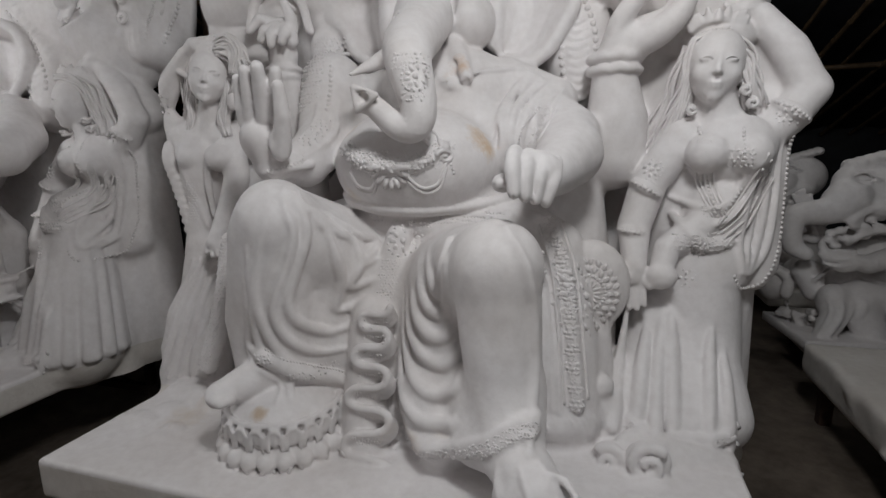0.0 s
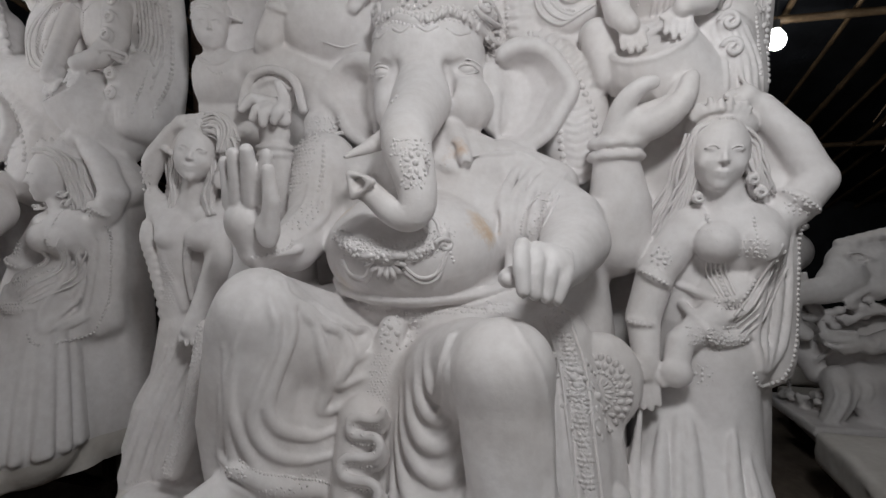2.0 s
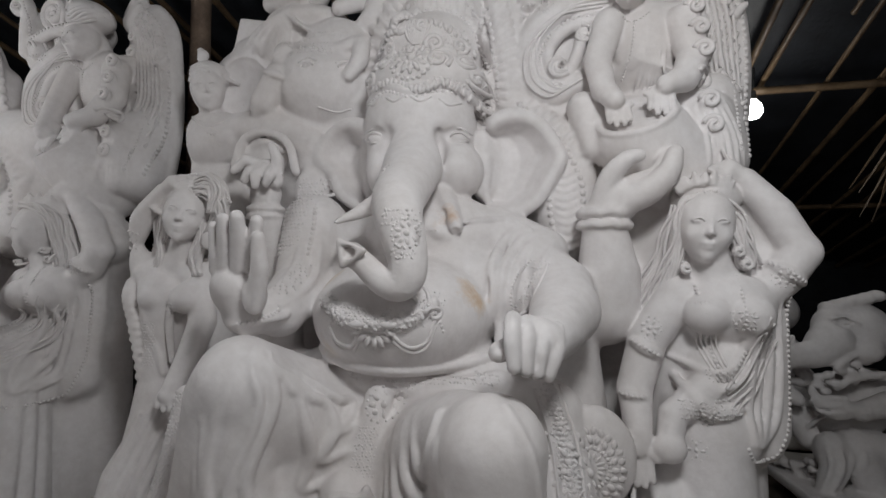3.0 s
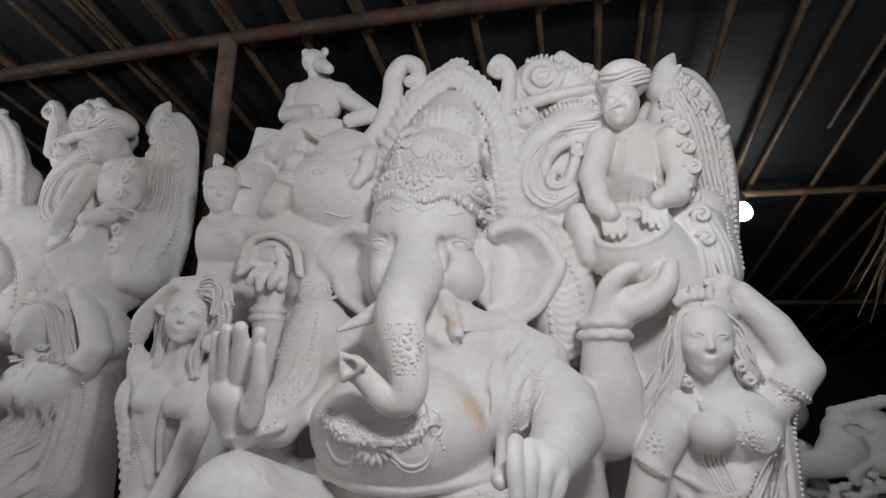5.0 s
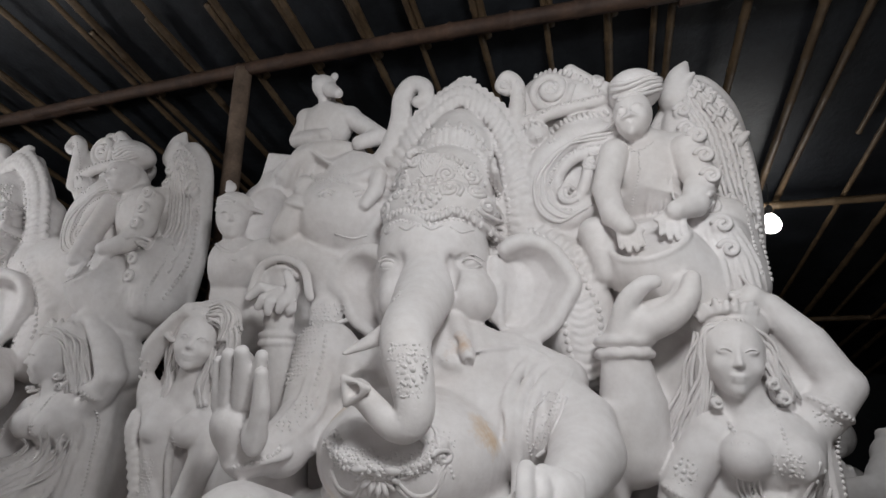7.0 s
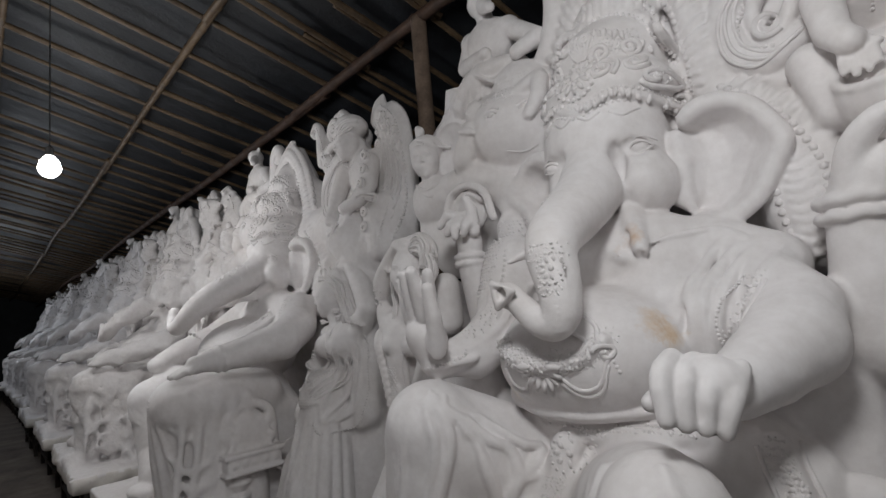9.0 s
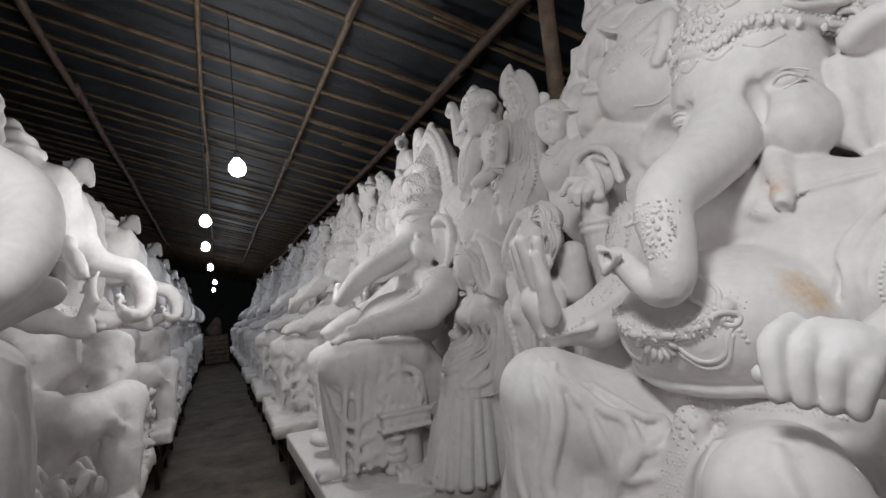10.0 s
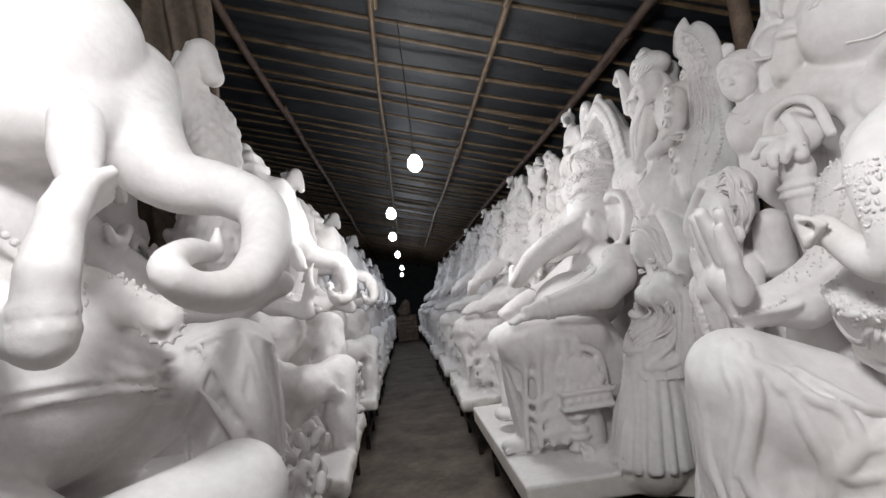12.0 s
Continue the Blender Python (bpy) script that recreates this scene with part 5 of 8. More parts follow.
    # ears: broad dished sheets, the upper edge rolled forward like a hood
    rim = [(-0.358, 1.985, 2.110), (-0.316, 1.985, 2.136), (-0.257, 1.990, 2.140), (-0.187, 2.010, 2.109), (-0.139, 2.010, 2.043), (-0.107, 2.000, 1.975), (-0.142, 2.000, 1.907), (-0.192, 1.990, 1.822), (-0.272, 1.990, 1.775), (-0.354, 2.000, 1.783)]
    s.sheet([(-0.399, 2.020, 2.073), (-0.403, 2.020, 2.000), (-0.405, 2.010, 1.865)], rim, 0.020, 0.085, 0.022)
    s.limb(rim, [0.018, 0.020, 0.021, 0.021, 0.019, 0.016, 0.015, 0.017, 0.018, 0.016], 0.010, 5)
    s.limb([(-0.382, 2.000, 1.974), (-0.390, 2.000, 1.864), (-0.363, 2.030, 1.789)], [0.022, 0.018, 0.012], 0.02, 4)
    rim = [(-0.855, 1.985, 2.114), (-0.895, 1.985, 2.139), (-0.962, 2.000, 2.147), (-1.036, 2.020, 2.111), (-1.081, 2.000, 2.015), (-1.019, 2.000, 1.952), (-0.972, 1.990, 1.862), (-0.868, 1.990, 1.790)]
    s.sheet([(-0.867, 2.020, 2.083), (-0.858, 2.020, 1.982), (-0.836, 2.010, 1.841)], rim, 0.020, 0.08, 0.022)
    s.limb(rim, [0.018, 0.020, 0.020, 0.019, 0.016, 0.015, 0.015, 0.016], 0.010, 5)
    s.gain = 1.08
    # crown
    s.ball((-0.626, 2.030, 2.281), (0.225, 0.20, 0.12), 0.03)
    s.ball((-0.621, 2.070, 2.433), (0.205, 0.17, 0.15), 0.03)
    s.ball((-0.590, 2.100, 2.597), (0.155, 0.12, 0.12), 0.03)
    s.ball((-0.576, 2.120, 2.693), (0.10, 0.09, 0.09), 0.03)
    band = [(-0.828, 1.900, 2.203), (-0.729, 1.850, 2.234), (-0.625, 1.800, 2.196), (-0.518, 1.820, 2.228), (-0.418, 1.860, 2.198), (-0.373, 1.920, 2.147)]
    s.fold(band, 0.014, 0.008, 6, 0.25, False)
    s.laid_beads([(p[0], p[1], p[2] + 0.022) for p in band], 0.009)
    s.laid_beads([(p[0], p[1], p[2] - 0.022) for p in band], 0.009)
    for i in range(5):
        c = np.array((-0.778, 1.880, 2.180)) * (1 - i / 4) + np.array((-0.400, 1.860, 2.160)) * (i / 4)
        s.laid_cord([c + np.array((-0.035, 0, 0.008)), c + np.array((0, 0, -0.012)), c + np.array((0.035, 0, 0.008))], 0.005)
    s.rosette((-0.631, 1.880, 2.329), 0.07, 12)
    s.rosette((-0.631, 1.880, 2.329), 0.04, 8)
    for i in range(7):
        a = -0.6 + 0.2 * i
        c = np.array((-0.630, 1.900, 2.391))
        p = c + np.array((0.085 * math.sin(a), 0, 0.10 * math.cos(a)))
        s.laid_cord([c + np.array((0.02 * math.sin(a), 0, 0.01)), (c + p) / 2 + np.array((0.012, 0, 0)), p, (c + p) / 2 - np.array((0.012, 0, 0)), c + np.array((0.02 * math.sin(a), 0, 0.01))], 0.005)
    for c, r, st, hd in (((-0.746, 1.920, 2.332), 0.035, 0, 1), ((-0.535, 1.900, 2.324), 0.038, 3, -1), ((-0.810, 1.950, 2.282), 0.026, 0, -1), ((-0.447, 1.950, 2.331), 0.028, 2, 1), ((-0.408, 1.950, 2.270), 0.03, 1, -1), ((-0.744, 1.940, 2.405), 0.026, 2, 1), ((-0.563, 1.940, 2.402), 0.028, 0, 1), ((-0.476, 1.970, 2.400), 0.024, 2, -1), ((-0.389, 1.950, 2.212), 0.026, 2, 1), ((-0.835, 1.980, 2.357), 0.02, 1, 1), ((-0.695, 1.970, 2.477), 0.02, 1, -1), ((-0.609, 1.970, 2.476), 0.02, 1, 1)):
        s.scroll(c, r, 1.6, st, hd, 0.0085, 0.0)
        s.bead(s.put(s.front(c, 0.2)), 0.010)
    tier = smooth_path([(-0.744, 1.980, 2.438), (-0.700, 1.980, 2.520), (-0.590, 1.980, 2.581), (-0.484, 2.000, 2.545), (-0.422, 2.020, 2.466), (-0.388, 2.050, 2.375)], 4)
    for p in tier:
        s.fold([tuple(p), tuple(p + np.array((0.004, 0, 0.05)))], 0.015, 0.004, 3, 0.2, False)
    s.laid_beads([tuple(p + np.array((0, 0, -0.014))) for p in tier], 0.010, 2.0, 2)
    s.laid_beads([tuple(p + np.array((0, 0, 0.066))) for p in tier], 0.009, 2.0, 2)
    for p in tier[::2]:
        s.petal(s.front(tuple(p + np.array((0, 0, 0.088))), 0.2), 0.022, 0.014, 1.57)
    s.fluff((-0.375, 2.000, 2.237), (0.03, 0.07), 0.010, 30, 43)
    s.fluff((-0.506, 2.000, 2.426), (0.06, 0.04), 0.008, 40, 44)
    s.fluff((-0.397, 2.000, 2.133), (0.012, 0.06), 0.010, 24, 45)


def big_body(s):
    """Belly, arms, legs and cloth of the seated figure."""
    # trunk of the body
    s.ball((-0.615, 1.745, 1.412), (0.295, 0.32, 0.205), 0.025)
    s.ball((-0.575, 1.940, 1.663), (0.28, 0.19, 0.19), 0.02)
    s.ball((-0.316, 1.840, 1.483), (0.14, 0.14, 0.14), 0.03)
    s.ball((-0.456, 1.830, 1.564), (0.115, 0.105, 0.125), 0.03)
    s.ball((-0.819, 1.830, 1.553), (0.10, 0.09, 0.12), 0.03)
    s.limb([(-1.019, 1.900, 1.622), (-0.841, 1.960, 1.670), (-0.353, 1.970, 1.690), (-0.178, 1.950, 1.620)], [0.10, 0.11, 0.11, 0.10], 0.02)
    s.limb([(-0.902, 1.760, 1.090), (-0.306, 1.760, 1.114)], [0.2, 0.2], 0.06)
    s.limb([(-1.14, 1.78, 1.38), (-1.10, 1.70, 0.85)], [0.11, 0.13], 0.05)
    # carved bib across the belly
    s.freeze()
    bib = [(-0.770, 1.500, 1.446), (-0.691, 1.450, 1.408), (-0.602, 1.430, 1.394), (-0.511, 1.440, 1.405), (-0.452, 1.500, 1.451)]
    s.laid_cord(bib, 0.009, 6, 0.12)
    s.laid_cord([(p[0], p[1], p[2] + 0.035) for p in bib], 0.007, 6, 0.12)
    s.fold([(p[0], p[1], p[2] + 0.018) for p in bib], 0.020, 0.010, 6, 0.12, False)
    s.freeze()
    for i, p in enumerate(smooth_path([(p[0], p[1], p[2] + 0.020) for p in bib], 2)):
        s.rosette(tuple(p), 0.030, 7, 0.12)
    s.fluff((-0.677, 1.460, 1.432), (0.066, 0.028), 0.010, 110, 51, 0.15)
    s.fluff((-0.509, 1.460, 1.430), (0.072, 0.028), 0.010, 120, 58, 0.15)
    for i in range(9):
        a = math.pi * (1.02 + 0.12 * i)
        c = np.array((-0.602, 1.440, 1.416))
        s.petal(s.front(c + np.array((0.045 * math.cos(a), 0, 0.05 * math.sin(a))), 0.12), 0.03, 0.011, a, 0.7)
    for f in (0, 0.016):
        s.laid_cord([tuple(np.array(p) - (0, 0, f)) for p in ((-0.752, 1.500, 1.399), (-0.725, 1.470, 1.355), (-0.674, 1.450, 1.348), (-0.645, 1.440, 1.387))], 0.006, 5, 0.12)
        s.laid_cord([tuple(np.array(p) - (0, 0, f)) for p in ((-0.557, 1.440, 1.389), (-0.512, 1.440, 1.349), (-0.465, 1.470, 1.363), (-0.441, 1.520, 1.426))], 0.006, 5, 0.12)
    s.laid_beads([(-0.458, 1.520, 1.468), (-0.435, 1.500, 1.427), (-0.422, 1.500, 1.386)], 0.008, 2.0, 5, 0.12)
    s.scroll((-0.444, 1.500, 1.440), 0.022, 1.3, 1, 1, 0.007, 0, 0.12)
    s.laid_cord([(-0.526, 1.620, 1.546), (-0.474, 1.580, 1.506), (-0.447, 1.520, 1.459)], 0.007, 5, 0.15)
    s.laid_cord([(-0.556, 1.620, 1.538), (-0.495, 1.560, 1.493), (-0.487, 1.500, 1.443)], 0.006, 5, 0.15)
    s.freeze(False)
    # belt: a thick twisted rope over an embroidered band
    belt = [(-0.842, 1.560, 1.303), (-0.728, 1.480, 1.268), (-0.594, 1.440, 1.257), (-0.484, 1.440, 1.256), (-0.383, 1.460, 1.264), (-0.281, 1.520, 1.285)]
    s.fold([np.array(p) - np.array((0, 0, 0.045)) for p in belt], 0.030, 0.012, 6, 0.25, False)
    run = s.laid([np.array(p) + np.array((0, 0, 0.016)) for p in belt], 10, 0.25)
    for i in range(len(run) - 1):
        p, q = np.array(run[i]), np.array(run[i + 1])
        s.limb([p + np.array((-0.004, 0, -0.012)), (p + q) / 2 + np.array((0, -0.012, 0)), q + np.array((0.004, 0, 0.012))], [0.010, 0.013, 0.010], 0.003)
    for i in range(7):
        p = np.array(run[int((i + 0.5) / 7 * len(run))])
        s.fluff(tuple(p - np.array((0, 0, 0.046))), (0.040, 0.017), 0.009, 14, 520 + i, 0.2)
    # raised leg: thigh, knee, shin and hanging cloth
    s.limb([(-0.735, 1.640, 0.960), (-0.845, 1.450, 1.125), (-0.918, 1.290, 1.265)], [0.15, 0.128, 0.108], 0.04)
    s.limb([(-0.963, 1.360, 1.274), (-0.878, 1.500, 1.197), (-0.794, 1.600, 1.114)], [0.10, 0.105, 0.10], 0.04)
    s.limb([(-0.918, 1.290, 1.265), (-0.945, 1.310, 1.027), (-0.945, 1.360, 0.779)], [0.108, 0.108, 0.115], 0.04)
    s.limb([(-0.870, 1.480, 0.985), (-0.880, 1.460, 0.829), (-0.876, 1.440, 0.713)], [0.13, 0.14, 0.11], 0.04)
    s.limb([(-0.988, 1.300, 1.207), (-1.056, 1.300, 0.947), (-1.066, 1.320, 0.784)], [0.09, 0.07, 0.06], 0.05)
    # foot on a round lotus stool
    s.limb([(-0.986, 1.270, 0.775), (-1.022, 1.180, 0.765), (-1.047, 1.130, 0.758)], [0.065, 0.05, 0.04], 0.02)
    for i in range(4):
        s.limb([tuple(np.array((-1.032, 1.130, 0.764)) + np.array((0.012 * i, -0.004 * i, 0.006 - 0.004 * i))), tuple(np.array((-1.053, 1.100, 0.758)) + np.array((0.016 * i, -0.006 * i, 0)))], [0.016, 0.014], 0.006)
    c = np.array((-0.935, 1.285, 0.55))
    s.ball(c + np.array((0, 0, 0.115)), (0.165, 0.165, 0.085), 0.015)
    s.ball(c + np.array((0, 0, 0.04)), (0.185, 0.185, 0.07), 0.015)
    for i in range(22):
        a = math.pi * 2 * i / 22
        o, t = np.array((math.cos(a), math.sin(a), 0)), np.array((-math.sin(a), math.cos(a), 0))
        p = c + o * 0.168 + np.array((0, 0, 0.095))
        s.ball(p + np.array((0, 0, 0.004)), (0.020, 0.020, 0.034), 0.006)
        s.limb([p + o * 0.016 + t * v[0] + np.array((0, 0, v[1])) for v in ((-0.019, -0.028), (-0.020, 0.012), (-0.010, 0.030), (0.010, 0.030), (0.020, 0.012), (0.019, -0.028))], 0.0065, 0.003)
        p = c + (np.array((math.cos(a + 0.143), math.sin(a + 0.143), 0))) * 0.188 + np.array((0, 0, 0.034))
        s.ball(p - np.array((0, 0, 0.006)), (0.025, 0.025, 0.028), 0.012)
    s.limb([c + np.array((0.172 * math.cos(a), 0.172 * math.sin(a), 0.136)) for a in np.linspace(0, 6.3, 40)], 0.009, 0.004)
    # planted leg
    s.limb([(-0.563, 1.660, 0.998), (-0.355, 1.450, 1.108), (-0.249, 1.290, 1.154)], [0.14, 0.135, 0.118], 0.04)
    s.limb([(-0.249, 1.290, 1.154), (-0.236, 1.280, 0.988), (-0.217, 1.250, 0.809), (-0.193, 1.200, 0.701)], [0.118, 0.112, 0.10, 0.082], 0.03)
    s.limb([(-0.445, 1.480, 1.051), (-0.417, 1.440, 0.880), (-0.367, 1.380, 0.651)], [0.12, 0.13, 0.12], 0.04)
    s.limb([(-0.210, 1.190, 0.696), (-0.139, 1.100, 0.688), (-0.099, 1.050, 0.668), (-0.071, 1.020, 0.656)], [0.078, 0.074, 0.066, 0.05], 0.02)
    s.ball((-0.106, 1.050, 0.648), (0.105, 0.07, 0.045), 0.03)
    # cloth that flares round the ankle
    s.limb([(-0.465, 1.350, 0.746), (-0.400, 1.280, 0.646)], [0.085, 0.080], 0.04)
    s.limb([(-0.295, 1.300, 0.774), (-0.280, 1.230, 0.686)], [0.085, 0.080], 0.04)
    s.limb([(-0.201, 1.260, 0.823), (-0.188, 1.190, 0.745)], [0.092, 0.085], 0.03)
    # skirt filling between the legs, down to the slab
    s.limb([(-0.668, 1.600, 1.007), (-0.666, 1.520, 0.744), (-0.634, 1.420, 0.487)], [0.15, 0.15, 0.12], 0.06)
    s.limb([(-0.536, 1.580, 0.980), (-0.490, 1.480, 0.660), (-0.399, 1.360, 0.562)], [0.14, 0.13, 0.1], 0.05)
    s.limb([(-0.790, 1.550, 0.718), (-0.800, 1.450, 0.419)], [0.13, 0.1], 0.05)
    s.block((-0.68, 1.80, 0.78), (0.55, 0.25, 0.27), 0.1, 0.08)
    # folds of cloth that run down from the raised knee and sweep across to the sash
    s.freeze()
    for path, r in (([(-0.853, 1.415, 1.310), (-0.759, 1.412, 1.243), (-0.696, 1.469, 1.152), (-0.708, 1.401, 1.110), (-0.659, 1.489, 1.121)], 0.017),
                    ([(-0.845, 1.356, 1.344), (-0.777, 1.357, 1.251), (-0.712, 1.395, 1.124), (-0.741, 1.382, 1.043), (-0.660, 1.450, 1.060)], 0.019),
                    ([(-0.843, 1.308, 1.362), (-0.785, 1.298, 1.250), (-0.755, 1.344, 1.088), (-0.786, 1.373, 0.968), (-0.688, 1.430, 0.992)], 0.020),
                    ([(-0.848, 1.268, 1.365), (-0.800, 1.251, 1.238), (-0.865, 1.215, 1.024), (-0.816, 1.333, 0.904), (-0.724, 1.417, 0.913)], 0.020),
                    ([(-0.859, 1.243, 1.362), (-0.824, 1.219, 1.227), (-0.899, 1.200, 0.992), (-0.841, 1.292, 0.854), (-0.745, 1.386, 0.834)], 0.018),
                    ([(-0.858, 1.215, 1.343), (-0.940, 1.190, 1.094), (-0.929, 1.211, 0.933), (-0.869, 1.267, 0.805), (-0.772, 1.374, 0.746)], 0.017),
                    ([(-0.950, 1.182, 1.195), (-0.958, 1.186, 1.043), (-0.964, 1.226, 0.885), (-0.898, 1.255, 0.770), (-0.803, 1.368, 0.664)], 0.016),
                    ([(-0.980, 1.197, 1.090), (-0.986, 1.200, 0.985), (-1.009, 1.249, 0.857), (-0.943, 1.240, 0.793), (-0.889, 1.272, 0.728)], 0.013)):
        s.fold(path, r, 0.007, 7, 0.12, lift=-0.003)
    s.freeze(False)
    s.freeze()
    # embroidered hem
    s.fold([(-1.001, 1.200, 0.870), (-0.919, 1.180, 0.834), (-0.831, 1.200, 0.764), (-0.718, 1.300, 0.698)], 0.028, 0.012, 8)
    s.freeze(False)
    s.fluff((-0.945, 1.180, 0.846), (0.03, 0.02), 0.008, 40, 53)
    s.fluff((-0.843, 1.180, 0.785), (0.06, 0.018), 0.008, 60, 54)
    s.laid_beads([(-0.989, 1.200, 0.893), (-0.907, 1.180, 0.859), (-0.821, 1.200, 0.793), (-0.717, 1.300, 0.725)], 0.006)
    # nested hanging folds beside the planted leg
    s.freeze()
    for i, (a, b, c, d, e) in enumerate((((-0.479, 1.420, 1.174), (-0.451, 1.360, 1.095), (-0.417, 1.340, 1.057), (-0.392, 1.330, 1.139), (-0.383, 1.330, 1.207)), ((-0.510, 1.420, 1.156), (-0.481, 1.370, 1.034), (-0.418, 1.330, 0.991), (-0.381, 1.320, 1.067), (-0.368, 1.320, 1.158)), ((-0.537, 1.430, 1.127), (-0.505, 1.370, 0.975), (-0.416, 1.320, 0.922), (-0.367, 1.300, 0.999), (-0.352, 1.300, 1.090)), ((-0.559, 1.430, 1.092), (-0.530, 1.370, 0.916), (-0.414, 1.300, 0.849), (-0.356, 1.290, 0.907), (-0.349, 1.300, 0.971)), ((-0.574, 1.430, 1.040), (-0.549, 1.370, 0.855), (-0.437, 1.300, 0.772), (-0.359, 1.280, 0.801), (-0.339, 1.280, 0.838)), ((-0.580, 1.420, 0.967), (-0.559, 1.360, 0.792), (-0.466, 1.300, 0.708), (-0.362, 1.270, 0.719), (-0.332, 1.270, 0.739)), ((-0.585, 1.420, 0.880), (-0.565, 1.360, 0.741), (-0.494, 1.310, 0.657), (-0.395, 1.270, 0.659), (-0.333, 1.260, 0.677)))):
        s.drape([a, b, c, d, e], 0.021, 0.008, 8, 0.1, 0.8, 1.1)
    # long folds down the far side of the shin
    s.fold([(-0.225, 1.250, 1.280), (-0.160, 1.260, 1.173), (-0.137, 1.280, 0.974), (-0.129, 1.260, 0.756)], 0.016, 0.016, 8)
    s.freeze(False)
    s.freeze()
    hem = [(-0.568, 1.340, 0.575), (-0.457, 1.240, 0.621), (-0.346, 1.180, 0.665), (-0.257, 1.130, 0.720), (-0.179, 1.090, 0.780), (-0.121, 1.100, 0.798)]
    for dz in (-0.013, 0.004, 0.017):
        s.fold([np.array(p) + np.array((0, 0, dz)) for p in hem], 0.014, 0.008, 8, 0.12, False)
    s.freeze(False)
    for i, p in enumerate(smooth_path(hem, 4)):
        s.fluff(tuple(p), (0.018, 0.014), 0.007, 12, 550 + i, 0.1)
    for a, b in (((-0.200, 1.120, 0.706), (-0.192, 1.020, 0.671)), ((-0.140, 1.080, 0.738), (-0.116, 1.000, 0.701)), ((-0.102, 1.080, 0.745), (-0.059, 1.000, 0.712)), ((-0.072, 1.080, 0.740), (-0.017, 1.000, 0.721))):
        s.fold([a, (np.array(a) + np.array(b)) / 2, b], 0.011, 0.012, 5, 0.12)
    # sash with its zigzag pleats
    s.limb([(-0.623, 1.530, 1.181), (-0.648, 1.480, 1.039), (-0.670, 1.430, 0.937)], [0.042, 0.04, 0.04], 0.02)
    s.rosette((-0.596, 1.460, 1.176), 0.048, 8)
    s.fluff((-0.631, 1.440, 1.050), (0.03, 0.07), 0.007, 110, 57)
    s.limb([(-0.676, 1.420, 0.939), (-0.679, 1.360, 0.694), (-0.652, 1.280, 0.461)], [0.068, 0.074, 0.08], 0.015)
    zig = [(-0.589, 1.360, 0.993), (-0.680, 1.340, 0.950), (-0.584, 1.330, 0.908), (-0.695, 1.310, 0.843), (-0.579, 1.300, 0.795), (-0.706, 1.280, 0.720), (-0.559, 1.260, 0.678), (-0.706, 1.240, 0.583), (-0.544, 1.220, 0.535)]
    bend = []
    for f in np.linspace(0, 8, 65):
        i = min(7, int(f))
        u = f - i
        a, b = np.array(zig[i]), np.array(zig[i + 1])
        w = 0.5 - 0.5 * math.cos(math.pi * u)
        p = a * (1 - u) + b * u
        p[0] = a[0] * (1 - w) + b[0] * w
        p[2] -= 0.011 * math.sin(2 * math.pi * u)
        bend.append(p)
    s.limb(bend, 0.013, 0.005)
    s.limb([p + np.array((0, 0.012, -0.018)) for p in bend], 0.014, 0.005)
    s.limb([p + np.array((0, 0.026, -0.038)) for p in bend], 0.016, 0.006)
    for i in range(8):
        c = (np.array(zig[i]) + np.array(zig[i + 1])) / 2
        s.fluff(tuple(c + np.array((0, 0, -0.024))), (0.042, 0.016), 0.007, 30, 60 + i, 0.12)
    # front arm with the raised open palm
    s.limb([(-1.022, 1.880, 1.726), (-0.996, 1.740, 1.504), (-0.987, 1.580, 1.423)], [0.12, 0.10, 0.08], 0.04)
    s.limb([(-0.987, 1.580, 1.433), (-1.006, 1.440, 1.417)], [0.075, 0.055], 0.03)
    for i in range(4):
        s.fold([tuple(np.array((-0.929, 1.700, 1.642)) + (0.0 - 0.02 * i, 0, 0.0)), tuple(np.array((-0.916, 1.600, 1.500)) + (-0.02 * i, 0, 0)), tuple(np.array((-0.965, 1.560, 1.404)) + (-0.008 * i, 0, 0))], 0.010, 0.014, 5)
    s.fluff((-0.947, 1.600, 1.529), (0.025, 0.05), 0.007, 30, 70)
    s.fold([(-0.929, 1.440, 1.426), (-0.930, 1.400, 1.418), (-1.024, 1.400, 1.399)], 0.014, 0.006, 5, 0.15)
    s.laid_beads([(-0.936, 1.460, 1.450), (-0.932, 1.420, 1.428), (-0.967, 1.400, 1.410), (-1.024, 1.400, 1.402)], 0.009, 2.0, 6, 0.15)
    s.limb([(-1.023, 1.430, 1.425), (-1.017, 1.385, 1.510)], [0.052, 0.055], 0.02)
    s.ball((-1.032, 1.380, 1.510), (0.058, 0.030, 0.065), 0.02)
    s.ball((-0.934, 1.365, 1.488), (0.034, 0.036, 0.055), 0.012)
    for a, b, c, r in (((-1.067, 1.372, 1.559), (-1.055, 1.352, 1.615), (-1.049, 1.335, 1.681), 0.018), ((-1.034, 1.368, 1.564), (-1.012, 1.335, 1.643), (-1.002, 1.312, 1.698), 0.021), ((-0.988, 1.366, 1.567), (-0.963, 1.328, 1.648), (-0.950, 1.300, 1.703), 0.023), ((-0.952, 1.372, 1.567), (-0.926, 1.345, 1.637), (-0.906, 1.325, 1.693), 0.021)):
        s.limb([a, b, c], [r * 1.08, r * 1.05, r * 0.85], 0.003)
    s.limb([(-0.922, 1.355, 1.488), (-0.894, 1.325, 1.567), (-0.888, 1.305, 1.649)], [0.028, 0.024, 0.018], 0.006)
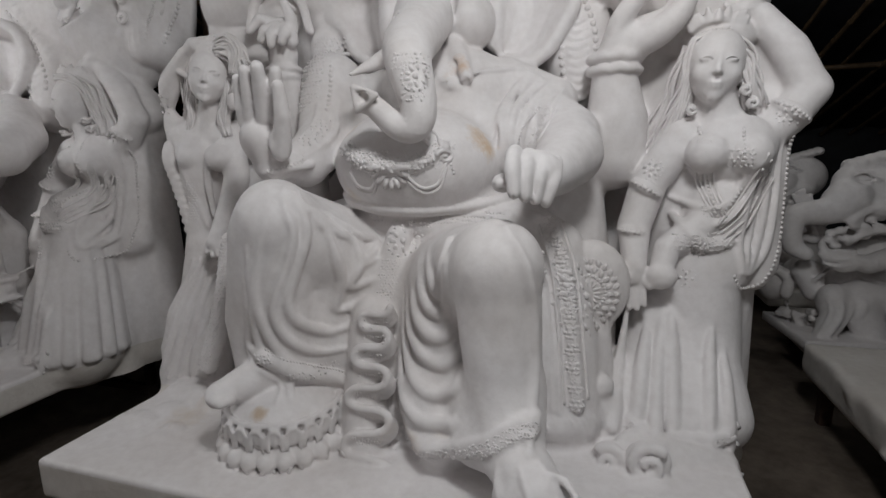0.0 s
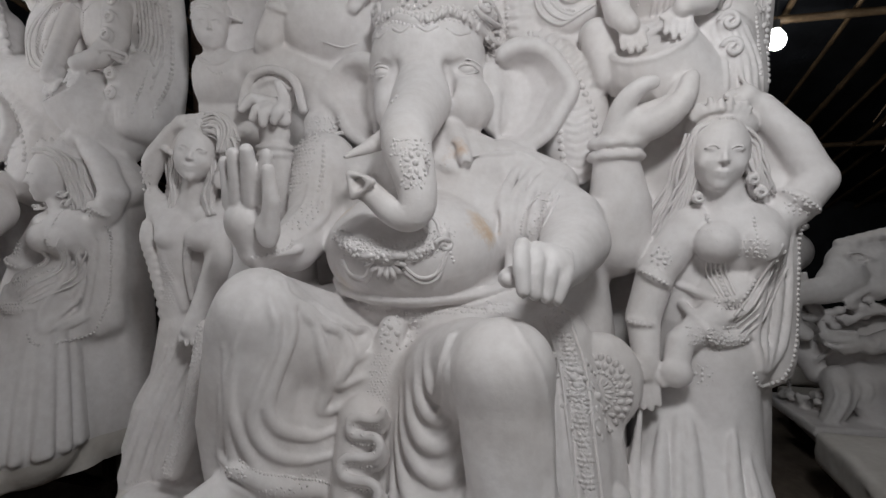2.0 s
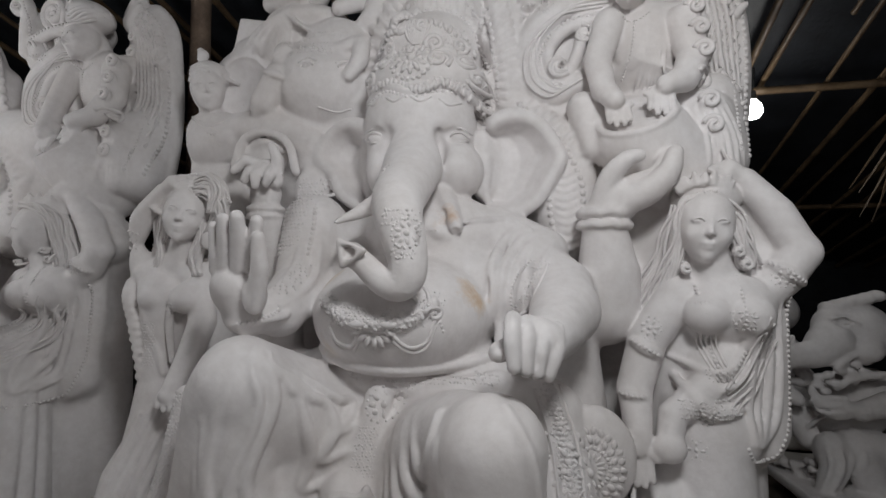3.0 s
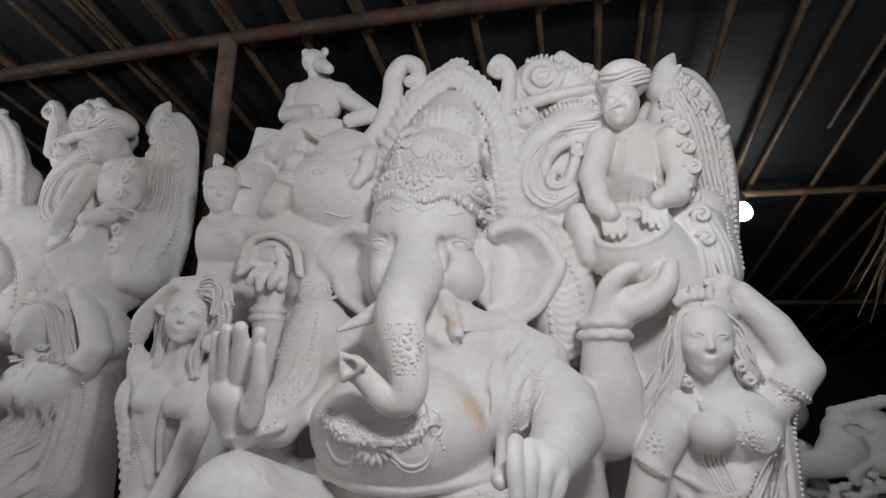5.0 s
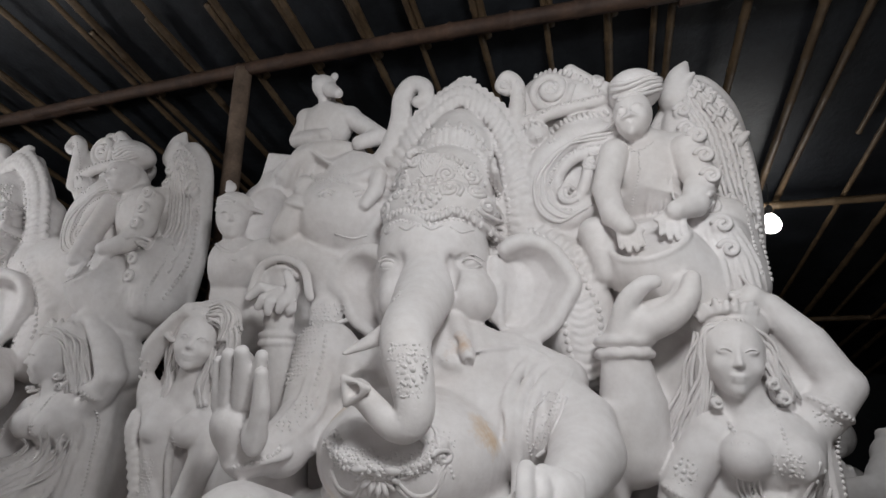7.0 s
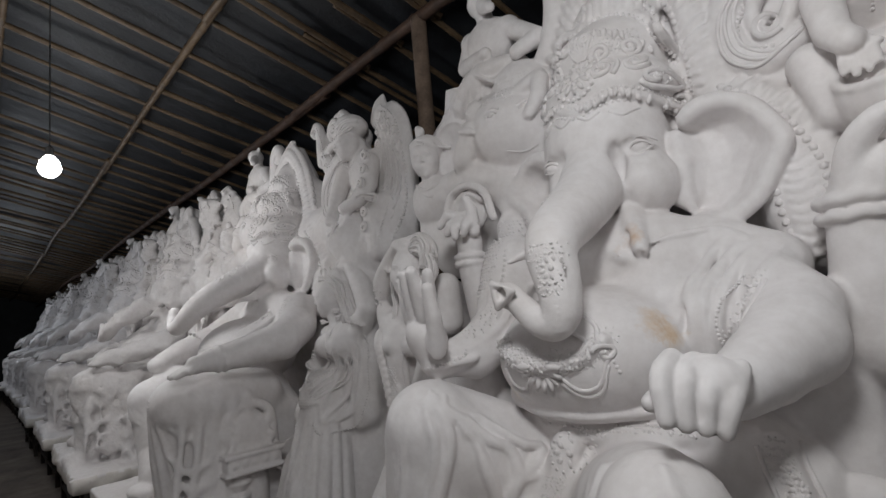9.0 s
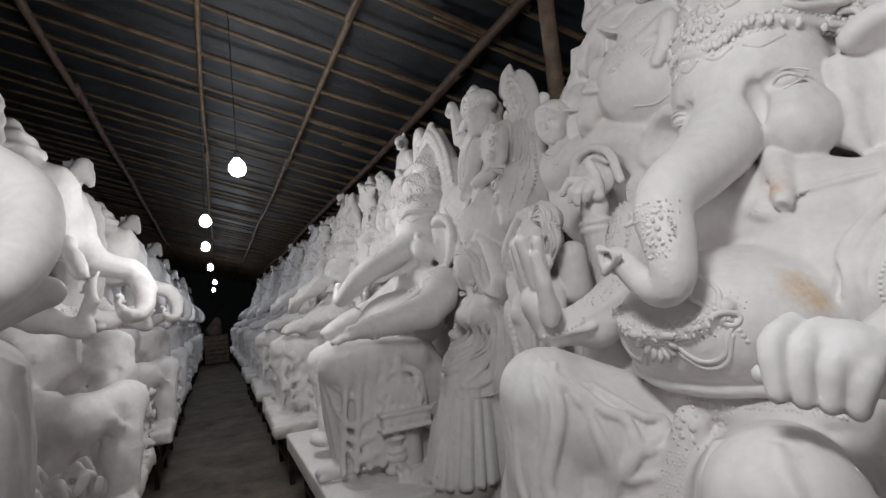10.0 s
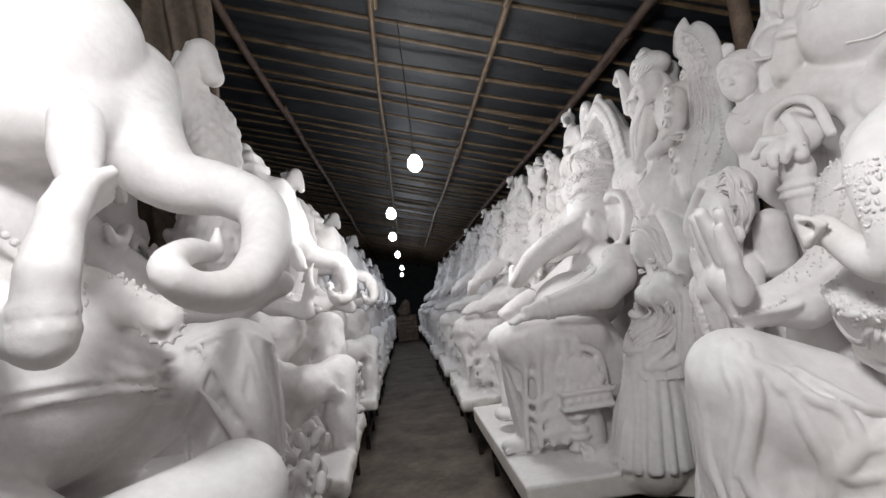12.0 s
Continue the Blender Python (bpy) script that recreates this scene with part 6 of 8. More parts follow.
    # rear arm with a hand raised beside the turbaned figure
    s.limb([(-1.162, 1.950, 1.418), (-1.200, 1.900, 1.546), (-1.222, 1.860, 1.738)], [0.085, 0.08, 0.062], 0.03)
    for dz in (0, 0.03):
        c = np.array((-1.230, 1.860, 1.760)) + np.array((0, 0, dz))
        s.limb([tuple(c + np.array((0.062 * math.cos(t), 0.062 * math.sin(t), 0))) for t in np.linspace(0, 6.3, 17)], 0.013, 0.006)
    s.ball((-1.224, 1.850, 1.847), (0.062, 0.05, 0.07), 0.02)
    s.ball((-1.208, 1.840, 1.935), (0.05, 0.045, 0.05), 0.02)
    for a, b, c in (((-1.218, 1.820, 1.954), (-1.275, 1.790, 1.973), (-1.318, 1.780, 1.932)), ((-1.209, 1.800, 1.940), (-1.244, 1.770, 1.925), (-1.264, 1.770, 1.893)), ((-1.196, 1.790, 1.928), (-1.210, 1.760, 1.906), (-1.213, 1.760, 1.870)), ((-1.166, 1.800, 1.929), (-1.161, 1.770, 1.903), (-1.173, 1.770, 1.877))):
        s.limb([a, b, c], [0.024, 0.021, 0.016], 0.006)
    s.limb([(-1.161, 1.820, 1.888), (-1.153, 1.810, 1.974), (-1.169, 1.800, 2.022)], [0.026, 0.022, 0.017], 0.008)
    s.limb([(-1.403, 1.900, 1.981), (-1.377, 1.920, 2.088), (-1.273, 1.920, 2.115), (-1.176, 1.920, 2.064), (-1.138, 1.920, 1.946)], 0.018, 0.01, 5)
    s.limb([(-1.392, 1.930, 1.986), (-1.360, 1.940, 2.060), (-1.282, 1.940, 2.083), (-1.211, 1.940, 2.040)], 0.012, 0.008, 5)
    s.ball((-1.312, 1.980, 2.017), (0.10, 0.04, 0.10), 0.03)
    # carved bolster behind the arm
    s.limb([(-1.110, 2.020, 1.900), (-1.073, 1.980, 1.591)], [0.075, 0.08], 0.03)
    s.fluff((-1.069, 1.950, 1.767), (0.07, 0.16), 0.012, 150, 71)
    s.laid_beads([(-0.997, 1.970, 1.860), (-0.967, 1.950, 1.724), (-0.952, 1.920, 1.596)], 0.012)
    # front arm with the closed fist: a sleeve to the elbow, the forearm coming forward
    s.limb([(-0.203, 1.900, 1.604), (-0.100, 1.800, 1.509), (-0.090, 1.680, 1.444)], [0.085, 0.098, 0.098], 0.03)
    s.limb([(-0.090, 1.680, 1.444), (-0.116, 1.540, 1.406), (-0.141, 1.430, 1.380)], [0.098, 0.082, 0.062], 0.03)
    s.ball((-0.155, 1.345, 1.395), (0.068, 0.062, 0.062), 0.025)
    for i in range(4):
        f = i / 3
        a = np.array((-0.208, 1.320, 1.452)) * (1 - f) + np.array((-0.108, 1.375, 1.425)) * f
        m = np.array((-0.205, 1.255, 1.425)) * (1 - f) + np.array((-0.108, 1.318, 1.385)) * f
        b = np.array((-0.196, 1.238, 1.352)) * (1 - f) + np.array((-0.124, 1.305, 1.325)) * f
        s.limb([a, m, b], [0.020, 0.0215, 0.0165], 0.003, 3)
    s.limb([(-0.215, 1.385, 1.375), (-0.240, 1.320, 1.372), (-0.236, 1.268, 1.374)], [0.030, 0.026, 0.018], 0.008, 3)
    s.ball((-0.236, 1.300, 1.420), (0.030, 0.06, 0.026), 0.006, cut=True)
    # sleeve folds falling from the shoulder between chest and arm
    s.freeze()
    for a, b, c, d, r in (((-0.238, 1.850, 1.741), (-0.309, 1.740, 1.636), (-0.318, 1.660, 1.519), (-0.311, 1.620, 1.333), 0.020), ((-0.195, 1.850, 1.730), (-0.269, 1.740, 1.617), (-0.290, 1.660, 1.493), (-0.287, 1.620, 1.308), 0.019), ((-0.153, 1.850, 1.710), (-0.228, 1.740, 1.612), (-0.256, 1.660, 1.502), (-0.261, 1.620, 1.402), 0.018), ((-0.116, 1.850, 1.678), (-0.152, 1.760, 1.608), (-0.180, 1.700, 1.537), (-0.218, 1.640, 1.435), 0.012)):
        s.drape([a, b, c, d], r, 0.004, 8, 0.25, 0.5, 0.5)
    s.drape([(-0.434, 1.800, 1.717), (-0.375, 1.800, 1.735), (-0.280, 1.800, 1.742), (-0.206, 1.800, 1.703)], 0.010, 0.004, 8, 0.25, 0.4, 0.4)
    s.ball((-0.330, 1.660, 1.510), (0.012, 0.06, 0.055), 0.006, cut=True)
    s.freeze(False)
    # embroidered oval on the sleeve
    for i in range(5):
        s.fluff(tuple(np.array((-0.227, 1.680, 1.458)) * (1 - i / 4) + np.array((-0.168, 1.720, 1.589)) * (i / 4)), (0.022, 0.022), 0.008, 16, 72 + i, 0.15)
    s.laid_beads([(-0.248, 1.660, 1.425), (-0.254, 1.680, 1.484), (-0.236, 1.700, 1.550), (-0.192, 1.740, 1.604)], 0.007, 2.0, 6, 0.2)
    s.laid_cord([(-0.236, 1.660, 1.416), (-0.197, 1.660, 1.451), (-0.160, 1.700, 1.537), (-0.144, 1.740, 1.586)], 0.007, 6, 0.2)
    # rear arm with a cuffed wrist, holding up the drum
    s.limb([(-0.034, 1.960, 1.401), (0.043, 1.940, 1.426), (0.053, 1.930, 1.554), (0.040, 1.910, 1.702)], [0.10, 0.115, 0.105, 0.075], 0.04)
    for dz in (0, 0.04):
        c = np.array((0.039, 1.910, 1.718)) + np.array((0, 0, dz))
        s.limb([tuple(c + np.array((0.082 * math.cos(t), 0.08 * math.sin(t), 0.003 * math.cos(t * 9)))) for t in np.linspace(0, 6.3, 33)], 0.014, 0.006)
    s.limb([(0.041, 1.910, 1.759), (0.082, 1.900, 1.817)], [0.068, 0.062], 0.03)
    s.limb([(0.089, 1.890, 1.797), (0.176, 1.850, 1.828), (0.234, 1.840, 1.886), (0.255, 1.860, 1.949)], [0.055, 0.045, 0.035, 0.026], 0.015, 4)
    s.limb([(0.111, 1.900, 1.836), (0.201, 1.880, 1.876), (0.236, 1.900, 1.952)], [0.05, 0.035, 0.026], 0.012, 4)
    s.limb([(0.038, 1.890, 1.806), (0.058, 1.860, 1.880), (0.106, 1.840, 1.929), (0.142, 1.840, 1.940)], [0.045, 0.036, 0.028, 0.022], 0.012, 4)
    # cloth from the rear arm to the drummer
    s.limb([(0.135, 2.080, 1.587), (0.225, 2.080, 1.791), (0.316, 2.100, 1.918)], [0.08, 0.08, 0.08], 0.05)
    s.limb([(0.144, 2.080, 1.395), (0.232, 2.080, 1.591)], [0.06, 0.06], 0.05)
    # robe behind the hip: long folds, embroidered band, rounded flap with a medallion, tassels
    s.limb([(-0.114, 1.940, 1.260), (-0.057, 1.880, 0.842), (-0.032, 1.780, 0.484)], [0.14, 0.14, 0.12], 0.04)
    s.limb([(-0.215, 1.680, 1.151), (-0.152, 1.580, 0.854), (-0.104, 1.500, 0.625)], [0.11, 0.11, 0.09], 0.05)
    s.limb([(-0.123, 1.700, 1.132), (-0.074, 1.620, 0.847), (-0.039, 1.540, 0.613)], [0.09, 0.09, 0.08], 0.05)
    s.ball((-0.010, 1.700, 1.012), (0.125, 0.055, 0.155), 0.012)
    s.limb([(0.006, 1.700, 0.825), (0.024, 1.620, 0.620)], [0.06, 0.06], 0.05)
    s.freeze()
    for a, b, c in (((-0.261, 1.500, 1.250), (-0.172, 1.500, 1.042), (-0.124, 1.420, 0.691)), ((-0.221, 1.500, 1.260), (-0.149, 1.500, 1.044), (-0.102, 1.420, 0.695)), ((-0.176, 1.520, 1.250), (-0.118, 1.520, 1.040), (-0.084, 1.440, 0.685))):
        s.fold([a, b, c], 0.014, 0.010, 8, 0.12)
    band = [(-0.140, 1.580, 1.224), (-0.093, 1.550, 1.100), (-0.068, 1.500, 0.953), (-0.036, 1.420, 0.705)]
    s.fold(band, 0.028, 0.008, 8, 0.3, False)
    s.freeze(False)
    for f in (-0.034, 0.034):
        s.laid_cord([tuple(np.array(q) + np.array((f, 0, 0))) for q in band], 0.006, 8, 0.1)
    run = smooth_path(band, 5)
    for i, q in enumerate(run):
        s.rosette(tuple(q), 0.026, 6)
        s.fluff(tuple(q), (0.026, 0.02), 0.008, 8, 740 + i)
    s.rosette((-0.022, 1.620, 0.999), 0.06, 16)
    for r, n in ((0.072, 20), (0.092, 26)):
        for i in range(n):
            a = 2 * math.pi * i / n
            q = np.array((-0.021, 1.640, 0.996)) + np.array((r * math.cos(a), 0, r * 1.15 * math.sin(a)))
            hit = s.front(q, 0.12, True)
            if hit:
                s.petal(hit, 0.017, 0.010, a + 0.5 * (i % 2))
    for i in range(24):
        a = np.array((-0.151, 1.440, 0.673)) * (1 - i / 23) + np.array((0.035, 1.480, 0.652)) * (i / 23)
        s.fold([a, a + np.array((0.008, -0.01, -0.035)), a + np.array((0.014, -0.015, -0.075))], 0.0065, 0.003, 3, 0.2)
    s.ball((0.033, 1.580, 0.716), (0.042, 0.04, 0.042), 0.01)
    s.limb([(0.059, 1.600, 0.635), (0.079, 1.580, 0.549)], [0.05, 0.06], 0.03)


def companions(s, left=True, shift=(0, 0, 0), turn=-4):
    """All the smaller figures round the big one."""
    s.soft = 0.5
    s.gain, s.fine = 1.22, 1.0
    attendant_right(s, True, turn)
    s.gain, s.fine = 1.15, 1.15
    s.move(shift)
    drummer(s)
    scroll_panel(s)
    s.move()
    if left:
        s.gain, s.fine = 1.22, 1.05
        attendant_left(s)
        s.gain, s.fine = 1.22, 1.15
        rider_group(s)
    s.gain, s.fine, s.soft = 1.0, 1.0, 1.0


def ornaments(s, shift=(0, 0, 0)):
    """Fine carved relief laid over the finished forms: cloth folds, leaf borders, feathers, scrolls."""
    s.freeze()
    # drape beside the attendant, saddle cloth under the rider
    for i in range(4):
        d = np.array((-0.03 * i, 0, 0.012 * i))
        s.drape([np.array((0.558, 1.920, 1.527)) + d, np.array((0.556, 1.920, 1.309)) + d, np.array((0.535, 1.900, 1.121)) + d, np.array((0.481, 1.880, 1.049)) + d * 0.3], 0.014, 0.005, 8, 0.2, 0.5, 0.5)
    for i in range(6):
        s.drape([(-1.267, 2.100, 2.678), np.array((-1.379, 2.120, 2.628)) + np.array((0.02 * i, 0, -0.012 * i)), np.array((-1.503, 2.120, 2.557)) + np.array((0.045 * i, 0, -0.02 * i))], 0.013, 0.005, 7, 0.2, 0.6, 0.3)
    s.freeze(False)
    # feathers of the panel behind the drummer
    s.move(shift)
    inner = [(0.345, 2.150, 2.718), (0.385, 2.150, 2.549), (0.405, 2.145, 2.324), (0.405, 2.140, 2.101)]
    outer = [(0.388, 2.150, 2.790), (0.487, 2.150, 2.604), (0.522, 2.150, 2.331), (0.505, 2.140, 1.977)]
    for j in range(7):
        f = j / 6
        line = [tuple(np.array(a) * (1 - f) + np.array(b) * f) for a, b in zip(inner, outer)]
        pts = smooth_path(line, 6)
        s.laid_cord(line, 0.010 if j % 2 else 0.007, 6, 0.07)
        for k in range(1, len(pts) - 1):
            d = pts[k + 1] - pts[k - 1]
            hit = s.front(tuple(pts[k]), 0.07, True)
            if hit:
                s.petal(hit, 0.026, 0.010, math.atan2(d[2], d[0]) + (0.7 if j % 2 else -0.7), 0.7)
    # rims of the big scroll beside the drummer, with leaf fringes
    for off in (-0.022, 0.0, 0.024):
        s.laid_cord([tuple(np.array(q) + np.array((off, 0, off * 0.6))) for q in ((0.070, 2.100, 2.597), (-0.091, 2.080, 2.576), (-0.211, 2.070, 2.454), (-0.217, 2.070, 2.316), (-0.137, 2.070, 2.245), (-0.047, 2.080, 2.282))], 0.007, 6, 0.2)
    for c, r, h in (((-0.112, 2.070, 2.349), 0.045, 1), ((-0.023, 2.080, 2.468), 0.026, -1), ((-0.165, 2.120, 2.842), 0.07, 1), ((0.029, 2.140, 2.860), 0.02, -1), ((-0.353, 2.100, 2.884), 0.022, 1)):
        s.scroll(c, r, 1.8, 0.5, h, 0.010, 0.006, 0.2)
    run = smooth_path([(-0.268, 2.100, 2.663), (-0.148, 2.100, 2.678), (-0.053, 2.100, 2.686), (0.053, 2.100, 2.720)], 5)
    for i, p in enumerate(run):
        s.petal(s.front(tuple(p), 0.2), 0.026, 0.011, -1.2 + 0.1 * (i % 3), 0.7)
    run = smooth_path([(-0.294, 2.120, 2.946), (-0.193, 2.120, 2.968), (-0.082, 2.120, 2.922), (0.022, 2.120, 2.814)], 5)
    for i, p in enumerate(run):
        hit = s.front(tuple(p), 0.2, True)
        if hit:
            s.petal(hit, 0.024, 0.012, 1.4 - 0.15 * (i % 3), 0.7)
    s.move()
    # crown: rows of small leaves between bead strings
    for z0, row in ((0, [(-0.817, 1.900, 2.226), (-0.706, 1.850, 2.242), (-0.593, 1.820, 2.201), (-0.503, 1.850, 2.232), (-0.384, 1.920, 2.169)]), (1, [(-0.818, 1.950, 2.414), (-0.731, 1.930, 2.463), (-0.632, 1.920, 2.494), (-0.508, 1.950, 2.456), (-0.399, 2.000, 2.358)])):
        for i, p in enumerate(smooth_path(row, 7)):
            hit = s.front(tuple(p), 0.2, True)
            if hit:
                s.petal(hit, 0.02, 0.011, 1.57 + 0.3 * (-1) ** i, 0.7)
    # cloth lines of the attendants' bodices and skirts
    for i in range(5):
        s.laid_cord([tuple(np.array((0.282, 1.800, 1.477)) + (0.012 * i, 0, 0)), tuple(np.array((0.313, 1.780, 1.335)) + (0.012 * i, 0, 0)), tuple(np.array((0.356, 1.780, 1.237)) + (0.010 * i, 0, 0))], 0.004, 6, 0.12)
        s.laid_cord([tuple(np.array((0.491, 1.820, 1.438)) + (0.012 * i, 0, -0.02 * i)), tuple(np.array((0.440, 1.800, 1.308)) + (0.01 * i, 0, -0.02 * i)), tuple(np.array((0.373, 1.790, 1.218)) + (0.006 * i, 0, -0.018 * i))], 0.005, 6, 0.12)


def slab(s, x, half):
    """The cast slab under a statue, with lumps of plaster round its rim."""
    s.block((x, 1.61, 0.485), (half, 0.64, 0.065), 0.014, 0.01)
    rng = random.Random(int(half * 1000))
    for i in range(26):
        s.ball((x + rng.uniform(-half, half) * 0.95, rng.uniform(1.0, 1.5), 0.545), (rng.uniform(0.02, 0.06), rng.uniform(0.02, 0.06), rng.uniform(0.008, 0.02)), 0.02)


def main_statue(cell):
    s = Clay((-1.70, 0.93, 0.40), (0.82, 2.36, 3.25), cell)
    slab(s, -0.595, 1.02)
    s.block((-0.55, 2.2, 1.35), (0.85, 0.09, 0.85), 0.05, 0.05)
    s.limb([(-0.839, 2.240, 2.312), (0.170, 2.260, 2.277)], [0.16, 0.16], 0.05)
    s.limb([(-1.556, 2.240, 2.052), (-1.006, 2.240, 2.262)], [0.14, 0.2], 0.05)
    s.gain, s.fine = 1.08, 1.2
    elephant_head(s)
    s.gain, s.fine = 1.0, 1.0
    big_body(s)
    companions(s)
    ornaments(s)
    # rubble and scrolls on the slab
    s.limb([(-1.837, 1.500, 0.369), (-1.551, 1.500, 0.510), (-1.323, 1.400, 0.544)], [0.05, 0.06, 0.05], 0.03)
    c = np.array((-1.584, 1.480, 0.501))
    s.limb([c + np.array((r * math.cos(a), 0, r * math.sin(a))) for r, a in zip(np.linspace(0.008, 0.036, 18), np.linspace(0, 9, 18))], 0.010, 0.004)
    for i in range(9):
        p = np.array((-1.724, 1.420, 0.429)) * (1 - i / 8) + np.array((-1.689, 1.550, 0.493)) * (i / 8)
        s.ball(p + np.array((0.03 * math.sin(i * 2.4), 0, 0.012 * math.cos(i * 1.7))), (0.032, 0.03, 0.024), 0.012)
    s.fluff((-1.631, 1.400, 0.429), (0.09, 0.03), 0.02, 30, 80)
    s.fluff((-0.822, 1.150, 0.563), (0.14, 0.012), 0.018, 24, 81)
    return s


STAINS = [((-0.333, 1.640, 1.476), 0.05, (0.86, 0.68, 0.46), 0.8), ((-0.758, 1.550, 1.347), 0.06, (0.92, 0.82, 0.66), 0.6), ((-0.518, 1.200, 0.639), 0.08, (0.88, 0.8, 0.7), 0.6), ((-1.350, 1.300, 0.592), 0.09, (0.88, 0.8, 0.68), 0.6), ((-0.477, 1.720, 1.761), 0.06, (0.78, 0.55, 0.36), 0.8), ((-0.339, 1.620, 1.518), 0.07, (0.85, 0.66, 0.45), 0.8), ((-0.926, 1.150, 0.702), 0.03, (0.72, 0.58, 0.42), 0.9), ((-0.826, 1.600, 1.545), 0.05, (0.88, 0.74, 0.55), 0.7), ((-0.366, 1.250, 0.669), 0.05, (0.9, 0.8, 0.66), 0.6)]
M_MAIN = plaster("stained_white_plaster", stains=STAINS)
CELL = 0.0065
ORIGIN = (-0.595, 1.61, 0.42)
me = main_statue(CELL).mesh("statue", M_MAIN, ORIGIN, M_OLD, 0.535)
ob = new("statue", me)
ob.location = ORIGIN
tagged(ob, "white plaster seated elephant-headed statue with attendants on a slab", "statue")


# ---- the other statues ----
def ornaments_far(s):
    """The same relief on the neighbouring statue, where the clay is fine enough to hold it."""
    if s.cell < 0.02:
        ornaments(s, (0.19, 0.0, 0.02))
        s.fluff((-0.62, 1.75, 2.49), (0.2, 0.05), 0.016, 60, 95)
        s.fluff((-0.62, 1.8, 2.64), (0.17, 0.04), 0.014, 50, 96)
        s.fluff((-0.2, 1.4, 0.64), (0.14, 0.02), 0.012, 30, 97)
        s.fluff((-0.6, 1.45, 1.36), (0.3, 0.02), 0.012, 60, 98)
        s.fluff((-0.2, 1.1, 1.22), (0.1, 0.03), 0.012, 40, 99)
        s.fluff((-0.1, 1.6, 1.72), (0.05, 0.10), 0.013, 60, 110)
        s.fluff((-0.62, 1.5, 1.95), (0.2, 0.05), 0.013, 60, 111)
        s.freeze()
        for i in range(6):
            s.drape([(-0.30 - 0.02 * i, 1.3, 1.33), (-0.28 - 0.03 * i, 1.12, 1.15), (-0.24 - 0.035 * i, 1.12, 0.92), (-0.22 - 0.03 * i, 1.15, 0.68)], 0.018, 0.006, 7, 0.3, 0.8, 0.3)
            s.drape([(-1.02 + 0.04 * i, 1.3, 1.28 - 0.02 * i), (-0.92 + 0.05 * i, 1.2, 1.05 - 0.02 * i), (-0.70 + 0.05 * i, 1.3, 0.92 - 0.02 * i), (-0.48 + 0.02 * i, 1.35, 1.0 - 0.05 * i)], 0.018, 0.006, 7, 0.3, 0.8, 0.3)
        s.freeze(False)


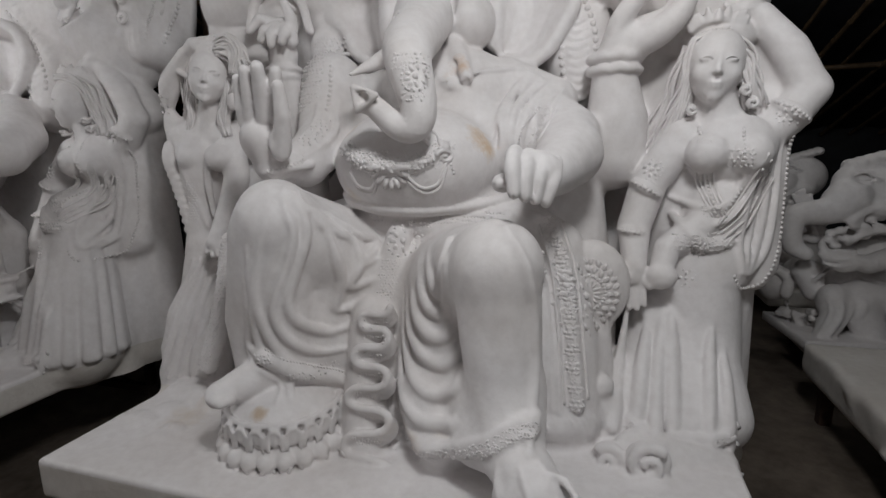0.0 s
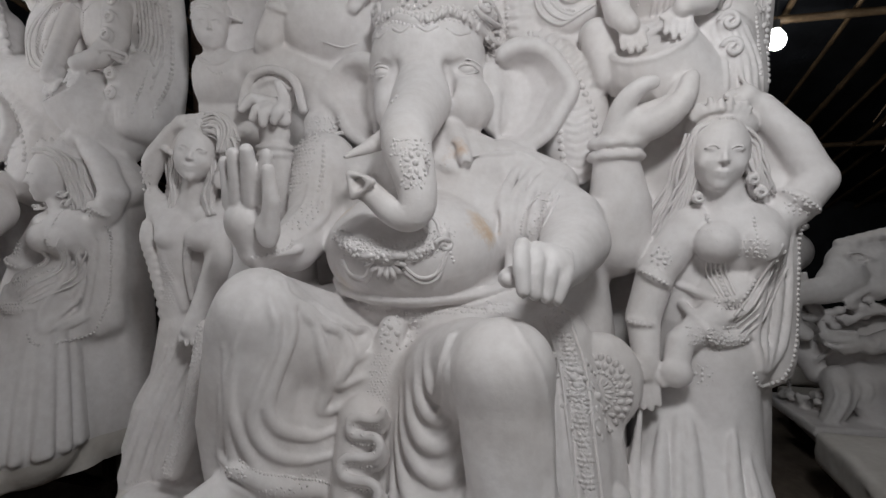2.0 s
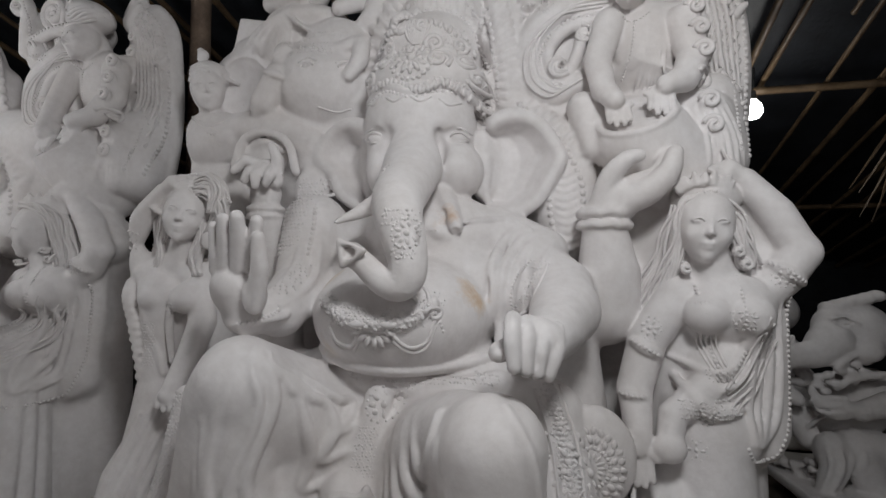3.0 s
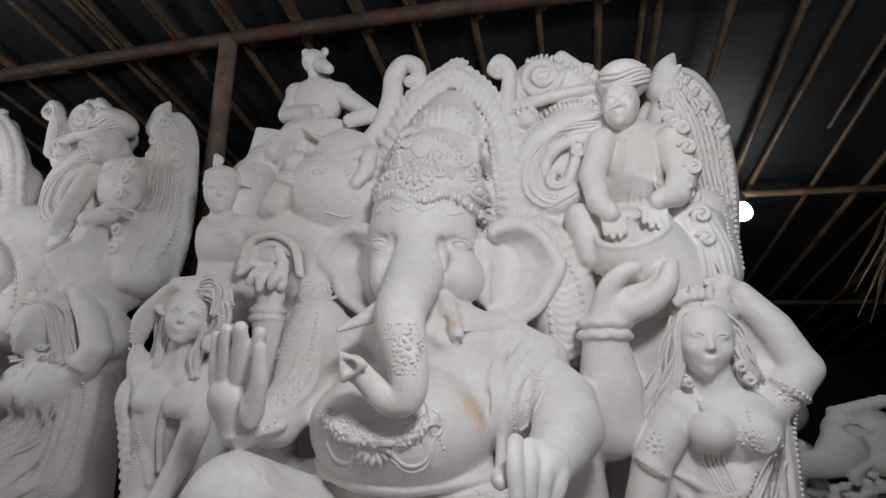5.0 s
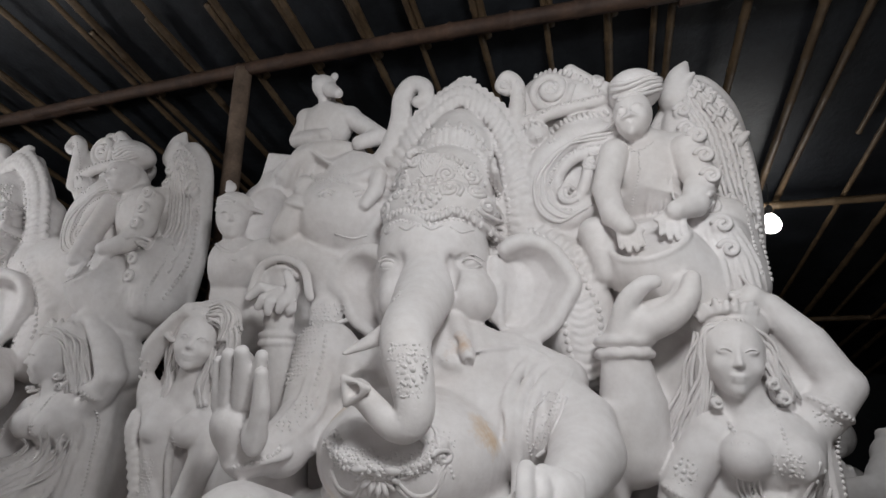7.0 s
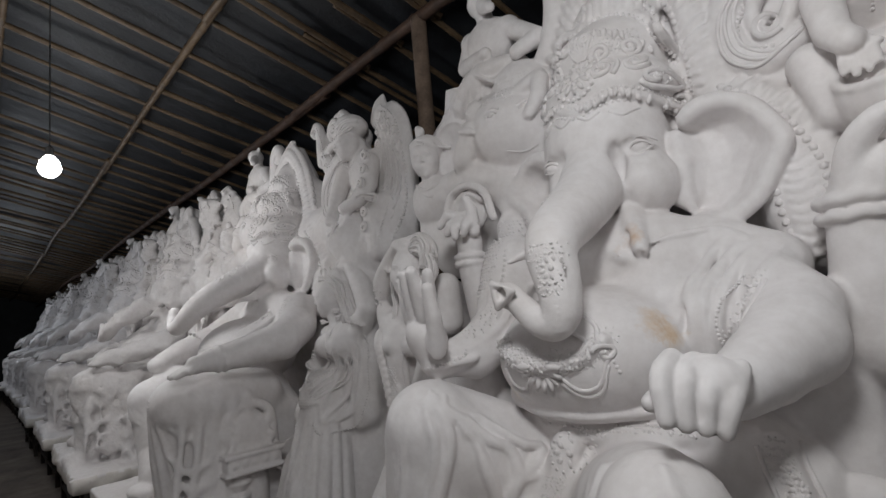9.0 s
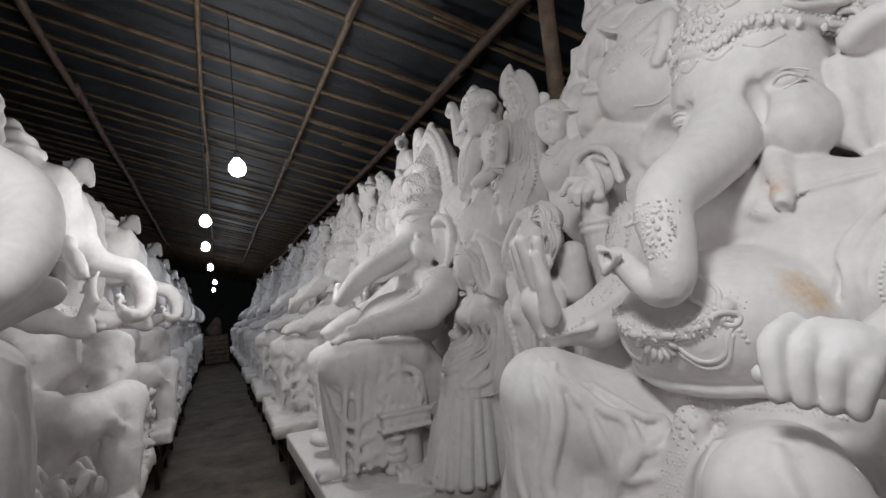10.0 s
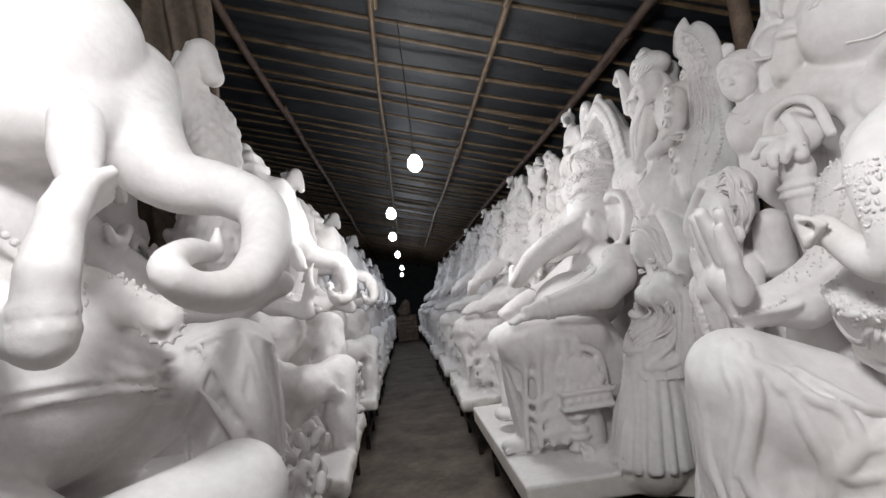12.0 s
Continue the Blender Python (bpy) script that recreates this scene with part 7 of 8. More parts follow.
def throne_statue(cell):
    """A seated elephant-headed figure on a throne, a hand laid on the knee; same companions as the first."""
    s = Clay((-1.70, 0.93, 0.40), (0.82, 2.36, 3.25), cell)
    slab(s, -0.6, 1.02)
    s.block((-0.55, 2.2, 1.35), (0.85, 0.09, 0.85), 0.05, 0.05)
    s.limb([(-0.95, 2.24, 2.2), (0.1, 2.24, 2.2)], [0.2, 0.2], 0.05)
    # the same head and crown, with a trunk that reaches out and swings aside over the belly
    s.gain, s.fine = 1.08, 1.2
    elephant_head(s, False)
    s.gain, s.fine = 1.0, 1.0
    s.limb([(-0.615, 1.92, 2.02), (-0.59, 1.78, 1.93), (-0.57, 1.62, 1.86), (-0.56, 1.48, 1.79), (-0.60, 1.39, 1.71), (-0.69, 1.35, 1.64), (-0.80, 1.34, 1.62), (-0.88, 1.35, 1.67), (-0.89, 1.36, 1.73)], [0.125, 0.108, 0.094, 0.082, 0.070, 0.058, 0.048, 0.041, 0.034], 0.025, 5)
    s.fluff((-0.56, 1.44, 1.80), (0.05, 0.04), 0.008, 50, 41)
    s.limb([(-0.50, 1.86, 1.86), (-0.44, 1.72, 1.78), (-0.40, 1.64, 1.77)], [0.036, 0.028, 0.010], 0.008, 4)
    s.limb([(-0.70, 1.80, 1.84), (-0.76, 1.68, 1.76), (-0.80, 1.60, 1.75)], [0.036, 0.028, 0.010], 0.008, 4)
    # belly, chest and shoulders under a scarf
    s.ball((-0.58, 1.74, 1.42), (0.33, 0.32, 0.23), 0.03)
    s.ball((-0.56, 1.92, 1.66), (0.31, 0.19, 0.17), 0.04)
    s.limb([(-0.98, 1.92, 1.64), (-0.20, 1.92, 1.66)], [0.12, 0.12], 0.04)
    s.laid_beads([(-0.85, 1.6, 1.62), (-0.6, 1.45, 1.46), (-0.35, 1.6, 1.62)], 0.012)
    s.fluff((-0.58, 1.45, 1.46), (0.16, 0.03), 0.013, 50, 90)
    s.fold([(-0.9, 1.6, 1.28), (-0.6, 1.45, 1.25), (-0.28, 1.6, 1.28)], 0.022, 0.01, 6)
    s.laid_beads([(-0.9, 1.6, 1.305), (-0.6, 1.45, 1.275), (-0.28, 1.6, 1.305)], 0.011)
    s.freeze()
    for i in range(6):
        s.drape([(-0.10 - 0.035 * i, 1.8, 1.76 - 0.004 * i), (-0.20 - 0.04 * i, 1.6, 1.62 - 0.02 * i), (-0.27 - 0.045 * i, 1.5, 1.48 - 0.03 * i), (-0.30 - 0.05 * i, 1.5, 1.34 - 0.02 * i)], 0.017, 0.006, 7, 0.35, 0.5, 0.5)
    s.freeze(False)
    s.move((-0.05, 0, 0))
    # a heavy arm laid along the thigh, hand on the knee
    s.limb([(-0.10, 1.90, 1.66), (0.08, 1.80, 1.56), (0.17, 1.66, 1.49)], [0.115, 0.115, 0.105], 0.03)
    s.limb([(0.17, 1.66, 1.49), (0.15, 1.45, 1.45), (0.12, 1.28, 1.425)], [0.105, 0.085, 0.060], 0.025)
    hand_form(s, (0.12, 1.28, 1.425), (0.11, 1.20, 1.41), [(0.05, 1.10, 1.365), (0.08, 1.085, 1.365), (0.11, 1.085, 1.36), (0.14, 1.10, 1.36)], 0.046, (0.17, 1.16, 1.38))
    for f in (0.0, 0.035):
        s.limb([(0.13 + 0.066 * math.cos(a), 1.31 + f, 1.43 + 0.066 * math.sin(a)) for a in np.linspace(0, 6.3, 17)], 0.012, 0.006)
    s.move()
    s.limb([(-0.98, 1.88, 1.66), (-1.16, 1.72, 1.52), (-1.10, 1.46, 1.44), (-1.02, 1.32, 1.40)], [0.12, 0.11, 0.09, 0.065], 0.03)
    s.ball((-1.0, 1.28, 1.38), (0.075, 0.07, 0.055), 0.02)
    # lap, legs and the falling cloth
    s.move((-0.10, 0, 0))
    s.limb([(-0.24, 1.7, 1.14), (-0.10, 1.40, 1.19), (-0.04, 1.18, 1.20)], [0.19, 0.165, 0.145], 0.04)
    s.limb([(-0.05, 1.62, 1.20), (0.03, 1.36, 1.22), (0.04, 1.14, 1.20)], [0.13, 0.13, 0.12], 0.03)
    s.limb([(-0.02, 1.16, 1.20), (-0.04, 1.17, 0.95), (-0.06, 1.18, 0.70)], [0.14, 0.13, 0.115], 0.03)
    s.limb([(0.0, 1.3, 1.2), (0.0, 1.32, 0.72)], [0.13, 0.14], 0.04)
    s.limb([(0.02, 1.46, 1.16), (0.0, 1.46, 0.70)], [0.11, 0.12], 0.04)
    s.ball((-0.06, 1.11, 0.60), (0.085, 0.15, 0.055), 0.02)
    for i in range(5):
        s.limb([(-0.115 + 0.028 * i, 1.05, 0.59), (-0.122 + 0.03 * i, 0.985, 0.575)], [0.02, 0.017], 0.006)
    s.move()
    s.limb([(-0.75, 1.7, 1.15), (-0.98, 1.38, 1.2), (-0.95, 1.22, 1.16)], [0.19, 0.16, 0.13], 0.04)
    s.limb([(-0.95, 1.22, 1.16), (-0.88, 1.24, 0.85), (-0.75, 1.2, 0.72)], [0.13, 0.12, 0.10], 0.03)
    s.ball((-0.72, 1.12, 0.66), (0.12, 0.09, 0.05), 0.02)
    s.block((-0.62, 1.68, 0.85), (0.55, 0.22, 0.32), 0.12, 0.08)
    for i in range(7):
        s.fold([(-0.30 + 0.05 * i, 1.2, 1.22 - 0.02 * i), (-0.26 + 0.045 * i, 1.2, 0.95), (-0.30 + 0.05 * i, 1.2, 0.66)], 0.013, 0.012, 6)
        s.fold([(-0.9 + 0.06 * i, 1.3, 1.1 - 0.03 * i), (-0.75 + 0.05 * i, 1.3, 0.95 - 0.03 * i), (-0.5 + 0.03 * i, 1.4, 1.0 - 0.04 * i)], 0.014, 0.012, 6)
    # cloth hanging straight down the side of the thigh and shin, with a few long soft folds
    for i in range(5):
        y = 1.10 + 0.08 * i
        s.limb([(0.030 + 0.004 * i, y + 0.06, 1.25 - 0.01 * i), (0.030 + 0.010 * (i % 2), y + 0.03, 1.0), (0.020 + 0.012 * (i % 2), y, 0.78), (0.02, y - 0.01, 0.62)], [0.010, 0.016, 0.018, 0.018], 0.05, 4)
    for i in range(3):
        s.limb([(0.0, 1.08 + 0.02 * i, 0.96 - 0.10 * i), (0.035, 1.16 + 0.02 * i, 0.88 - 0.10 * i), (0.04, 1.26 + 0.02 * i, 0.90 - 0.10 * i)], [0.008, 0.012, 0.008], 0.03, 4)
    s.move((-0.04, 0, 0))
    # carved arm of the throne beside the knee: a scaled wing over a frieze on a turned leg
    s.ball((0.03, 1.47, 1.0), (0.10, 0.15, 0.13), 0.02)
    for j in range(4):
        for i in range(5):
            p = np.array((0.12 - 0.012 * j, 1.36 + 0.05 * i + 0.025 * (j % 2), 0.93 + 0.045 * j))
            s.ball(p, (0.022, 0.028, 0.034), 0.005)
    s.limb([(0.06, 1.62, 0.92), (0.07, 1.6, 1.1), (0.07, 1.5, 1.16), (0.07, 1.38, 1.12), (0.08, 1.33, 1.02), (0.09, 1.38, 0.97)], [0.028, 0.028, 0.027, 0.025, 0.024, 0.02], 0.008, 4)
    s.block((0.07, 1.47, 0.87), (0.10, 0.15, 0.04), 0.006, 0.005)
    s.block((0.07, 1.47, 0.915), (0.115, 0.165, 0.012), 0.005, 0.004)
    s.block((0.07, 1.47, 0.825), (0.115, 0.165, 0.012), 0.005, 0.004)
    for i in range(5):
        s.ball((0.17, 1.36 + 0.055 * i, 0.87), (0.012, 0.02, 0.02), 0.004)
    for z, r in ((0.79, 0.05), (0.765, 0.068), (0.74, 0.045), (0.69, 0.06), (0.65, 0.066), (0.61, 0.05), (0.58, 0.075)):
        s.ball((0.08, 1.41, z), (r, r, 0.028), 0.008)
    s.limb([(0.0, 1.5, 0.80), (0.0, 1.5, 0.56)], [0.10, 0.10], 0.02)
    # the attendant's wide pleated skirt
    s.move()
    s.move((2.70, 0.02, 0))
    s.skirt((-2.360, 1.773, 1.196), (-2.340, 1.678, 0.566), 0.12, 0.19, 22, 0.022)
    s.limb([(-2.280, 1.850, 1.314), (-2.250, 1.901, 1.066), (-2.240, 1.834, 0.993), (-2.240, 1.803, 1.080)], [0.03, 0.04, 0.035, 0.03], 0.012, 4)
    s.move()
    companions(s, True, (0.19, 0.0, 0.02), -34)
    s.limb([(0.02, 2.20, 2.0), (0.25, 2.20, 1.75), (0.30, 2.15, 1.5)], [0.14, 0.14, 0.12], 0.05)
    # edge of the panel behind the drape
    s.limb([(0.580, 2.08, 0.55), (0.560, 2.08, 1.20), (0.540, 2.10, 1.72)], [0.07, 0.07, 0.06], 0.04)
    ornaments_far(s)
    return s


def curling_trunk_statue(cell):
    """A seated elephant-headed figure whose long trunk curls out in front; it faces +y."""
    s = Clay((-2.75, -1.45, 0.40), (-0.22, 0.24, 3.3), cell)
    s.block((-1.3, -0.68, 0.485), (1.05, 0.66, 0.065), 0.014, 0.01)
    s.block((-1.3, -1.25, 1.5), (0.85, 0.1, 1.0), 0.1, 0.06)
    # head, brow, cheek, crown
    s.ball((-1.22, -0.66, 2.42), (0.30, 0.30, 0.33), 0.04)
    s.ball((-1.25, -0.52, 2.55), (0.22, 0.2, 0.2), 0.06)
    s.ball((-1.04, -0.56, 2.22), (0.13, 0.15, 0.13), 0.04)
    s.ball((-1.42, -0.56, 2.22), (0.13, 0.15, 0.13), 0.04)
    for z, r in ((2.72, 0.25), (2.82, 0.22), (2.92, 0.16), (3.0, 0.10)):
        s.ball((-1.25, -0.72, z), (r, r, 0.07), 0.02)
    s.fluff((-1.25, -0.5, 2.74), (0.2, 0.05), 0.014, 20, 100)
    s.ball((-0.86, -0.85, 2.35), (0.20, 0.06, 0.24), 0.02, turned(0, 0, -30))
    s.ball((-1.64, -0.85, 2.35), (0.20, 0.06, 0.24), 0.02, turned(0, 0, 30))
    # eye on the camera's side
    c = np.array((-1.202, -0.460, 2.499))
    s.ball(c + np.array((0.03, 0.0, 0.0)), (0.04, 0.085, 0.045), 0.03, cut=True)
    s.ball(c + np.array((-0.012, 0.0, -0.002)), (0.03, 0.045, 0.027), 0.004)
    s.limb([c + np.array((0.018, -0.07, -0.006)), c + np.array((0.022, -0.01, 0.028)), c + np.array((0.0, 0.06, -0.004))], 0.012, 0.004, 4)
    s.limb([c + np.array((0.018, -0.06, -0.014)), c + np.array((0.02, 0.0, -0.028)), c + np.array((0.0, 0.055, -0.012))], 0.008, 0.005, 4)
    s.limb([c + np.array((0.02, -0.10, 0.05)), c + np.array((0.022, 0.0, 0.068)), c + np.array((0.0, 0.08, 0.03))], 0.012, 0.014, 4)
    # trunk
    s.limb([(-1.483, -0.500, 2.473), (-1.339, -0.400, 2.250), (-1.264, -0.260, 2.058), (-1.304, -0.100, 2.006), (-1.332, 0.000, 1.935), (-1.188, 0.040, 1.782), (-0.968, 0.030, 1.661), (-0.800, -0.020, 1.648), (-0.746, -0.060, 1.701), (-0.946, -0.090, 1.764), (-1.146, -0.100, 1.786), (-1.193, -0.100, 1.856)], [0.20, 0.155, 0.105, 0.086, 0.082, 0.074, 0.060, 0.046, 0.040, 0.035, 0.029, 0.012], 0.03, 5)
    s.limb([(-0.968, -0.360, 2.147), (-0.859, -0.300, 2.022), (-0.830, -0.280, 1.942)], [0.065, 0.06, 0.045], 0.012)
    s.limb([(-1.263, -0.420, 2.292), (-1.081, -0.450, 2.198)], [0.10, 0.1], 0.04)
    # raised hand and arm
    s.limb([(-0.595, -0.220, 1.580), (-0.588, -0.200, 1.702), (-0.623, -0.190, 1.819)], [0.054, 0.052, 0.038], 0.02)
    s.limb([(-0.623, -0.190, 1.819), (-0.658, -0.190, 1.866)], [0.038, 0.040], 0.02)
    for i in range(4):
        d = np.array((-0.03 * i, -0.02 * i, -0.01 * i))
        s.limb([np.array((-0.637, -0.180, 1.855)) + d, np.array((-0.691, -0.170, 1.898)) + d, np.array((-0.763, -0.170, 1.933)) + d], [0.025, 0.022, 0.017], 0.004)
    s.limb([(-0.595, -0.220, 1.580), (-0.75, -0.55, 1.72), (-0.9, -0.8, 1.95)], [0.054, 0.095, 0.12], 0.02)
    for dz in (0, 0.035):
        c = np.array((-0.593, -0.215, 1.594)) + np.array((0, 0, dz))
        s.limb([tuple(c + np.array((0.054 * math.cos(t), 0.054 * math.sin(t), 0))) for t in np.linspace(0, 6.3, 21)], 0.009, 0.004)
    # belly, lap and drapery
    s.ball((-1.25, -0.72, 1.5), (0.38, 0.36, 0.36), 0.05)
    s.ball((-1.25, -0.85, 1.9), (0.36, 0.25, 0.28), 0.06)
    s.limb([(-0.9, -0.85, 1.98), (-1.65, -0.85, 1.98)], [0.15, 0.15], 0.05)
    s.limb([(-0.95, -0.7, 1.12), (-0.78, -0.35, 1.04), (-1.178, -0.100, 1.087)], [0.2, 0.16, 0.13], 0.05)
    s.limb([(-1.178, -0.100, 1.087), (-1.0, -0.12, 0.80), (-1.0, -0.1, 0.62)], [0.13, 0.12, 0.10], 0.05)
    s.limb([(-1.5, -0.7, 1.25), (-1.60, -0.36, 1.42), (-1.62, -0.22, 1.44)], [0.2, 0.17, 0.14], 0.05)
    s.limb([(-1.62, -0.22, 1.44), (-1.58, -0.22, 1.1), (-1.5, -0.25, 0.7)], [0.14, 0.14, 0.13], 0.04)
    s.block((-1.25, -0.6, 0.8), (0.6, 0.25, 0.28), 0.08, 0.06)
    for i in range(9):
        a = np.array((-1.52, -0.10 - 0.035 * i, 1.42 - 0.03 * i))
        s.limb([a, a + np.array((0.05, 0.01, -0.25)), a + np.array((0.16, -0.02, -0.5))], [0.012, 0.016, 0.012], 0.018, 5)
        b = np.array((-0.72 - 0.03 * i, -0.5 + 0.045 * i, 1.19 - 0.004 * i))
        s.limb([b, b + np.array((-0.02, 0.08, -0.08)), b + np.array((-0.03, 0.1, -0.26))], [0.012, 0.015, 0.01], 0.02, 5)
    for z in (1.44, 1.40):
        s.limb([(-1.25 + 0.385 * math.cos(a), -0.72 + 0.365 * math.sin(a), z + 0.03 * math.sin(a * 2)) for a in np.linspace(-0.4, 1.7, 16)], 0.011, 0.008)
    # cloth falling slantwise from the far knee
    for path in ([(-1.474, -0.229, 1.501), (-1.435, -0.290, 1.378), (-1.452, -0.366, 1.271)], [(-1.487, -0.174, 1.505), (-1.462, -0.236, 1.347), (-1.533, -0.362, 1.203)], [(-1.511, -0.128, 1.501), (-1.470, -0.178, 1.318), (-1.443, -0.269, 1.165)], [(-1.544, -0.092, 1.486), (-1.499, -0.126, 1.305), (-1.431, -0.192, 1.138)], [(-1.576, -0.070, 1.430), (-1.553, -0.087, 1.270), (-1.461, -0.122, 1.119)]):
        s.limb(path, [0.010, 0.019, 0.016], 0.014, 6)
    s.limb([(-1.443, -0.322, 1.507), (-1.482, -0.259, 1.529), (-1.510, -0.150, 1.525), (-1.582, -0.073, 1.472)], [0.012, 0.015, 0.015, 0.012], 0.012, 5)
    # a small maned mask hanging at the side, and knobs round it
    c = np.array((-1.120, -0.240, 1.602))
    s.limb([c + np.array((-0.08, -0.25, 0.12)), c], [0.07, 0.05], 0.03)
    s.ball(c, (0.045, 0.045, 0.052), 0.01)
    s.ball(c + np.array((0.03, 0.01, -0.02)), (0.03, 0.022, 0.018), 0.008)
    for i in range(14):
        a = 2 * math.pi * i / 14
        p = c + np.array((0.012, 0.052 * math.cos(a), 0.058 * math.sin(a)))
        s.limb([p, p + np.array((0.008, 0.018 * math.cos(a + 0.6), 0.018 * math.sin(a + 0.6)))], [0.013, 0.009], 0.004)
    # folds over both knees, sash lines on the belly, bracelet and trunk ornament
    s.far = True
    s.freeze()
    for i in range(7):
        f = i / 6
        s.drape([(-0.62 - 0.03 * i, -0.35, 1.16 - 0.01 * i), (-0.80 - 0.03 * i, -0.15, 1.08 - 0.03 * i), (-0.93 - 0.02 * i, -0.05, 0.9 - 0.04 * i)], 0.028, 0.006, 7, 0.25, 0.4)
        s.drape([(-1.40 - 0.05 * i, -0.2, 1.56 - 0.01 * i), (-1.42 - 0.04 * i, -0.1, 1.36 - 0.02 * i), (-1.44 - 0.03 * i, -0.1, 1.14 - 0.02 * i), (-1.45 - 0.02 * i, -0.12, 0.95 - 0.02 * i)], 0.026, 0.006, 7, 0.2, 0.4)
    for i in range(4):
        s.drape([(-0.94 - 0.01 * i, -0.55, 1.70 - 0.03 * i), (-1.1, -0.42, 1.58 - 0.05 * i), (-1.35, -0.40, 1.5 - 0.05 * i), (-1.5, -0.46, 1.48 - 0.05 * i)], 0.014, 0.008, 7, 0.12)
    s.freeze(False)
    s.laid_beads([(-0.95, -0.6, 1.95), (-1.12, -0.4, 1.75), (-1.28, -0.36, 1.68), (-1.5, -0.5, 1.85)], 0.016, 2.0, 6, 0.12)
    s.fluff((-1.25, -0.42, 1.70), (0.16, 0.06), 0.014, 50, 101, 0.12)
    for p in ((-0.98, -0.3, 1.02), (-1.5, -0.2, 1.05)):
        s.fluff(p, (0.16, 0.02), 0.012, 30, 102, 0.5)
    s.far = False
    # the other arm, companions and carved beast at the side
    s.limb([(-1.65, -0.85, 1.98), (-1.85, -0.6, 1.7), (-1.9, -0.3, 1.65), (-1.9, -0.15, 1.7)], [0.13, 0.115, 0.085, 0.06], 0.03)
    s.ball((-1.9, -0.1, 1.72), (0.06, 0.07, 0.06), 0.02)
    s.ball((-2.0, -0.45, 0.75), (0.2, 0.2, 0.18), 0.03)
    s.ball((-2.05, -0.2, 0.72), (0.12, 0.12, 0.11), 0.03)
    s.ball((-2.1, -0.3, 0.92), (0.13, 0.12, 0.12), 0.03)
    rng = random.Random(7)
    for i in range(70):
        a = rng.uniform(0, 6.28)
        p = np.array((-2.0 + rng.uniform(-0.3, 0.3), -0.25 + rng.uniform(-0.2, 0.25), rng.uniform(0.58, 1.0)))
        q = [p + 0.05 * np.array((math.cos(a + t) * 0.6, math.sin(a + t) * 0.6, math.sin(t * 1.3))) for t in (0, 0.9, 1.8, 2.7)]
        s.limb(q, [0.022, 0.022, 0.018, 0.014], 0.012)
    s.limb([(-2.15, -0.75, 0.6), (-2.12, -0.75, 1.5)], [0.17, 0.14], 0.04)
    face(s, (-2.1, -0.68, 1.78), 0.11, 180)
    s.ball((-2.1, -0.75, 1.83), 0.12, 0.02)
    s.limb([(-2.15, -0.75, 1.55), (-2.12, -0.6, 1.3), (-2.05, -0.5, 1.3)], [0.06, 0.05, 0.04], 0.02)
    s.limb([(-0.45, -0.8, 0.6), (-0.45, -0.8, 1.4)], [0.16, 0.12], 0.04)
    # scaled serpent neck rising at the far end of the panel, with a maned head
    neck = [(-2.1, -0.7, 1.55), (-2.2, -0.50, 1.95), (-2.25, -0.47, 2.35), (-2.35, -0.5, 2.66), (-2.3, -0.7, 2.85)]
    s.limb(neck, [0.17, 0.16, 0.15, 0.13, 0.1], 0.03, 5)
    path = smooth_path(neck, 8)
    for i, p in enumerate(path[:-2]):
        t = path[i + 1] - p
        t = t / np.linalg.norm(t)
        u = np.cross(t, (0, 1, 0))
        u = u / np.linalg.norm(u)
        w = np.cross(t, u)
        for j in range(10):
            a = 2 * math.pi * (j + 0.5 * (i % 2)) / 10
            r = 0.165 - 0.0018 * i
            q = p + r * (math.cos(a) * u + math.sin(a) * w)
            s.limb([q, q + t * 0.03], [0.026, 0.018], 0.006)
    s.limb([(-2.3, -0.62, 2.8), (-2.28, -0.48, 3.02), (-2.26, -0.42, 2.88)], [0.11, 0.085, 0.055], 0.03)
    for i in range(8):
        s.limb([(-2.32, -0.6 - 0.05 * i, 2.95 - 0.03 * i), (-2.33, -0.56 - 0.06 * i, 3.12 - 0.05 * i)], [0.04, 0.018], 0.01)
    s.limb([(-1.9, -1.1, 2.6), (-1.6, -1.1, 2.85), (-1.2, -1.15, 2.95)], [0.16, 0.16, 0.16], 0.05)
    # tall carved panel with fins along the top
    for x, y, z in ((-2.0, -0.85, 3.0), (-1.75, -0.95, 3.1), (-0.7, -0.9, 2.9), (-0.5, -0.85, 2.6)):
        s.limb([(x, y - 0.1, 1.6), (x, y, z)], [0.2, 0.12], 0.05)
        for i in range(5):
            s.limb([(x - 0.12 + 0.06 * i, y + 0.05, z - 0.05), (x - 0.16 + 0.08 * i, y + 0.1, z + 0.10 - 0.03 * abs(i - 2))], [0.04, 0.018], 0.01)
    for i in range(40):
        a = rng.uniform(0, 6.28)
        p = np.array((rng.choice((-2.0, -1.8, -0.7, -0.5)) + rng.uniform(-0.15, 0.15), -0.7 + rng.uniform(-0.08, 0.05), rng.uniform(1.7, 2.9)))
        s.limb([p + 0.07 * np.array((math.cos(a + t), 0.1, math.sin(a + t))) for t in (0, 0.9, 1.8, 2.7)], [0.03, 0.028, 0.022, 0.016], 0.012)
    for i in range(12):
        x = -2.0 + 0.13 * i
        z = 2.75 + 0.2 * math.sin(i * 0.8)
        s.limb([(x, -1.1, z), (x, -1.05, z + 0.16)], [0.05, 0.02], 0.015)
    return s


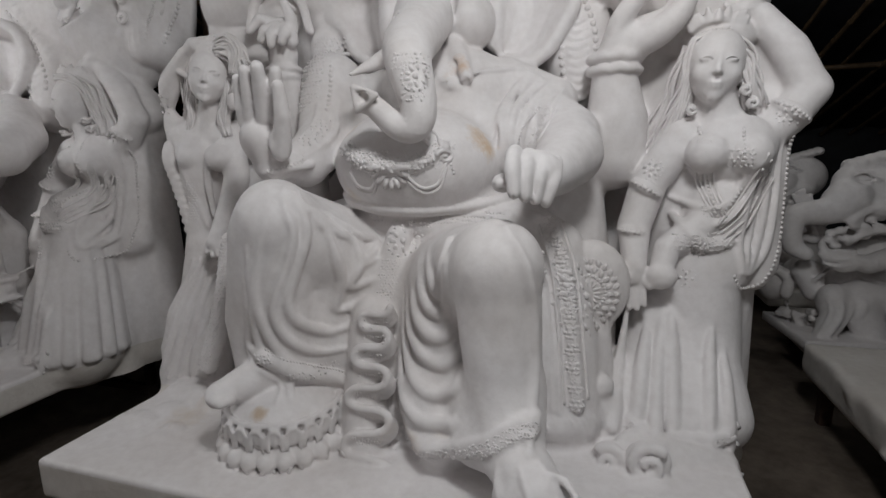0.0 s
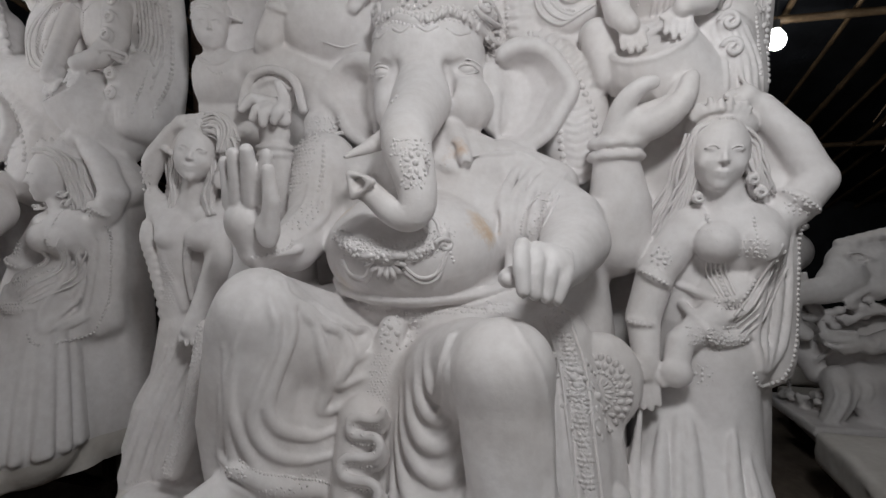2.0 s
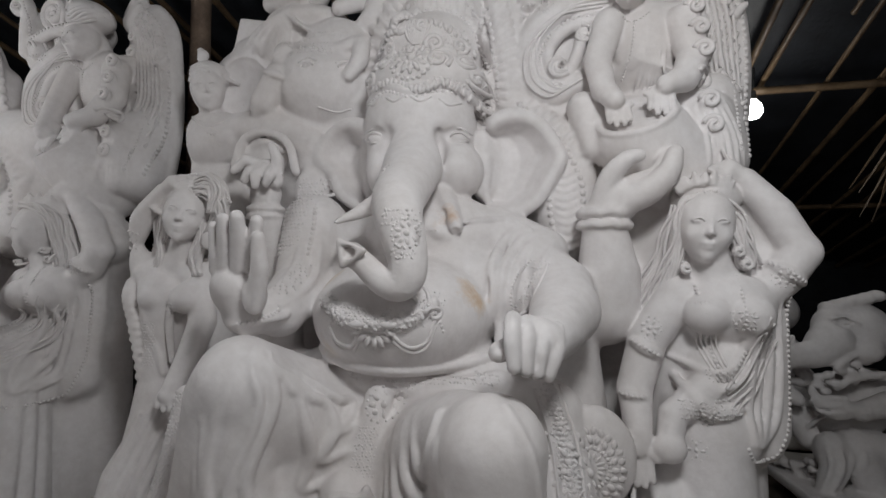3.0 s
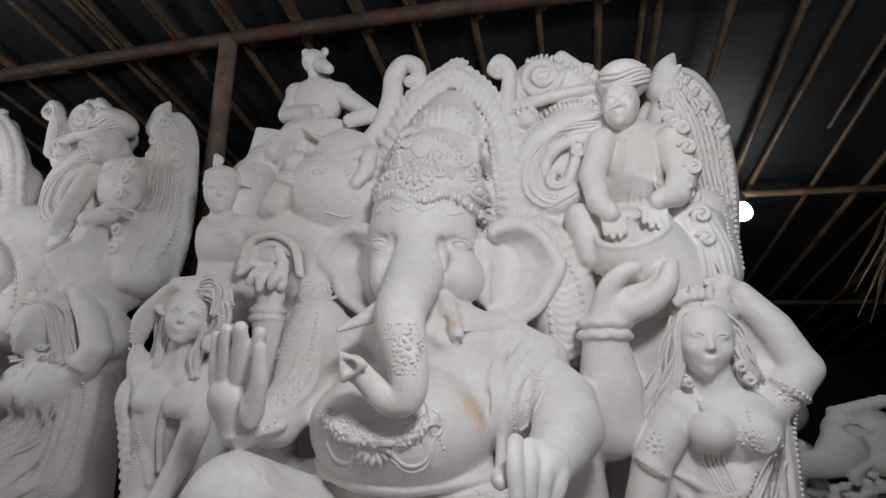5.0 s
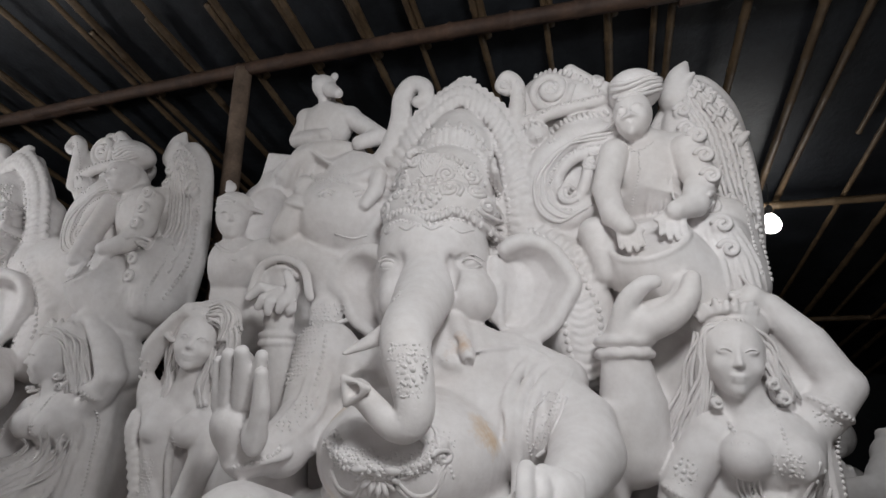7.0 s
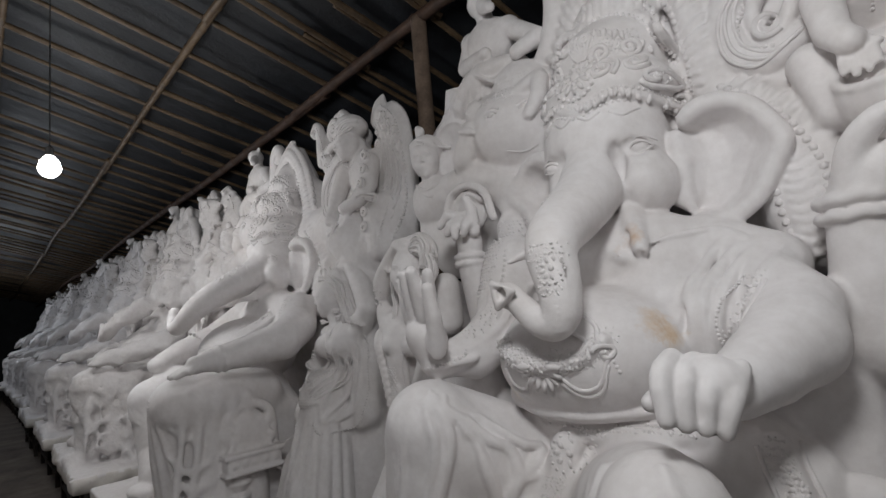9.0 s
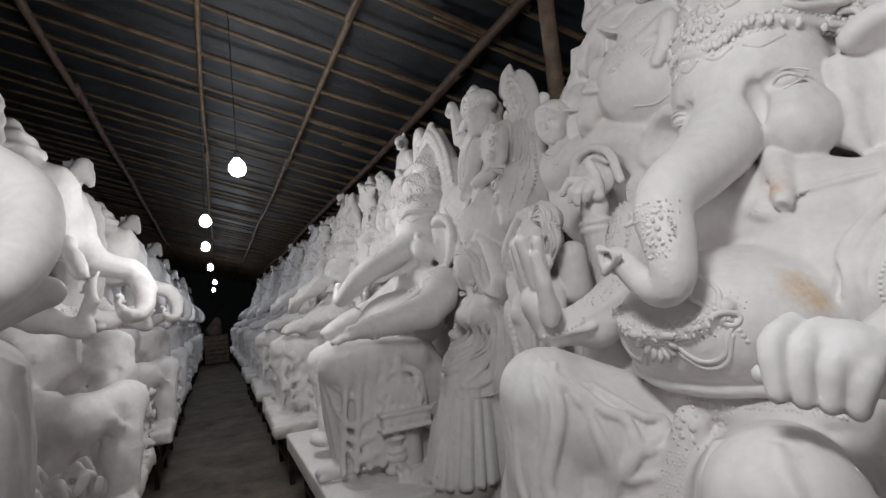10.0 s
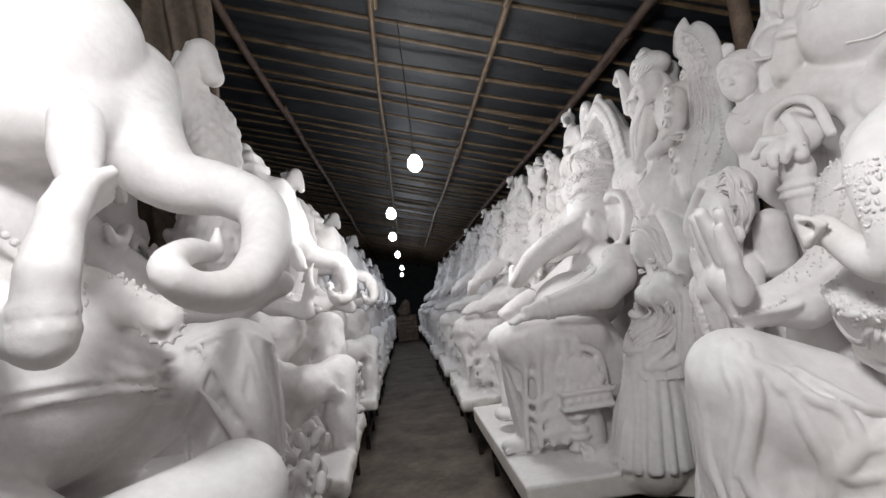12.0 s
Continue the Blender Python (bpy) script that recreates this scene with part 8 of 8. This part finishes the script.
THRONE = throne_statue(0.0105).mesh("statue", M_PLASTER, ORIGIN, M_OLD, 0.535)
M_CARVED = plaster("carved_plaster", relief=0.022)
far_clay = throne_statue(0.028)
far_clay.rough(0.011, 5)
THRONE_FAR = far_clay.mesh("statue", M_CARVED, ORIGIN, M_OLD, 0.535)
CURL_ORIGIN = (-1.3, -0.68, 0.42)
CURL = curling_trunk_statue(0.012).mesh("statue", M_PLASTER, CURL_ORIGIN, M_OLD, 0.535)
far_clay = curling_trunk_statue(0.032)
far_clay.rough(0.008, 6)
CURL_FAR = far_clay.mesh("statue", M_PLASTER, CURL_ORIGIN, M_OLD, 0.535)


def place(mesh, origin, label, group, turn=0.0, scale=1.0):
    ob = new("statue", mesh)
    ob.matrix_basis = Matrix.Translation(origin) @ Matrix.Rotation(radians(turn), 4, "Z") @ Matrix.Diagonal((scale, scale, scale, 1))
    return tagged(ob, label, "statue", group)


def steel_stand(x, y, half_x, half_y, top):
    """A welded angle-iron stand under a statue's slab."""
    ob = new("steel_stand")
    ob.location = (x, y, 0)
    tagged(ob, "rusty black welded steel stand under the statue slab", "stand", "steel stands")
    w = 0.022
    for sx in (-1, 0, 1):
        for sy in (-1, 1):
            bm = bmesh.new()
            px, py = sx * (half_x - 0.12), sy * (half_y - 0.08)
            add_box(bm, (px - w, py - w, -0.03), (px + w, py + w, top - 0.045), 0.004)
            part("leg", bm, M_STEEL, ob)
    for sy in (-1, 1):
        for z in (top - 0.022, 0.14):
            bm = bmesh.new()
            py = sy * (half_y - 0.08)
            add_box(bm, (-half_x + 0.06, py - w * 0.9, z - 0.022), (half_x - 0.06, py + w * 0.9, z + 0.022), 0.004)
            part("rail", bm, M_STEEL, ob)
        for sx in (-1, 1):
            bm = bmesh.new()
            py = sy * (half_y - 0.08)
            add_tube(bm, [(sx * (half_x - 0.12), py, 0.12), (0, py, top - 0.05)], 0.012, 6)
            part("brace", bm, M_STEEL, ob)
    for sx in (-1, 0, 1):
        bm = bmesh.new()
        px = sx * (half_x - 0.12)
        add_box(bm, (px - w * 0.8, -half_y + 0.1, top - 0.044), (px + w * 0.8, half_y - 0.1, top - 0.002), 0.004)
        part("crossbar", bm, M_STEEL, ob)
    return ob


TOP = 0.42
first_stand = steel_stand(-0.595, 1.61, 0.98, 0.6, TOP)
rng = random.Random(4)
for i in range(8):
    x = -0.595 - 2.69 - 2.4 * i
    dy = 0.0 if i < 1 else rng.uniform(-0.06, 0.03)
    place(THRONE if i < 1 else THRONE_FAR, (x - 0.01, 1.59 + dy, TOP), "white plaster statue on a throne, hand laid on the knee", "statues in the long row", rng.uniform(-2, 2) if i else 0)
    copy_thing(first_stand, Matrix.Translation((x, 1.59 + dy, 0)))
for i in range(9):
    x = -1.3 - 2.6 * i
    dy = 0.0 if i < 1 else rng.uniform(-0.05, 0.02)
    place(CURL if i < 1 else CURL_FAR, (x, -0.68 + dy, TOP), "white plaster statue with a long curling trunk", "statues across the aisle", rng.uniform(-2, 2) if i else 0)
    copy_thing(first_stand, Matrix.Translation((x, -0.68 + dy, 0)))

# the next aisle: smaller reclining statues and low plaster-covered tables
def plaster_table(x, y, hx, hy, top, seed):
    table = new("plaster_table")
    table.location = (x, y, 0)
    tagged(table, "low plaster-covered table with a rough rim", "table", "plaster tables")
    rng = random.Random(seed)
    s = Clay((-hx - 0.05, -hy - 0.05, top - 0.24), (hx + 0.05, hy + 0.05, top + 0.1), 0.02)
    s.block((0, 0, top - 0.085), (hx, hy, 0.085), 0.02, 0.01)
    for i in range(26):
        e = rng.choice((-1, 1))
        s.ball((e * hx * rng.uniform(0.85, 1), rng.uniform(-hy, hy), top - rng.uniform(0.0, 0.14)), (rng.uniform(0.02, 0.06), rng.uniform(0.03, 0.09), rng.uniform(0.01, 0.03)), 0.03)
    for i in range(10):
        s.ball((rng.uniform(-hx, hx) * 0.9, rng.uniform(-hy, hy) * 0.9, top), (rng.uniform(0.03, 0.08), rng.uniform(0.03, 0.08), rng.uniform(0.006, 0.014)), 0.02)
    ob = new("top", s.mesh("top", M_OLD))
    ob.parent = table
    for sx in (-1, 1):
        for sy in (-1, 1):
            bm = bmesh.new()
            add_box(bm, (sx * (hx - 0.1) - 0.03, sy * (hy - 0.1) - 0.03, -0.03), (sx * (hx - 0.1) + 0.03, sy * (hy - 0.1) + 0.03, top - 0.15), 0.004)
            part("leg", bm, M_WOOD, table)


def reclining_statue(cell):
    """A small elephant-headed figure leaning back on a slab, its trunk held out and curled."""
    s = Clay((0.85, 3.25, 0.20), (2.35, 4.35, 1.75), cell)
    s.gain, s.soft = 0.74, 0.6
    s.block((1.70, 3.76, 0.27), (0.50, 0.31, 0.032), 0.012, 0.01, turned(0, 0, 7))
    # head with a low crown, cheek and mouth
    s.ball((1.643, 3.800, 1.191), (0.29, 0.26, 0.26), 0.05)
    s.ball((1.489, 3.720, 1.231), (0.13, 0.15, 0.15), 0.08)
    s.ball((1.628, 3.640, 1.101), (0.14, 0.12, 0.10), 0.04)
    for i in range(6):
        s.ball(np.array((1.488, 3.750, 1.343)) * (1 - i / 5) + np.array((1.750, 3.750, 1.421)) * (i / 5), (0.06, 0.10, 0.05), 0.02)
    s.limb([(1.461, 3.660, 1.142), (1.366, 3.620, 1.075), (1.257, 3.600, 1.058), (1.172, 3.580, 1.035), (1.154, 3.580, 0.943), (1.178, 3.580, 0.855), (1.240, 3.560, 0.808)], [0.17, 0.115, 0.10, 0.095, 0.085, 0.08, 0.06], 0.03, 4)
    s.ball((1.479, 3.600, 1.028), (0.075, 0.06, 0.05), 0.02)
    s.limb([(1.451, 3.560, 1.006), (1.522, 3.580, 1.072), (1.631, 3.600, 1.116)], [0.03, 0.035, 0.03], 0.01, 3)
    # eye: a hollow, the ball and two lids
    e = np.array(s.front((1.524, 3.600, 1.268)))
    s.ball(e + np.array((0, -0.02, 0)), (0.09, 0.045, 0.045), 0.02, cut=True)
    s.ball(e + np.array((0, 0.025, -0.004)), (0.05, 0.03, 0.022), 0.006)
    s.limb([e + np.array((-0.075, 0.0, 0.012)), e + np.array((-0.01, -0.012, 0.030)), e + np.array((0.075, 0.0, -0.008))], 0.013, 0.006, 4)
    s.limb([e + np.array((-0.065, 0.0, -0.004)), e + np.array((0.0, -0.004, -0.026)), e + np.array((0.07, 0.0, -0.016))], 0.010, 0.006, 4)
    for f in (0.04, 0.065):
        s.fold([e + np.array((-0.08, 0, f * 0.6)), e + np.array((0, 0, f + 0.01)), e + np.array((0.10, 0, f * 0.5))], 0.008, 0.010, 5, 0.15)
    # raised hand behind the trunk, another below it
    for a, b in (((1.233, 3.750, 1.095), (1.199, 3.740, 1.154)), ((1.251, 3.750, 1.103), (1.225, 3.740, 1.175)), ((1.276, 3.750, 1.103), (1.251, 3.740, 1.190)), ((1.301, 3.750, 1.096), (1.294, 3.740, 1.158))):
        s.limb([a, b], [0.026, 0.020], 0.006)
    s.limb([(1.278, 3.760, 1.084), (1.351, 3.800, 0.952), (1.535, 3.900, 0.754)], [0.06, 0.06, 0.08], 0.02)
    s.limb([(1.100, 3.700, 0.942), (1.166, 3.700, 0.918), (1.361, 3.800, 0.860)], [0.022, 0.03, 0.04], 0.01)
    # chest, belly and the near arm with an open hand
    s.ball((1.710, 3.850, 0.808), (0.30, 0.20, 0.22), 0.05)
    s.ball((1.590, 3.850, 0.653), (0.34, 0.22, 0.17), 0.05)
    s.limb([(1.317, 3.750, 0.661), (1.367, 3.720, 0.539)], [0.11, 0.09], 0.04)
    s.limb([(1.740, 3.620, 0.800), (1.560, 3.550, 0.761), (1.469, 3.520, 0.784)], [0.10, 0.075, 0.06], 0.02)
    for a, b, c in (((1.465, 3.510, 0.834), (1.376, 3.500, 0.839), (1.291, 3.500, 0.822)), ((1.465, 3.500, 0.802), (1.362, 3.490, 0.796), (1.308, 3.500, 0.802)), ((1.469, 3.500, 0.768), (1.381, 3.490, 0.755), (1.320, 3.500, 0.767)), ((1.481, 3.510, 0.745), (1.416, 3.500, 0.731), (1.361, 3.510, 0.746))):
        s.limb([a, b, c], [0.030, 0.026, 0.018], 0.006, 3)
    s.limb([(1.338, 3.500, 0.817), (1.305, 3.510, 0.862), (1.309, 3.530, 0.893)], [0.035, 0.032, 0.022], 0.012)
    for d in (0, 0.03):
        s.fold([np.array((1.543, 3.500, 0.849)) + np.array((d, 0, 0)), np.array((1.557, 3.480, 0.776)) + np.array((d, 0, 0)), np.array((1.561, 3.500, 0.697)) + np.array((d, 0, 0))], 0.014, 0.006, 5, 0.2)
    # carved garland over the chest
    for i in range(16):
        p = np.array((1.356, 3.580, 0.897)) * (1 - i / 15) + np.array((1.654, 3.620, 1.003)) * (i / 15)
        s.ball(p + np.array((0, 0.02 * math.sin(i * 1.9), 0.05 * math.sin(i * 2.4))), (0.045, 0.04, 0.035), 0.010)
    s.limb([(1.467, 3.600, 0.880), (1.551, 3.580, 0.948), (1.709, 3.600, 0.973)], 0.03, 0.012, 4)
    # thigh under a cloth that falls over the slab
    s.limb([(1.443, 3.620, 0.498), (1.590, 3.660, 0.522), (1.875, 3.700, 0.469)], [0.13, 0.15, 0.16], 0.04)
    s.limb([(1.431, 3.600, 0.539), (1.429, 3.560, 0.423), (1.366, 3.520, 0.314)], [0.11, 0.10, 0.07], 0.03)
    s.limb([(1.579, 3.620, 0.471), (1.638, 3.580, 0.325)], [0.14, 0.12], 0.04)
    s.freeze()
    for k in range(4):
        d = np.array((0.055 * k, 0, 0))
        s.drape([np.array((1.372, 3.550, 0.560)) + d * 1.2, np.array((1.394, 3.500, 0.458)) + d, np.array((1.332, 3.480, 0.311)) + d * 0.8], 0.022, 0.006, 7, 0.25, 0.5, 0.3)
    s.limb([(1.338, 3.660, 0.620), (1.397, 3.600, 0.714), (1.474, 3.580, 0.744)], [0.02, 0.022, 0.02], 0.01, 3)
    s.freeze(False)
    # a small seated figure at its feet and knobs of plaster on the slab
    s.ball((1.216, 3.950, 0.750), (0.12, 0.12, 0.11), 0.03)
    s.ball((1.209, 3.950, 0.528), (0.14, 0.15, 0.17), 0.04)
    s.limb([(1.149, 3.900, 0.658), (1.248, 3.820, 0.602), (1.237, 3.800, 0.489)], 0.05, 0.02, 3)
    rng = random.Random(12)
    for i in range(26):
        f = rng.random()
        p = np.array((1.139, 3.950, 0.338)) * (1 - f) + np.array((1.332, 3.550, 0.308)) * f
        s.ball(p + np.array((rng.uniform(0.0, 0.12), rng.uniform(0, 0.05), rng.uniform(-0.01, 0.09))), (rng.uniform(0.02, 0.05), rng.uniform(0.02, 0.05), rng.uniform(0.02, 0.045)), 0.012)
    return s


plaster_table(1.78, 2.30, 0.66, 0.80, 0.40, 1)
plaster_table(1.84, 3.90, 0.46, 0.50, 0.24, 2)
plaster_table(1.94, 5.45, 0.46, 0.50, 0.24, 3)
LEANING = reclining_statue(0.0125).mesh("statue", M_PLASTER, (1.7, 3.76, 0.24))
for x, y in ((1.70, 3.76), (1.80, 5.31)):
    place(LEANING, (x, y, 0.24), "pale grey plaster statue leaning back with a curled trunk, in shade", "statues in the side aisle")

# brown sackcloth hung behind the statues across the aisle
M_SACK = mottled("brown_sackcloth", (0.07, 0.05, 0.038), (0.22, 0.17, 0.13), 4.0, 0.9, depth=0.01)
for base, turn, width, low, high, words in (((-2.62, -0.85), 90, 0.66, 1.9, 3.75, "dusty brown sackcloth hung behind the statues"),):
    bm = bmesh.new()
    bmesh.ops.create_grid(bm, x_segments=40, y_segments=40, size=0.5)
    for v in bm.verts:
        u, w = v.co.x, v.co.y + 0.5
        v.co = Matrix.Rotation(radians(turn), 3, "Z") @ Vector((width * u, 0.06 * math.sin(u * 26) + 0.12 * noise.noise(Vector((u * 4, w * 4, turn))), 0)) + Vector((base[0], base[1], low + (high - low) * w))
    cloth = link_mesh("hanging_cloth", bm, M_SACK, smooth=True)
    sol = cloth.modifiers.new("thickness", "SOLIDIFY")
    sol.thickness = 0.012
    tagged(cloth, words, "cloth")

# slatted crate and slumped sack, standing in for an unclear brown shape closing the aisle
crate = new("wooden_crate")
crate.location = (-21.5, 0.45, 0)
tagged(crate, "brown slatted wooden crate standing in for a brown shape at the aisle's end", "crate")
for i in range(6):
    for face_x in (-0.35, 0.35):
        bm = bmesh.new()
        add_box(bm, (face_x - 0.012, -0.42, 0.02 + 0.17 * i), (face_x + 0.012, 0.42, 0.165 + 0.17 * i), 0.004, 0.003)
        part("board", bm, M_POLE, crate)
for sx in (-1, 1):
    for sy in (-1, 1):
        bm = bmesh.new()
        add_box(bm, (sx * 0.31 - 0.03, sy * 0.38 - 0.03, -0.03), (sx * 0.31 + 0.03, sy * 0.38 + 0.03, 1.04), 0.004)
        part("post", bm, M_WOOD, crate)
bm = bmesh.new()
add_box(bm, (-0.36, -0.43, 1.04), (0.36, 0.43, 1.07), 0.004)
part("lid", bm, M_POLE, crate)
s = Clay((-0.4, -0.45, -0.1), (0.4, 0.45, 0.75), 0.03)
s.limb([(0, -0.05, 0.2), (0.02, 0.05, 0.5)], [0.3, 0.18], 0.05)
s.ball((0.02, 0.06, 0.64), (0.07, 0.07, 0.06), 0.05)
s.block((0, 0, -0.1), (0.5, 0.5, 0.1), 0.01, 0.02, cut=True)
ob = new("sack", s.mesh("sack", M_SACK))
ob.location = (-21.5, 0.45, 1.07)
tagged(ob, "slumped brown sack standing on the crate", "sack")

# a fringe of dry leaves hanging from the purlin over the side aisle
fringe = new("dry_leaf_fringe")
tip = Vector((1.967, 4.200, 1.889))
fringe.location = (tip.x + 0.34, 4.2, roof_z(4.2) - 0.02)
tagged(fringe, "brown dry palm leaves hanging from the purlin", "dry leaves")
rng = random.Random(12)
for i in range(11):
    bm = bmesh.new()
    a, ln = rng.uniform(-0.3, 0.3), rng.uniform(0.55, 1.0) * (roof_z(4.2) - tip.z)
    add_tube(bm, [(0.02 * i - 0.1, 0, 0), (0.015 * i - 0.18 + 0.3 * a, rng.uniform(-0.05, 0.05), -0.5 * ln), (0.012 * i - 0.32 + 0.5 * a, rng.uniform(-0.08, 0.08), -ln)], [0.006, 0.014, 0.003], 4)
    part("leaf", bm, M_BAMBOO, fringe)
